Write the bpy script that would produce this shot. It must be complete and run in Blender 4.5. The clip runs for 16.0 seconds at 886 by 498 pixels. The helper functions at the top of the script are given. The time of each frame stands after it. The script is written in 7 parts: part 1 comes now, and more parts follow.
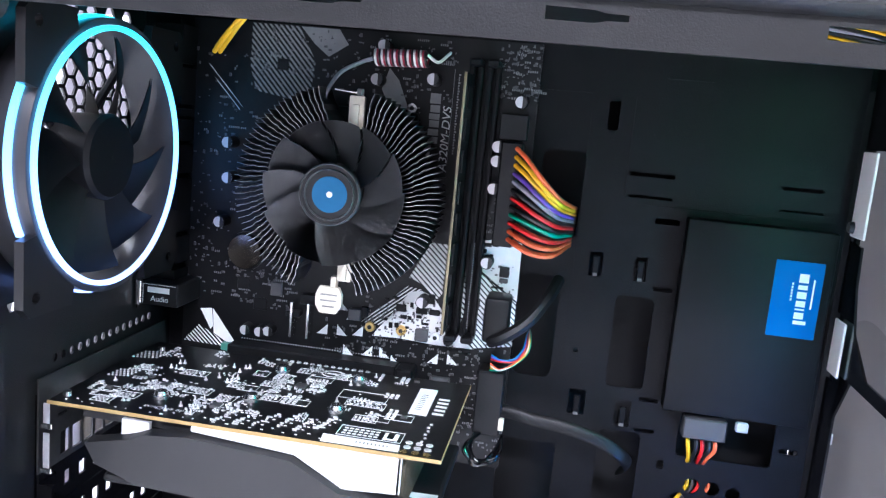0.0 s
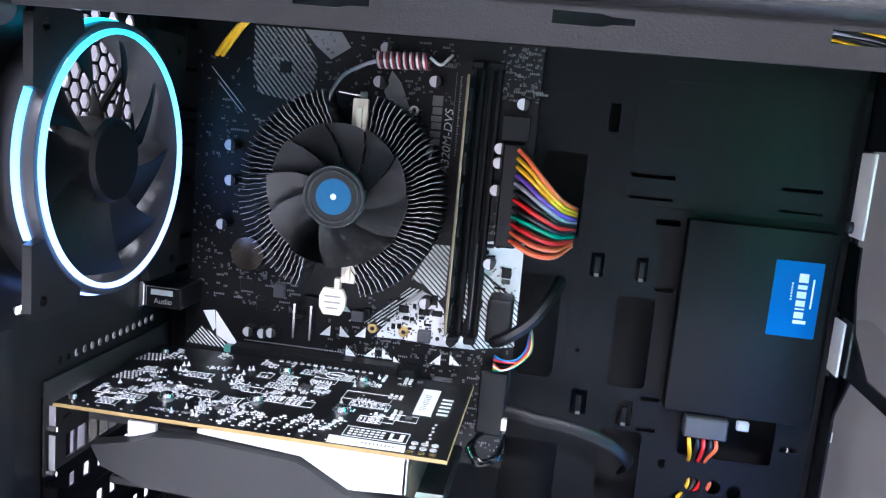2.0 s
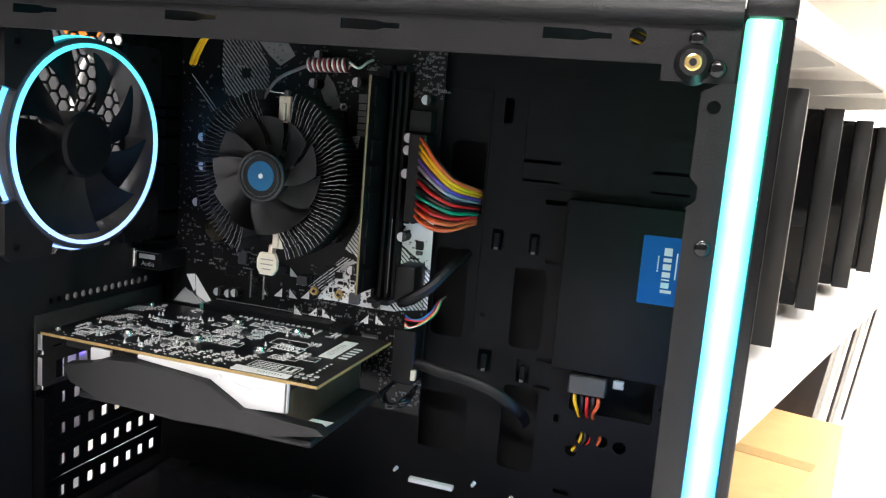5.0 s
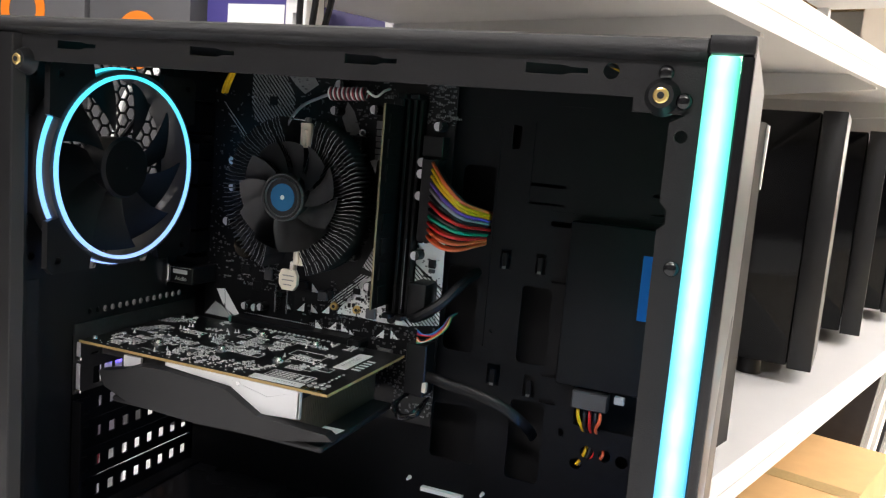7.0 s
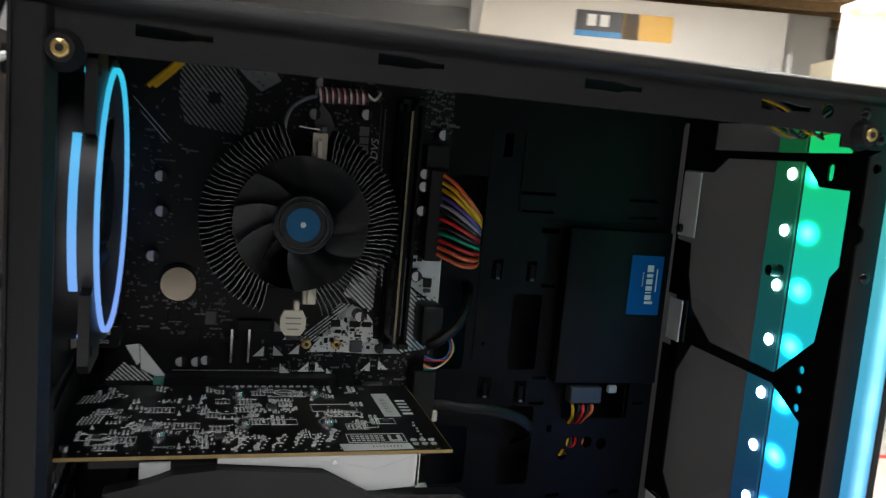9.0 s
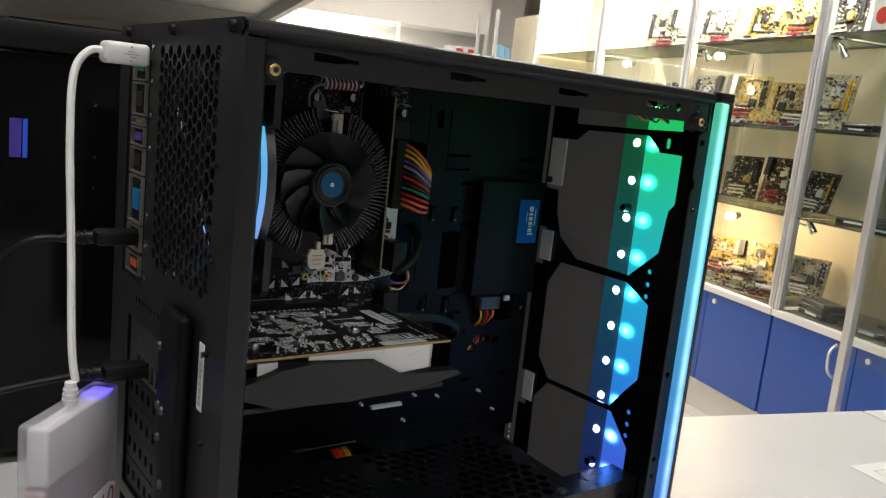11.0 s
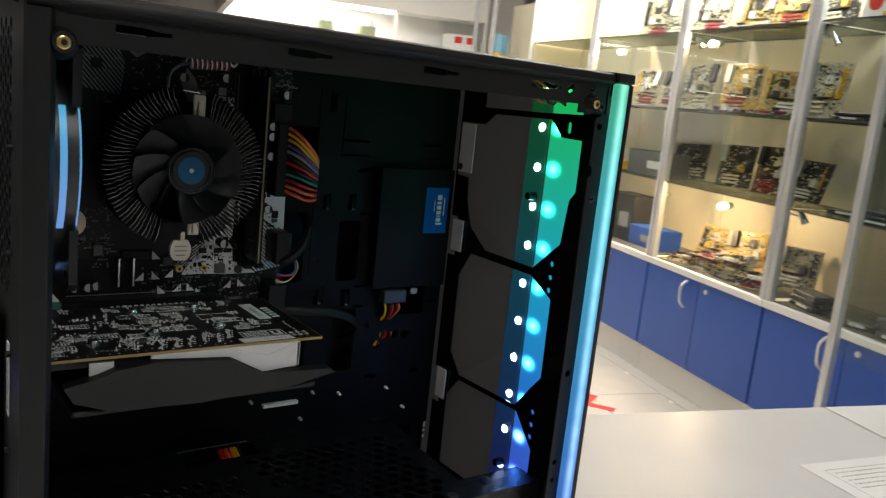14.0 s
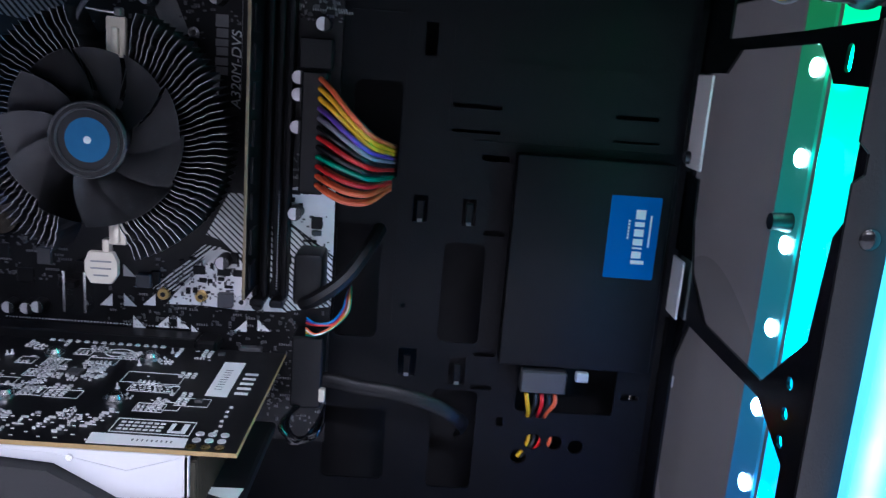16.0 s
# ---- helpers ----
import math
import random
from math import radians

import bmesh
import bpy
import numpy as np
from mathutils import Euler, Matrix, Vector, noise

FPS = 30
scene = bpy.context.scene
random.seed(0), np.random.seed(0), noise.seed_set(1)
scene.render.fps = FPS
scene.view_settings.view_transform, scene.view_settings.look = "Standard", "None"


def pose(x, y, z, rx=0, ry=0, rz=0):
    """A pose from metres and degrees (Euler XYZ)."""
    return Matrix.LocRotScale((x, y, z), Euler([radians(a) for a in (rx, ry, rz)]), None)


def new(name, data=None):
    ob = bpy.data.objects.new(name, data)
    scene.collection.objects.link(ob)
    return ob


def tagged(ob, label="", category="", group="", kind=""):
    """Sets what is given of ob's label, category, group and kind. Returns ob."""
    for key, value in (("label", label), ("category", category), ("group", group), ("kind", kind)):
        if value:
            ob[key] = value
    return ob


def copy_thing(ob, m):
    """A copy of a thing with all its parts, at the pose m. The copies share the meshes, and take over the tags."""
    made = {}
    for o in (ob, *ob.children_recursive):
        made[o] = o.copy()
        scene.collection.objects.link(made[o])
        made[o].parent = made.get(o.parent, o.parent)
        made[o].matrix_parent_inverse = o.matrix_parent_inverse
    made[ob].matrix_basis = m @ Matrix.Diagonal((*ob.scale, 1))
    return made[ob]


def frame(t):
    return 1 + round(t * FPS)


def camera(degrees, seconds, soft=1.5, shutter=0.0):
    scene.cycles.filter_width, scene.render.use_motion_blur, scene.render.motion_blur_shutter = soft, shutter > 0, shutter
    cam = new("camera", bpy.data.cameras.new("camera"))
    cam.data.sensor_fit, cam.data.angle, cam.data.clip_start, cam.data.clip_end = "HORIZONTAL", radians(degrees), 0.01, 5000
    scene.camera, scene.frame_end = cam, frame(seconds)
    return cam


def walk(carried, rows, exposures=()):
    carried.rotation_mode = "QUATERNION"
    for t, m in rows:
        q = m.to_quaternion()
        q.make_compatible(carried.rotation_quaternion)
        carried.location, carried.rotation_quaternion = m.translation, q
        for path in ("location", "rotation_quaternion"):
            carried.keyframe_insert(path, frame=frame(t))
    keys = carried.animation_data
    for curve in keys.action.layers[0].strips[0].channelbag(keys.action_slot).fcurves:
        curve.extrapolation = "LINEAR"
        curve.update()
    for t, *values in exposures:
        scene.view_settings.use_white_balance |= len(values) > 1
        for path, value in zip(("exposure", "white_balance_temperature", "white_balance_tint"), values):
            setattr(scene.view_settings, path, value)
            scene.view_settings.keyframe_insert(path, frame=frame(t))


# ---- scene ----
cam = camera(57.34, 16.0, soft=1.25, shutter=0.35)
PATH = [
    (0, 0.2196, -0.2591, 0.3744, 9.08, -9.41, -5.28),
    (0.5, 0.2192, -0.2584, 0.3744, 8.98, -9.54, -5.41),
    (1, 0.2176, -0.2600, 0.3754, 8.84, -9.45, -5.22),
    (1.5, 0.2164, -0.2605, 0.3767, 8.70, -9.43, -5.10),
    (2, 0.2151, -0.2621, 0.3748, 8.58, -9.33, -5.14),
    (2.5, 0.2164, -0.2655, 0.3763, 8.59, -9.33, -5.10),
    (3, 0.2169, -0.2720, 0.3763, 8.53, -9.21, -4.98),
    (3.5, 0.2249, -0.2806, 0.3718, 8.43, -9.23, -5.11),
    (4, 0.2647, -0.2867, 0.3702, 9.20, -9.15, -5.07),
    (4.2, 0.2928, -0.2924, 0.3720, 11.99, -9.31, -4.74),
    (6.3, 0.3825, -0.3105, 0.3735, 21.09, -8.19, -4.89),
    (6.5, 0.3853, -0.3118, 0.3755, 21.50, -8.16, -4.89),
    (7, 0.3907, -0.3211, 0.3777, 22.18, -7.84, -4.83),
    (7.5, 0.3477, -0.3196, 0.3781, 20.66, -7.64, -4.56),
    (8, 0.2000, -0.3325, 0.3929, 1.86, -7.79, -5.93),
    (8.5, 0.1000, -0.3469, 0.3995, -8.87, -7.95, -5.90),
    (9, 0.0612, -0.3019, 0.3799, -15.95, -7.47, -5.07),
    (9.2, 0.0365, -0.2728, 0.3723, -20.56, -7.36, -5.14),
    (11.3, -0.1684, -0.3872, 0.3894, -36.74, -9.74, -5.95),
    (11.5, -0.1709, -0.3923, 0.3882, -37.24, -9.76, -5.93),
    (12, -0.1725, -0.3936, 0.3882, -37.93, -10.04, -5.90),
    (12.5, -0.1743, -0.3919, 0.3872, -38.26, -10.03, -5.88),
    (13, -0.1681, -0.3910, 0.3850, -38.53, -10.12, -5.83),
    (13.5, -0.1305, -0.3871, 0.3841, -38.93, -9.94, -5.98),
    (14, -0.0642, -0.3960, 0.3922, -35.56, -10.38, -5.95),
    (14.5, 0.0289, -0.4064, 0.3798, -24.93, -11.15, -4.72),
    (15, 0.1139, -0.3458, 0.3680, -20.08, -11.22, -4.84),
    (15.5, 0.1891, -0.2335, 0.3599, -11.04, -11.77, -4.64),
    (16, 0.2389, -0.2051, 0.3711, -0.98, -12.83, -4.41),
]
STOPS = [(0.0, 2.55, 5500, 20), (3.0, 2.45, 5600, 19), (3.5, 2.25, 5800, 16), (4.2, 2.0, 6200, 14), (6.3, 1.1, 6500, 14), (7.5, 0.9, 6400, 15), (8.2, 0.25, 6200, 11), (9.2, -0.05, 6300, 10), (11.3, -0.15, 6500, 11), (13.0, -0.15, 6500, 12), (14.5, -0.6, 6500, 9), (15.0, -0.2, 6500, 11), (15.5, 0.45, 5900, 20), (16.0, 1.15, 5300, 26)]
walk(cam, [(t, pose(x, y, z, 90 + pitch, roll, yaw)) for t, x, y, z, yaw, pitch, roll in PATH], STOPS)

# ---- world and large lights ----
world = bpy.data.worlds.new("shop_air")
scene.world = world
world.use_nodes = True
world.node_tree.nodes["Background"].inputs[0].default_value = (0.9, 0.95, 1.0, 1)
world.node_tree.nodes["Background"].inputs[1].default_value = 0.25
ROOM = pose(0, 0, 0, 0, 0, -17)          # the shop stands turned against the computer
HERE = Matrix.Identity(4)
FRAME = [HERE]
W = {}


def lamp(name, m, watts, sx, sy, color):
    d = bpy.data.lights.new(name, "AREA")
    d.shape, d.size, d.size_y, d.energy, d.color = "RECTANGLE", sx, sy, watts, color
    ob = new(name, d)
    ob.matrix_world = m
    return ob


for lx, ly, watts in ((-1.0, -1.9, 10), (1.1, -1.9, 22), (-0.3, -0.1, 17), (1.5, 1.4, 14), (2.0, 3.2, 30), (1.9, 5.0, 70)):
    lamp("ceiling_lamp_light", ROOM @ pose(lx, ly, 1.93), watts, 1.2, 0.3, (1.0, 0.985, 0.955))

# ---- materials ----


def mat(name, color, rough=0.5, metal=0.0, vary=0.12, scale=60.0, bump=0.0, bump_scale=400.0, spec=0.5, coat=0.0):
    m = bpy.data.materials.new(name)
    m.use_nodes = True
    nt = m.node_tree
    b = nt.nodes["Principled BSDF"]
    b.inputs["Metallic"].default_value = metal
    b.inputs["Specular IOR Level"].default_value = spec
    b.inputs["Coat Weight"].default_value = coat
    tc = nt.nodes.new("ShaderNodeTexCoord")
    n1 = nt.nodes.new("ShaderNodeTexNoise")
    n1.inputs["Scale"].default_value, n1.inputs["Detail"].default_value = scale, 5
    nt.links.new(tc.outputs["Object"], n1.inputs["Vector"])
    mix = nt.nodes.new("ShaderNodeMix")
    mix.data_type = "RGBA"
    lo = [max(0, c * (1 - vary)) for c in color[:3]] + [1]
    hi = [min(1, c * (1 + vary)) for c in color[:3]] + [1]
    mix.inputs[6].default_value, mix.inputs[7].default_value = lo, hi
    nt.links.new(n1.outputs["Fac"], mix.inputs[0])
    nt.links.new(mix.outputs[2], b.inputs["Base Color"])
    mr = nt.nodes.new("ShaderNodeMapRange")
    mr.inputs[3].default_value, mr.inputs[4].default_value = max(0.02, rough - 0.1), min(1, rough + 0.1)
    n2 = nt.nodes.new("ShaderNodeTexNoise")
    n2.inputs["Scale"].default_value = scale * 0.3
    nt.links.new(tc.outputs["Object"], n2.inputs["Vector"])
    nt.links.new(n2.outputs["Fac"], mr.inputs[0])
    nt.links.new(mr.outputs[0], b.inputs["Roughness"])
    if bump:
        n3 = nt.nodes.new("ShaderNodeTexNoise")
        n3.inputs["Scale"].default_value = bump_scale
        nt.links.new(tc.outputs["Object"], n3.inputs["Vector"])
        bp = nt.nodes.new("ShaderNodeBump")
        bp.inputs["Strength"].default_value, bp.inputs["Distance"].default_value = bump, 0.0004
        nt.links.new(n3.outputs["Fac"], bp.inputs["Height"])
        nt.links.new(bp.outputs[0], b.inputs["Normal"])
    return m


def glow(name, color, strength):
    m = bpy.data.materials.new(name)
    m.use_nodes = True
    b = m.node_tree.nodes["Principled BSDF"]
    b.inputs["Base Color"].default_value = (*color, 1)
    b.inputs["Emission Color"].default_value = (*color, 1)
    b.inputs["Emission Strength"].default_value = strength
    return m


def rgb_glow(name, stops, z0, z1, strength, axis=2, spots=0.0, pitch=0.0315, first=0.0, core=None):
    """A glow whose colour runs along one axis; spots: reflection painted beside each diode; core: (centre, half width)
    of its bright middle along x.
    """
    m = bpy.data.materials.new(name)
    m.use_nodes = True
    nt = m.node_tree
    b = nt.nodes["Principled BSDF"]
    g = nt.nodes.new("ShaderNodeNewGeometry")
    s = nt.nodes.new("ShaderNodeSeparateXYZ")
    nt.links.new(g.outputs["Position"], s.inputs[0])
    mr = nt.nodes.new("ShaderNodeMapRange")
    mr.inputs[1].default_value, mr.inputs[2].default_value = z0, z1
    nt.links.new(s.outputs[axis], mr.inputs[0])
    ramp = nt.nodes.new("ShaderNodeValToRGB")
    els = ramp.color_ramp.elements
    while len(els) < len(stops):
        els.new(0.5)
    for e, (p, c) in zip(els, stops):
        e.position, e.color = p, (*c, 1)
    nt.links.new(mr.outputs[0], ramp.inputs[0])
    nt.links.new(ramp.outputs[0], b.inputs["Emission Color"])
    b.inputs["Base Color"].default_value = (0.02, 0.025, 0.025, 1)
    b.inputs["Roughness"].default_value = 0.35
    b.inputs["Emission Strength"].default_value = strength

    def op(kind, a, c=None):
        n = nt.nodes.new("ShaderNodeMath")
        n.operation = kind
        for i, v in enumerate((a, c)):
            if v is None:
                continue
            if isinstance(v, (int, float)):
                n.inputs[i].default_value = v
            else:
                nt.links.new(v, n.inputs[i])
        return n.outputs[0]

    if core:
        off = op("DIVIDE", op("SUBTRACT", s.outputs[0], core[0]), core[1])
        bell = op("EXPONENT", op("MULTIPLY", op("MULTIPLY", off, off), -1.0))
        cloud = nt.nodes.new("ShaderNodeTexNoise")
        cloud.inputs["Scale"].default_value = 60.0
        nt.links.new(g.outputs["Position"], cloud.inputs["Vector"])
        bell = op("MULTIPLY", bell, op("ADD", op("MULTIPLY", cloud.outputs["Fac"], 0.8), 0.6))
        nt.links.new(op("MULTIPLY", op("ADD", op("MULTIPLY", bell, 0.85), 0.3), strength), b.inputs["Emission Strength"])
        pale = nt.nodes.new("ShaderNodeMix")
        pale.data_type = "RGBA"
        pale.inputs[7].default_value = (0.75, 0.95, 1.0, 1)
        nt.links.new(op("MULTIPLY", bell, 0.28), pale.inputs[0])
        nt.links.new(ramp.outputs[0], pale.inputs[6])
        nt.links.new(pale.outputs[2], b.inputs["Emission Color"])
    if spots:
        ph = op("MULTIPLY", op("SUBTRACT", s.outputs[axis], first), 2 * math.pi / pitch)
        c = op("ADD", op("MULTIPLY", op("COSINE", ph), 0.5), 0.5)
        near = op("POWER", c, 8.0)
        side = op("DIVIDE", op("SUBTRACT", s.outputs[1], 0.0622), 0.0046)
        near = op("MULTIPLY", near, op("EXPONENT", op("MULTIPLY", op("MULTIPLY", side, side), -1.0)))
        nt.links.new(op("ADD", op("MULTIPLY", near, spots), strength), b.inputs["Emission Strength"])
    return m


def glass(name, color=(1, 1, 1), gloss=0.03, rough=0.0):
    """A thin pane: clear, with a mirror-like gloss that grows at grazing angles."""
    m = bpy.data.materials.new(name)
    m.use_nodes = True
    nt = m.node_tree
    out = nt.nodes["Material Output"]
    tr, gl, mx, lw, pw, ad = (nt.nodes.new("ShaderNode" + k) for k in ("BsdfTransparent", "BsdfGlossy", "MixShader", "LayerWeight", "Math", "Math"))
    tr.inputs[0].default_value = (*color, 1)
    gl.inputs["Roughness"].default_value = rough
    lw.inputs[0].default_value = 0.5
    pw.operation, pw.inputs[1].default_value = "POWER", 4.0
    ad.operation, ad.inputs[1].default_value, ad.use_clamp = "MULTIPLY_ADD", 0.16, True
    ad.inputs[2].default_value = gloss
    nt.links.new(lw.outputs["Facing"], pw.inputs[0])
    nt.links.new(pw.outputs[0], ad.inputs[0])
    nt.links.new(ad.outputs[0], mx.inputs[0])
    nt.links.new(tr.outputs[0], mx.inputs[1])
    nt.links.new(gl.outputs[0], mx.inputs[2])
    nt.links.new(mx.outputs[0], out.inputs[0])
    return m


def board_mat(name, base, bits, share=0.5):
    """A populated circuit board seen from afar: small square parts of several colours on a lacquered ground."""
    m = mat(name, base, 0.42, 0, 0.3, 45)
    nt = m.node_tree
    b = nt.nodes["Principled BSDF"]
    ground = b.inputs["Base Color"].links[0].from_socket
    tc = nt.nodes.new("ShaderNodeTexCoord")
    for k, scale in enumerate((75.0, 190.0)):
        vo = nt.nodes.new("ShaderNodeTexVoronoi")
        vo.distance = "CHEBYCHEV"
        vo.inputs["Scale"].default_value = scale
        nt.links.new(tc.outputs["Object"], vo.inputs["Vector"])
        sp = nt.nodes.new("ShaderNodeSeparateColor")
        nt.links.new(vo.outputs["Color"], sp.inputs[0])
        ramp = nt.nodes.new("ShaderNodeValToRGB")
        ramp.color_ramp.interpolation = "CONSTANT"
        els = ramp.color_ramp.elements
        while len(els) < len(bits):
            els.new(0.5)
        for i, (e, c) in enumerate(zip(els, bits)):
            e.position, e.color = i / len(bits), (*c, 1)
        nt.links.new(sp.outputs[0], ramp.inputs[0])
        here, small_, both = (nt.nodes.new("ShaderNodeMath") for _ in range(3))
        here.operation, here.inputs[1].default_value = "LESS_THAN", share * (0.7 if k else 0.45)
        nt.links.new(sp.outputs[1], here.inputs[0])
        small_.operation, small_.inputs[1].default_value = "LESS_THAN", 0.39
        nt.links.new(vo.outputs["Distance"], small_.inputs[0])
        both.operation = "MULTIPLY"
        nt.links.new(here.outputs[0], both.inputs[0])
        nt.links.new(small_.outputs[0], both.inputs[1])
        mix = nt.nodes.new("ShaderNodeMix")
        mix.data_type = "RGBA"
        nt.links.new(both.outputs[0], mix.inputs[0])
        nt.links.new(ground, mix.inputs[6])
        nt.links.new(ramp.outputs[0], mix.inputs[7])
        ground = mix.outputs[2]
    nt.links.new(ground, b.inputs["Base Color"])
    return m


M = {}
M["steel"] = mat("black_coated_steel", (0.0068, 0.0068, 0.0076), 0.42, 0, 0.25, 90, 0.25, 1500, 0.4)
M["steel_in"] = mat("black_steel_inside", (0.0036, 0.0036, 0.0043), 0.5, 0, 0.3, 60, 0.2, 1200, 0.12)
M["void"] = mat("matte_black_sheet", (0.011, 0.011, 0.012), 0.6, 0, 0.3, 60, 0, 400, 0.15)
M["drive_black"] = mat("satin_black_drive", (0.0052, 0.0052, 0.006), 0.5, 0, 0.2, 60, 0.1, 900, 0.14)
M["grey_steel"] = mat("mid_grey_steel", (0.12, 0.12, 0.12), 0.4, 0.3, 0.3, 300)
M["plug_grey"] = mat("dark_grey_plug", (0.032, 0.032, 0.034), 0.4, 0, 0.2, 80)
M["tag_grey"] = mat("pale_grey_plug", (0.34, 0.34, 0.36), 0.4, 0, 0.1, 80)
M["dim_steel"] = mat("darkened_steel", (0.045, 0.045, 0.046), 0.4, 0.3, 0.3, 300)
M["indicator"] = glow("dim_blue_indicator", (0.02, 0.08, 0.6), 0.16)
# cream back panel toned grey-olive, the lower shelves' shade put into it
M["case_back"] = mat("shaded_grey_olive_panel", (0.23, 0.22, 0.19), 0.55, 0, 0.08, 5)
M["blade_grey"] = mat("fan_blade_grey", (0.10, 0.098, 0.10), 0.42, 0, 0.12, 80, 0, 400, 0.3)
M["gloss"] = mat("gloss_black_plastic", (0.004, 0.004, 0.005), 0.16, 0, 0.2, 40)
M["plastic"] = mat("black_plastic", (0.005, 0.005, 0.0055), 0.42, 0, 0.25, 80, 0.15, 900, 0.25)
M["fan_plastic"] = mat("fan_plastic", (0.006, 0.006, 0.007), 0.33, 0, 0.2, 80)
M["barrel_grey"] = mat("satin_fan_frame", (0.03, 0.03, 0.034), 0.36, 0, 0.15, 60, 0, 400, 0.6)
M["fan_dark"] = mat("dark_fan_plastic", (0.004, 0.004, 0.0045), 0.5, 0, 0.2, 80, 0, 400, 0.15)
M["pale_carton"] = mat("pale_grey_carton", (0.14, 0.13, 0.15), 0.7, 0, 0.06, 20)
M["grey_plastic"] = mat("smoke_grey_plastic", (0.075, 0.075, 0.077), 0.32, 0, 0.2, 80)
M["pcb"] = mat("black_circuit_board", (0.004, 0.004, 0.0045), 0.38, 0, 0.35, 160, 0.1, 2500, 0.28)
M["pcb_edge"] = mat("raw_board_edge", (0.36, 0.25, 0.1), 0.55, 0, 0.2, 200)
M["silk"] = mat("white_silkscreen", (0.8, 0.81, 0.8), 0.5, 0, 0.08, 200)
# grey ink, also used for white print with shade put into it
M["silk_dim"] = mat("grey_and_shaded_silkscreen", (0.22, 0.22, 0.22), 0.5, 0, 0.2, 300)
M["solder"] = mat("tin_solder", (0.86, 0.86, 0.85), 0.25, 0.35, 0.2, 500)
M["battery_metal"] = mat("polished_battery_cap", (0.34, 0.29, 0.23), 0.16, 1, 0.1, 200)
M["port_metal"] = mat("worn_port_metal", (0.46, 0.44, 0.39), 0.36, 0.8, 0.25, 500)
M["fin_brass"] = mat("dull_cooling_fin", (0.16, 0.15, 0.11), 0.4, 0.6, 0.15, 200)
M["shroud_steel"] = mat("satin_black_shroud_steel", (0.006, 0.006, 0.0068), 0.27, 0, 0.25, 90, 0.2, 1500, 0.5)
M["gold"] = mat("brass_thread", (0.86, 0.62, 0.24), 0.28, 1, 0.15, 200)
M["chrome"] = mat("bright_steel", (0.72, 0.72, 0.72), 0.22, 1, 0.1, 200)
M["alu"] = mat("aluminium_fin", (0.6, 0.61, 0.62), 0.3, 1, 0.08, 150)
# same aluminium with the shade between the fins put into its colour
M["alu_shade"] = mat("shaded_aluminium", (0.03, 0.03, 0.032), 0.5, 0.3, 0.1, 150)
M["dull_edge"] = mat("dull_board_edge", (0.17, 0.135, 0.075), 0.55, 0, 0.2, 200)
M["inner_pane"] = mat("smoked_front_pane", (0.17, 0.165, 0.165), 0.3, 0, 0.1, 6, 0, 400, 0.3)
pane_nt = M["inner_pane"].node_tree
pane_in, pane_mix = pane_nt.nodes.new("ShaderNodeBsdfTranslucent"), pane_nt.nodes.new("ShaderNodeMixShader")
pane_in.inputs[0].default_value, pane_mix.inputs[0].default_value = (0.33, 0.33, 0.345, 1), 0.45
pane_nt.links.new(pane_nt.nodes["Principled BSDF"].outputs[0], pane_mix.inputs[1])
pane_nt.links.new(pane_in.outputs[0], pane_mix.inputs[2])
pane_nt.links.new(pane_mix.outputs[0], pane_nt.nodes["Material Output"].inputs[0])
M["cap_top"] = mat("capacitor_top", (0.62, 0.6, 0.62), 0.4, 0.4, 0.1, 300)
M["cream"] = mat("cream_plastic", (0.62, 0.57, 0.46), 0.4, 0, 0.12, 120)
M["white"] = mat("white_plastic", (0.78, 0.78, 0.77), 0.4, 0, 0.06, 80)
M["paper"] = mat("paper", (0.8, 0.8, 0.79), 0.7, 0, 0.04, 30)
M["ink"] = mat("grey_print", (0.25, 0.25, 0.27), 0.7, 0, 0.3, 400)
M["label_white"] = mat("white_vinyl_label", (0.9, 0.9, 0.89), 0.35, 0, 0.03, 60)
M["blue"] = mat("blue_label", (0.0, 0.10, 0.34), 0.5, 0, 0.05, 60, 0, 400, 0.15)
M["hub_blue"] = mat("blue_hub_sticker", (0.025, 0.13, 0.27), 0.5, 0, 0.1, 300, 0, 400, 0.12)
M["shroud_white"] = mat("pearl_grey_shroud", (0.66, 0.67, 0.68), 0.4, 0, 0.06, 60)
M["shroud_black"] = mat("matte_black_shroud", (0.0095, 0.0095, 0.0105), 0.5, 0, 0.2, 100, 0.15, 1600)
M["green_pcb"] = mat("green_board", (0.07, 0.26, 0.2), 0.4, 0, 0.3, 200)
M["tab"] = mat("bare_metal_tab", (0.82, 0.81, 0.78), 0.45, 0.0, 0.1, 100)
for nm, c in dict(orange=(0.74, 0.13, 0.045), yellow=(0.75, 0.42, 0.01), red=(0.6, 0.02, 0.02), purple=(0.12, 0.06, 0.36), grey=(0.26, 0.25, 0.29), green=(0.0, 0.26, 0.15), black=(0.012, 0.012, 0.013), blue=(0.0, 0.2, 0.5), white=(0.72, 0.72, 0.7), maroon=(0.3, 0.02, 0.04)).items():
    M["w_" + nm] = mat("wire_" + nm, c, 0.35, 0, 0.1, 200)
GCB = [(0.0, (0.06, 0.10, 1.0)), (0.3, (0.01, 0.3, 1.0)), (0.55, (0.0, 0.56, 0.92)), (0.8, (0.0, 0.74, 0.48)), (1.0, (0.0, 0.80, 0.16))]
M["led"] = rgb_glow("rgb_diode", [(p, tuple(min(1, k * 0.6 + 0.4) for k in c)) for p, c in GCB], 0.08, 0.4, 30.0)
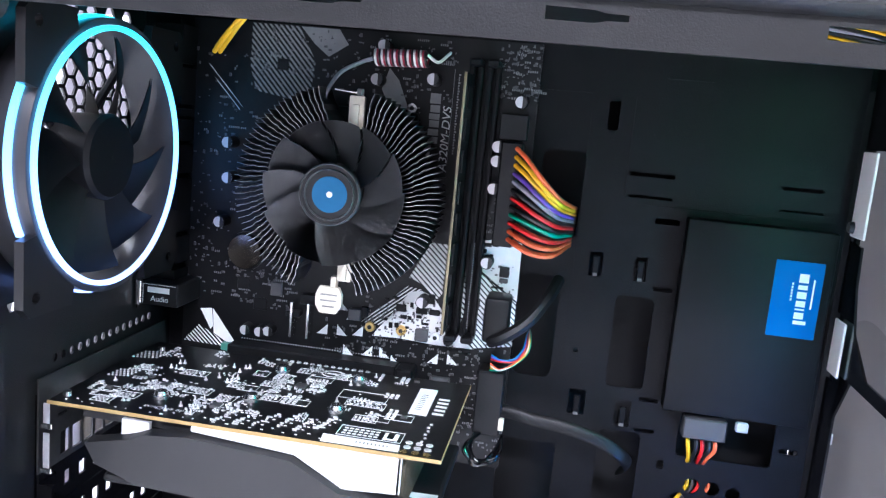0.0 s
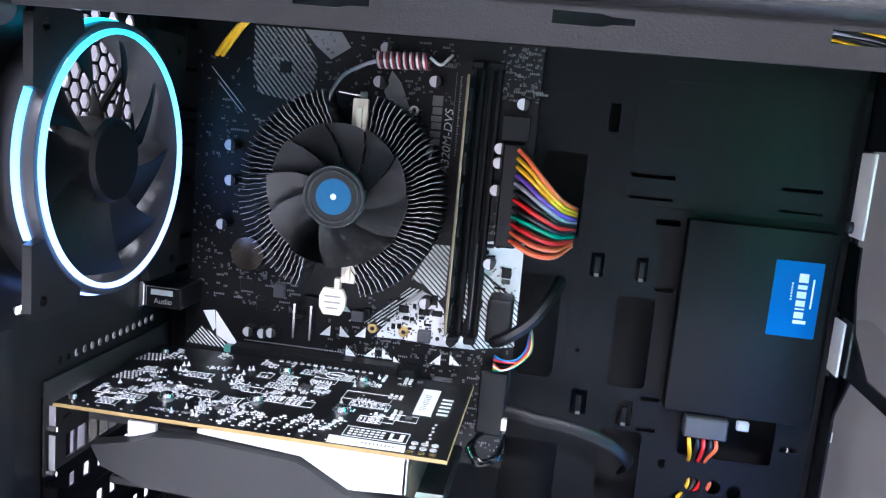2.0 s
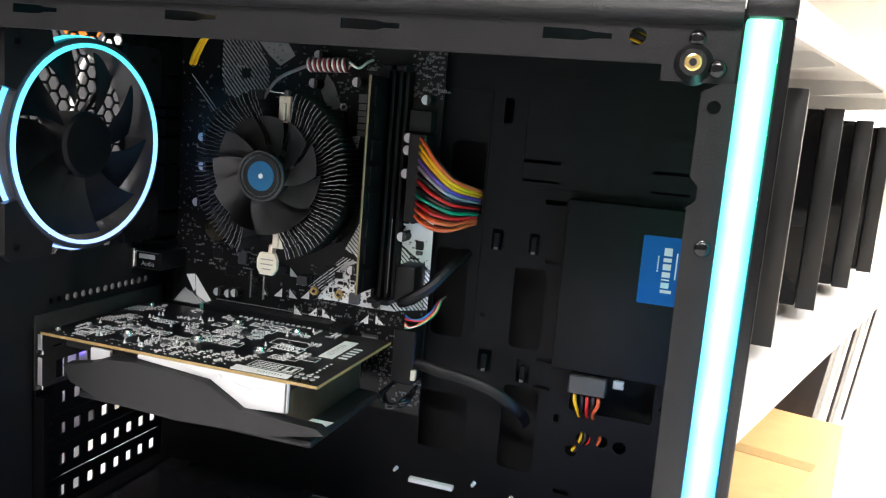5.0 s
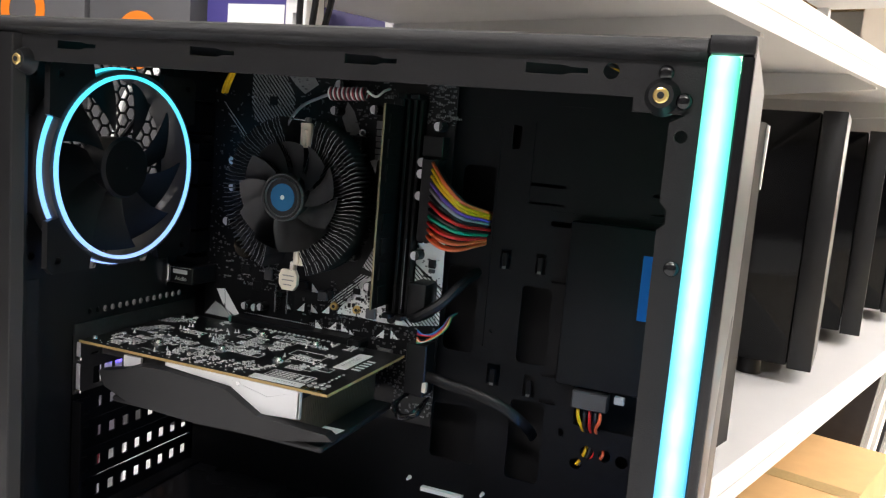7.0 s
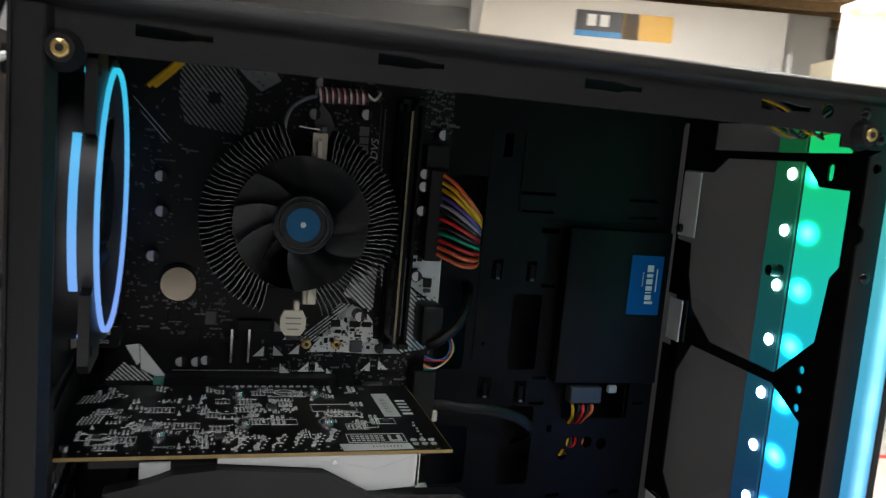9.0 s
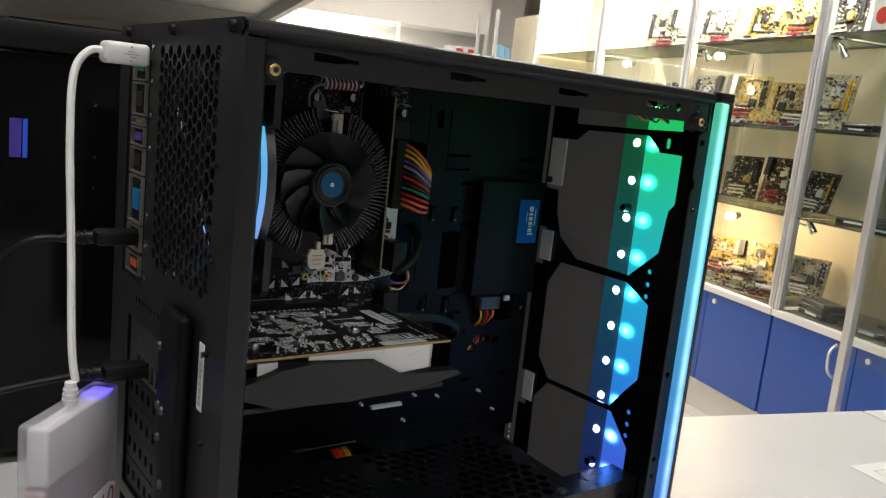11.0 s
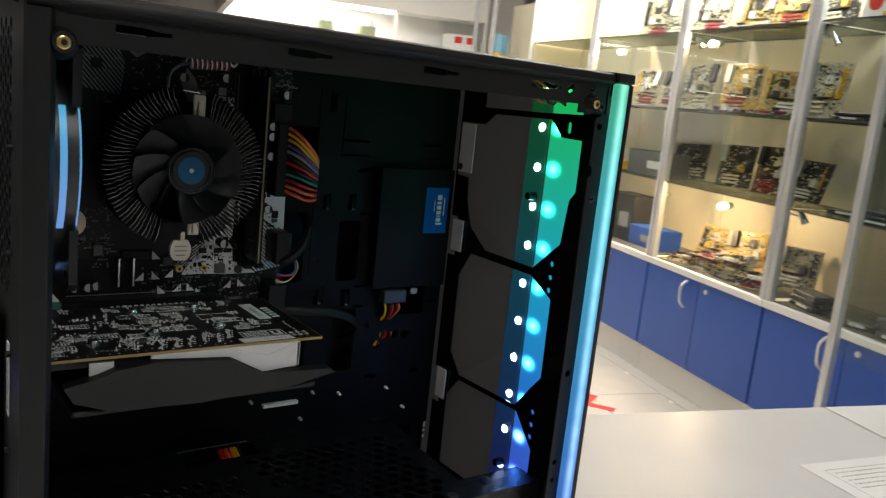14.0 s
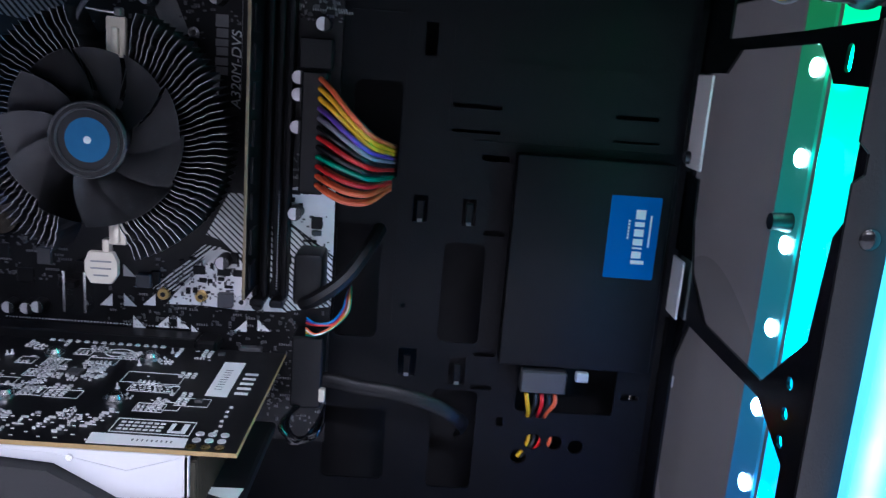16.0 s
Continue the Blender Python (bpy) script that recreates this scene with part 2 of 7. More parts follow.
M["mirror_glow"] = rgb_glow("rgb_reflection_glow", [(p, tuple(min(1, k * 0.97 + 0.02) for k in c)) for p, c in GCB], 0.08, 0.4, 0.75, spots=36.0, first=0.3489)
M["strip"] = rgb_glow("rgb_side_strip", [(0.0, (0.06, 0.18, 1.0)), (0.35, (0.06, 0.42, 1.0)), (0.7, (0.09, 0.68, 0.92)), (1.0, (0.07, 0.8, 0.42))], 0.05, 0.42, 1.5, core=(0.3690, 0.0042))
# faint emission standing in for the diodes' light on their board
M["strip_board"] = rgb_glow("strip_board_glow", [(p, tuple(k * 0.9 + 0.05 for k in c)) for p, c in GCB], 0.08, 0.4, 0.10)
M["ring"] = rgb_glow("rgb_fan_ring", [(0.0, (0.26, 0.42, 1.0)), (0.4, (0.19, 0.48, 1.0)), (0.75, (0.09, 0.56, 0.95)), (1.0, (0.04, 0.65, 0.85))], 0.285, 0.4, 0.9)
M["glass"] = glass("clear_glass", (0.94, 0.97, 0.96))
M["shelf_glass"] = glass("tinted_shelf_glass", (0.42, 0.45, 0.43))
# shop
M["table"] = mat("white_laminate", (0.62, 0.625, 0.635), 0.42, 0, 0.04, 12, 0.05, 300)
M["cab_blue"] = mat("blue_laminate", (0.008, 0.075, 0.40), 0.35, 0, 0.08, 6)
M["cab_grey"] = mat("grey_laminate", (0.33, 0.32, 0.3), 0.5, 0, 0.08, 8)
M["cab_white"] = mat("white_board", (0.78, 0.77, 0.74), 0.45, 0, 0.05, 6)
M["cab_cream"] = mat("cream_back_panel", (0.68, 0.62, 0.47), 0.55, 0, 0.06, 5)
M["profile"] = mat("aluminium_profile", (0.7, 0.71, 0.72), 0.35, 0.6, 0.06, 20)
M["tile"] = mat("pale_floor_tile", (0.58, 0.55, 0.495), 0.25, 0, 0.06, 9)
M["grout"] = mat("grout", (0.4, 0.38, 0.35), 0.8, 0, 0.1, 40)
M["tape"] = mat("red_tape", (0.62, 0.035, 0.02), 0.45, 0, 0.15, 40)
M["wall"] = mat("white_paint", (0.74, 0.73, 0.71), 0.7, 0, 0.04, 4)
# made-up grey for the walls out of view, to cut bounced light
M["low_bounce_wall"] = mat("unseen_wall_grey", (0.16, 0.16, 0.165), 0.8, 0, 0.08, 4)
M["ceil"] = mat("ceiling_board", (0.72, 0.68, 0.6), 0.8, 0, 0.06, 3)
M["wood"] = mat("pine_slat", (0.5, 0.34, 0.16), 0.55, 0, 0.25, 14)
M["carton"] = mat("brown_cardboard", (0.52, 0.31, 0.125), 0.7, 0, 0.1, 25)
M["pc_gloss"] = mat("black_gloss_panel", (0.0025, 0.0025, 0.003), 0.1, 0, 0.2, 10, 0, 400, 0.16)
M["tower_front"] = mat("satin_black_front", (0.014, 0.014, 0.015), 0.35, 0, 0.15, 20, 0, 400, 0.3)
BITS = [(0.03, 0.03, 0.03), (0.68, 0.66, 0.6), (0.16, 0.09, 0.03), (0.42, 0.40, 0.36), (0.74, 0.56, 0.2)]
M["gold_board"] = board_mat("amber_circuit_board", (0.60, 0.41, 0.09), BITS, 0.62)
M["pale_board"] = board_mat("faded_circuit_board", (0.50, 0.46, 0.34), BITS, 0.6)
M["brown_board"] = board_mat("brown_circuit_board", (0.085, 0.04, 0.028), BITS, 0.4)
M["black_board"] = board_mat("black_circuit_board", (0.03, 0.028, 0.03), BITS, 0.4)
M["dark_board"] = mat("dark_device", (0.03, 0.03, 0.035), 0.4, 0, 0.3, 40)
M["jar_green"] = mat("greenish_glass_jar", (0.35, 0.4, 0.25), 0.25, 0, 0.15, 20)
M["dark_floor"] = mat("dark_shelf_liner", (0.12, 0.105, 0.085), 0.5, 0, 0.3, 20)
M["frost"] = mat("frosted_plastic", (0.78, 0.75, 0.79), 0.45, 0, 0.06, 20)
M["shell"] = mat("frosted_clear_shell", (0.66, 0.65, 0.7), 0.45, 0, 0.05, 20)
M["shell"].node_tree.nodes["Principled BSDF"].inputs["Alpha"].default_value = 0.34
M["violet_core"] = mat("lilac_core", (0.34, 0.25, 0.31), 0.5, 0, 0.2, 18)
M["status_light"] = glow("violet_status_light", (0.12, 0.08, 1.0), 2.2)
M["indicator_dim"] = glow("faint_violet_window", (0.05, 0.03, 0.3), 0.018)
M["pink"] = mat("pale_pink_plastic", (0.62, 0.4, 0.42), 0.45, 0, 0.08, 20)
M["pack_blue"] = mat("pale_blue_print", (0.22, 0.46, 0.6), 0.5, 0, 0.2, 25)
M["warm"] = glow("warm_bulb", (1.0, 0.72, 0.38), 25.0)
M["panel_light"] = glow("ceiling_panel_light", (1.0, 0.97, 0.93), 5.0)
M["case_light"] = glow("showcase_tube_light", (1.0, 0.93, 0.8), 12.0)
M["orange_mark"] = mat("orange_print", (0.8, 0.2, 0.01), 0.5, 0, 0.05, 30)
M["navy"] = mat("navy_carton", (0.06, 0.05, 0.22), 0.45, 0, 0.1, 20)
M["slate"] = mat("dark_grey_carton", (0.07, 0.07, 0.075), 0.5, 0, 0.1, 20)
M["shelf_under"] = mat("grey_shelf_steel", (0.73, 0.72, 0.69), 0.45, 0, 0.06, 10)

# ---- building helpers ----


def box(bm, x0, x1, y0, y1, z0, z1, bevel=0.0, seg=2):
    vs = bmesh.ops.create_cube(bm, size=1.0)["verts"]
    bmesh.ops.scale(bm, verts=vs, vec=(x1 - x0, y1 - y0, z1 - z0))
    bmesh.ops.translate(bm, verts=vs, vec=((x0 + x1) / 2, (y0 + y1) / 2, (z0 + z1) / 2))
    if bevel:
        es = list({e for v in vs for e in v.link_edges})
        bmesh.ops.bevel(bm, geom=es, offset=bevel, segments=seg, affect="EDGES", profile=0.5)
    return bm


def rod(bm, p, q, r0, r1=None, seg=20, caps=True):
    p, q = Vector(p), Vector(q)
    m = Matrix.Translation((p + q) / 2) @ (q - p).to_track_quat("Z", "Y").to_matrix().to_4x4()
    bmesh.ops.create_cone(bm, cap_ends=caps, segments=seg, radius1=r0, radius2=r0 if r1 is None else r1, depth=(q - p).length, matrix=m)
    return bm


def plate(bm, outer, holes, depth, to):
    """A flat sheet with holes: 2D loops, thickened by depth, laid out by the function to(a, b, d)."""
    t = bmesh.new()
    edges = []
    for loop in [outer] + list(holes):
        vs = [t.verts.new((a, b, 0)) for a, b in loop]
        edges += [t.edges.new((vs[i], vs[(i + 1) % len(vs)])) for i in range(len(vs))]
    bmesh.ops.triangle_fill(t, use_beauty=True, use_dissolve=False, edges=edges)
    faces = list(t.faces)
    r = bmesh.ops.extrude_face_region(t, geom=faces)
    for v in [g for g in r["geom"] if isinstance(g, bmesh.types.BMVert)]:
        v.co.z = 1.0
    bmesh.ops.recalc_face_normals(t, faces=t.faces[:])
    idx = {}
    for v in t.verts:
        idx[v] = bm.verts.new(to(v.co.x, v.co.y, depth * v.co.z))
    for f in t.faces:
        try:
            bm.faces.new([idx[v] for v in f.verts])
        except ValueError:
            pass
    t.free()
    bmesh.ops.recalc_face_normals(bm, faces=bm.faces[:])
    return bm


def on_y(y):
    return lambda a, b, d: (a, y + d, b)


def on_x(x):
    return lambda a, b, d: (x + d, a, b)


def on_z(z):
    return lambda a, b, d: (a, b, z + d)


def rrect(x0, x1, z0, z1, r, n=4):
    out = []
    for cx, cz, a0 in ((x1 - r, z1 - r, 0), (x0 + r, z1 - r, 90), (x0 + r, z0 + r, 180), (x1 - r, z0 + r, 270)):
        for i in range(n + 1):
            a = radians(a0 + 90 * i / n)
            out.append((cx + r * math.cos(a), cz + r * math.sin(a)))
    return out


def ngon(cx, cz, r, n, turn=0.0):
    return [(cx + r * math.cos(radians(turn) + 2 * math.pi * i / n), cz + r * math.sin(radians(turn) + 2 * math.pi * i / n)) for i in range(n)]


def mesh_of(bm, name, smooth=False):
    me = bpy.data.meshes.new(name)
    bm.to_mesh(me)
    bm.free()
    if smooth:
        for p in me.polygons:
            p.use_smooth = True
        me.set_sharp_from_angle(angle=radians(35))
    return me


def thing(name, label, category, at=(0, 0, 0), group="", kind=""):
    ob = new(name)
    ob.empty_display_size = 0.02
    W[ob] = FRAME[0] @ Matrix.Translation(at)
    ob.matrix_basis = W[ob]
    return tagged(ob, label, category, group, kind)


def adopt(ob, parent, m=None):
    m = FRAME[0] if m is None else FRAME[0] @ m
    if parent is not None:
        ob.parent = parent
        ob.matrix_parent_inverse = W[parent].inverted()
    ob.matrix_basis = m
    W[ob] = m
    return ob


def part(name, bm, material, parent, label="", smooth=True, m=None):
    me = mesh_of(bm, name, smooth)
    me.materials.append(M[material])
    return tagged(adopt(new(name, me), parent, m), label)


def piece(name, me, parent, m, label=""):
    return tagged(adopt(new(name, me), parent, m), label)


def single(name, bm, material, label, category, group="", kind="", smooth=True):
    ob = part(name, bm, material, None, label, smooth)
    return tagged(ob, label, category, group, kind)


def words(name, body, size, at, right, up, material, parent, label="", squeeze=1.0, shear=0.0):
    cu = bpy.data.curves.new(name, "FONT")
    cu.body, cu.size, cu.shear = body, size, shear
    cu.align_x, cu.align_y = "CENTER", "CENTER"
    tmp = bpy.data.objects.new(name, cu)
    scene.collection.objects.link(tmp)
    me = bpy.data.meshes.new_from_object(tmp.evaluated_get(bpy.context.evaluated_depsgraph_get()))
    bpy.data.objects.remove(tmp)
    r, u = Vector(right), Vector(up)
    n = r.cross(u)
    me.transform(Matrix(((r.x * squeeze, u.x, n.x, at[0]), (r.y * squeeze, u.y, n.y, at[1]), (r.z * squeeze, u.z, n.z, at[2]), (0, 0, 0, 1))))
    me.materials.append(M[material])
    return tagged(adopt(new(name, me), parent), label)


def tube(name, pts, r, material, parent, label="", res=4, flat=1.0):
    """A smooth cable through the points, as a mesh."""
    P = [Vector(p) for p in pts]
    path = []
    for i in range(len(P) - 1):
        a, b, c, d = P[max(i - 1, 0)], P[i], P[i + 1], P[min(i + 2, len(P) - 1)]
        for k in range(8):
            t = k / 8
            path.append(0.5 * ((2 * b) + (c - a) * t + (2 * a - 5 * b + 4 * c - d) * t * t + (3 * b - a - 3 * c + d) * t ** 3))
    path.append(P[-1])
    bm = bmesh.new()
    n = 4 + res
    rings = []
    side = Vector((0.31, 0.27, 0.91))
    for i, p in enumerate(path):
        d = (path[min(i + 1, len(path) - 1)] - path[max(i - 1, 0)]).normalized()
        s = (side - d * side.dot(d)).normalized()
        side = s
        o = d.cross(s)
        rings.append([bm.verts.new(p + r * (s * math.cos(2 * math.pi * k / n) + o * flat * math.sin(2 * math.pi * k / n))) for k in range(n)])
    for a, b in zip(rings, rings[1:]):
        for k in range(n):
            bm.faces.new((a[k], a[(k + 1) % n], b[(k + 1) % n], b[k]))
    bm.faces.new(rings[0][::-1])
    bm.faces.new(rings[-1])
    if parent is None:
        return single(name, bm, material, label, "cable")
    return part(name, bm, material, parent, label)


def clip_poly(poly, a, b, c):
    """The part of a convex 2D polygon where a*x + b*y <= c."""
    out = []
    for i, p in enumerate(poly):
        q = poly[(i + 1) % len(poly)]
        dp, dq = a * p[0] + b * p[1] - c, a * q[0] + b * q[1] - c
        if dp <= 0:
            out.append(p)
        if dp * dq < 0:
            t = dp / (dp - dq)
            out.append((p[0] + t * (q[0] - p[0]), p[1] + t * (q[1] - p[1])))
    return out


def stripes(bm, poly, angle, pitch, duty, y):
    """Diagonal printed bars inside a convex outline, on the plane y."""
    nx, nz = -math.sin(radians(angle)), math.cos(radians(angle))
    ds = [nx * p[0] + nz * p[1] for p in poly]
    k = math.floor(min(ds) / pitch)
    while k * pitch < max(ds):
        q = clip_poly(poly, nx, nz, (k + duty) * pitch)
        q = clip_poly(q, -nx, -nz, -k * pitch) if len(q) > 2 else q
        if len(q) > 2:
            bm.faces.new([bm.verts.new((p[0], y, p[1])) for p in q])
        k += 1
    return bm


def flat(bm, poly, y):
    bm.faces.new([bm.verts.new((p[0], y, p[1])) for p in poly])
    return bm

# ---- the computer: case ----
TOP, FAR, TRAY = 0.423, 0.212, 0.173
pc = thing("computer_case", "open black steel tower case with glowing front strip on white counter", "computer case", (0.19, 0.1, 0.0))


def case_part(name, bm, material="steel", label="", smooth=False, parent=None):
    return part(name, bm, material, parent or pc, label, smooth)


bm = bmesh.new()
slots = []
for sx in (0.035, 0.121, 0.2068, 0.2915):
    slots.append([(sx, 0.4070), (sx + 0.0155, 0.4068), (sx + 0.019, 0.4077), (sx + 0.026, 0.4078), (sx + 0.026, 0.4098), (sx + 0.019, 0.4100), (sx + 0.0155, 0.4108), (sx, 0.4112)])
holes = slots + [ngon(0.3268, 0.4092, 0.0032, 16), ngon(0.3479, 0.4098, 0.0018, 12)]
plate(bm, [(0.002, 0.3998), (0.3365, 0.3998), (0.3365, 0.3940), (0.3640, 0.3940), (0.3640, 0.4145), (0.002, 0.4145)], holes, 0.0012, on_y(0.0055))
case_part("top_rail", bm)
bm = bmesh.new()
prof = [(0.0055, 0.4140), (0.0020, 0.4150), (0.0, 0.4172), (0.0, 0.4195), (0.0012, 0.4218), (0.0040, TOP), (FAR, TOP), (FAR, 0.4215), (0.0050, 0.4215), (0.0025, 0.4200), (0.0018, 0.4180), (0.0055, 0.4160)]
ends = []
for x in (-0.004, 0.3625):
    ends.append([bm.verts.new((x, a, b)) for a, b in prof])
for i in range(len(prof)):
    j = (i + 1) % len(prof)
    bm.faces.new((ends[0][i], ends[0][j], ends[1][j], ends[1][i]))
bm.faces.new(ends[0])
bm.faces.new(ends[1][::-1])
bmesh.ops.recalc_face_normals(bm, faces=bm.faces[:])
case_part("top_panel", bm, "steel", "black top panel with rolled edge", True)

# rear wall: fan grille, port opening, card slots, power supply opening
hexes = []
for c in range(13):
    for r in range(17):
        hy, hz = 0.0335 + c * 0.00745, 0.4062 - r * 0.0087 - (c % 2) * 0.00435
        if hz > 0.2760 + 0.10 * max(0.0, 0.055 - hy):
            hexes.append(ngon(hy, hz, 0.0041, 6, 0))
HOLE_Z = [0.1865, 0.1662, 0.1459, 0.1250]
bm = bmesh.new()
outer = [(0.0, 0.012), (FAR, 0.012), (FAR, 0.4215), (0.0, 0.4215)]
card_open = [(0.056, 0.1145), (0.1715, 0.1145), (0.1715, 0.2345), (0.056, 0.2345)]
port_open = [(0.1440, 0.2600), (0.190, 0.2600), (0.190, 0.4130), (0.1440, 0.4130)]
vents = [rrect(0.068 + 0.0065 * i, 0.0715 + 0.0065 * i, 0.2462, 0.2503, 0.0017, 3) for i in range(14)]
psu_open = [(0.030, 0.022), (0.175, 0.022), (0.175, 0.105), (0.030, 0.105)]
plate(bm, outer, hexes + [card_open, port_open, psu_open] + vents, 0.0012, on_x(-0.004))
case_part("rear_panel", bm, "steel", "black rear panel with hexagonal fan grille")
cover = bmesh.new()
hs = [rrect(0.0752 + 0.01225 * i, 0.0806 + 0.01225 * i, -0.0036, 0.0036, 0.0008, 2) for i in range(8)]
hs += [[(0.0590, 0.0056), (0.0692, 0.0050), (0.0692, 0.0068), (0.0655, 0.0072), (0.0640, 0.0062), (0.0590, 0.0078)], rrect(0.0595, 0.0692, -0.0056, -0.0040, 0.0005, 2)]
plate(cover, [(0.0565, -0.0100), (0.1712, -0.0100), (0.1712, 0.0099), (0.0565, 0.0099)], hs, 0.001, on_x(-0.002))
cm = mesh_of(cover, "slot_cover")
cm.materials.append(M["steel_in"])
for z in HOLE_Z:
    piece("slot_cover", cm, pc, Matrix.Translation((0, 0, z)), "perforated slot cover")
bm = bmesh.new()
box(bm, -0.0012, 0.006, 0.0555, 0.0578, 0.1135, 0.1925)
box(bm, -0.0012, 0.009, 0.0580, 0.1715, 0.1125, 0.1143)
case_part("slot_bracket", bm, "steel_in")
for k in range(7):
    bm = bmesh.new()
    rod(bm, (-0.0066, 0.0260, 0.05 + 0.05 * k), (-0.004, 0.0260, 0.05 + 0.05 * k), 0.0016, seg=10)
    case_part("rear_rivet", bm, "steel", "", True)
bm = bmesh.new()
box(bm, -0.0120, -0.004, 0.0460, 0.0830, 0.100, 0.2640, 0.0035, 3)
case_part("slot_screw_cover", bm, "fan_dark", "satin black slot screw cover", True)
for sy, sz in ((0.078, 0.2400), (0.076, 0.2050), (0.070, 0.2035), (0.074, 0.1860), (0.066, 0.1600)):
    bm = bmesh.new()
    rod(bm, (-0.0118, sy, sz), (-0.0138, sy, sz), 0.0030, 0.0022, 12)
    case_part("slot_screw", bm, "dim_steel", "", True)
for sy in (0.1926, 0.1038, 0.0152):
    bm = bmesh.new()
    rod(bm, (-0.0040, sy, 0.4185), (-0.0066, sy, 0.4185), 0.0036, 0.0028, 18)
    case_part("thumb_screw", bm, "fan_dark", "small black screw head", True)
for k in range(8):
    bm = bmesh.new()
    z = 0.2662 + 0.0204 * k
    box(bm, -0.0052, -0.004, 0.1365, 0.1400, z - 0.0010, z + 0.0010, 0.0004, 1)
    box(bm, -0.0050, -0.004, 0.1395, 0.1404, z - 0.0036, z + 0.0036)
    case_part("port_spring_tab", bm, "chrome")
bm = bmesh.new()
box(bm, -0.0045, -0.0041, 0.0288, 0.0360, 0.2165, 0.2540)
lab = case_part("serial_sticker", bm, "paper", "white barcode sticker")
bm = bmesh.new()
for k in range(24):
    z = 0.2195 + 0.00126 * k
    box(bm, -0.0047, -0.0044, 0.0305, 0.0345, z, z + (0.0004 if k % 3 else 0.0008))
tagged(part("barcode", bm, "ink", lab, "", False), kind="stuff")

# far side, bottom, near columns
bm = bmesh.new()
box(bm, -0.004, 0.3625, FAR - 0.0012, FAR, 0.012, 0.4215)
case_part("side_panel", bm)
# sheet added behind the tray, its colour standing for shade in the cut-outs
bm = bmesh.new()
box(bm, 0.001, 0.3600, FAR - 0.0060, FAR - 0.0050, 0.014, 0.4190)
case_part("cutout_shade_sheet", bm, "void", "added matte black sheet standing in for shade behind the cut-outs")
bm = bmesh.new()
box(bm, -0.004, 0.3625, 0.0, FAR - 0.0012, 0.010, 0.012)
case_part("bottom_panel", bm)
for fx in (0.02, 0.31):
    for fy in (0.02, 0.165):
        bm = bmesh.new()
        rod(bm, (fx + 0.015, fy + 0.013, 0.0), (fx + 0.015, fy + 0.013, 0.0100), 0.013, 0.015, 20)
        case_part("foot", bm, "plastic", "round rubber foot", True)
bm = bmesh.new()
plate(bm, [(-0.0026, 0.0015), (0.0066, 0.0015), (0.0074, 0.0020), (0.0105, 0.0074), (0.0105, 0.0095), (0.0095, 0.0095), (0.0095, 0.0078), (0.0066, 0.0028), (-0.0026, 0.0028)], [], 0.4015, on_z(0.0125))
case_part("rear_column", bm)
for x0, x1, y0, y1, z0, z1 in ((-0.0026, -0.0014, 0.0029, 0.010, 0.0125, 0.4140), (0.0095, 0.0105, 0.0097, 0.0180, 0.012, 0.278)):
    bm = bmesh.new()
    box(bm, x0, x1, y0, y1, z0, z1)
    case_part("column_flange", bm)
bm = bmesh.new()
plate(bm, [(0.3525, 0.012), (0.3655, 0.012), (0.3655, 0.394), (0.358, 0.394), (0.3515, 0.3905), (0.3515, 0.360), (0.3545, 0.357), (0.3545, 0.3515), (0.3515, 0.349), (0.3525, 0.240)], [ngon(0.3590, 0.3345, 0.0028, 14), ngon(0.3585, 0.2050, 0.0025, 14), ngon(0.3575, 0.1350, 0.0022, 12), ngon(0.3575, 0.1205, 0.0022, 12), ngon(0.3565, 0.3975 - 0.012, 0.0025, 12)], 0.0012, on_y(0.0030))
case_part("front_column", bm)
for px, pz in ((0.012, 0.400), (0.3476, 0.4005), (0.012, 0.03), (0.3476, 0.03)):
    bm = bmesh.new()
    rod(bm, (px, 0.0075, pz), (px, 0.0004, pz), 0.0078, 0.0047, 28)
    cup = case_part("screw_cup", bm, "steel", "", True)
    bm = bmesh.new()
    rod(bm, (px, 0.004, pz), (px, -0.0001, pz), 0.0031, 0.0031, 6)
    rod(bm, (px, -0.0001, pz), (px, -0.0006, pz), 0.0030, 0.0024, 18)
    nut = part("threaded_insert", bm, "gold", cup, "brass threaded insert")
    bm = bmesh.new()
    rod(bm, (px, 0.0, pz), (px, -0.0009, pz), 0.0014, 0.0014, 14)
    part("insert_bore", bm, "w_black", nut)
for px, pz in ((0.3561, 0.3989), (0.3480, 0.4095), (0.3590, 0.3345)):
    bm = bmesh.new()
    vs = bmesh.ops.create_uvsphere(bm, u_segments=16, v_segments=8, radius=0.0032)["verts"]
    bmesh.ops.scale(bm, verts=vs, vec=(1, 0.45, 1))
    bmesh.ops.translate(bm, verts=vs, vec=(px, 0.0032 if pz < 0.405 else 0.0058, pz))
    case_part("pressed_dimple", bm, "gloss", "", True)

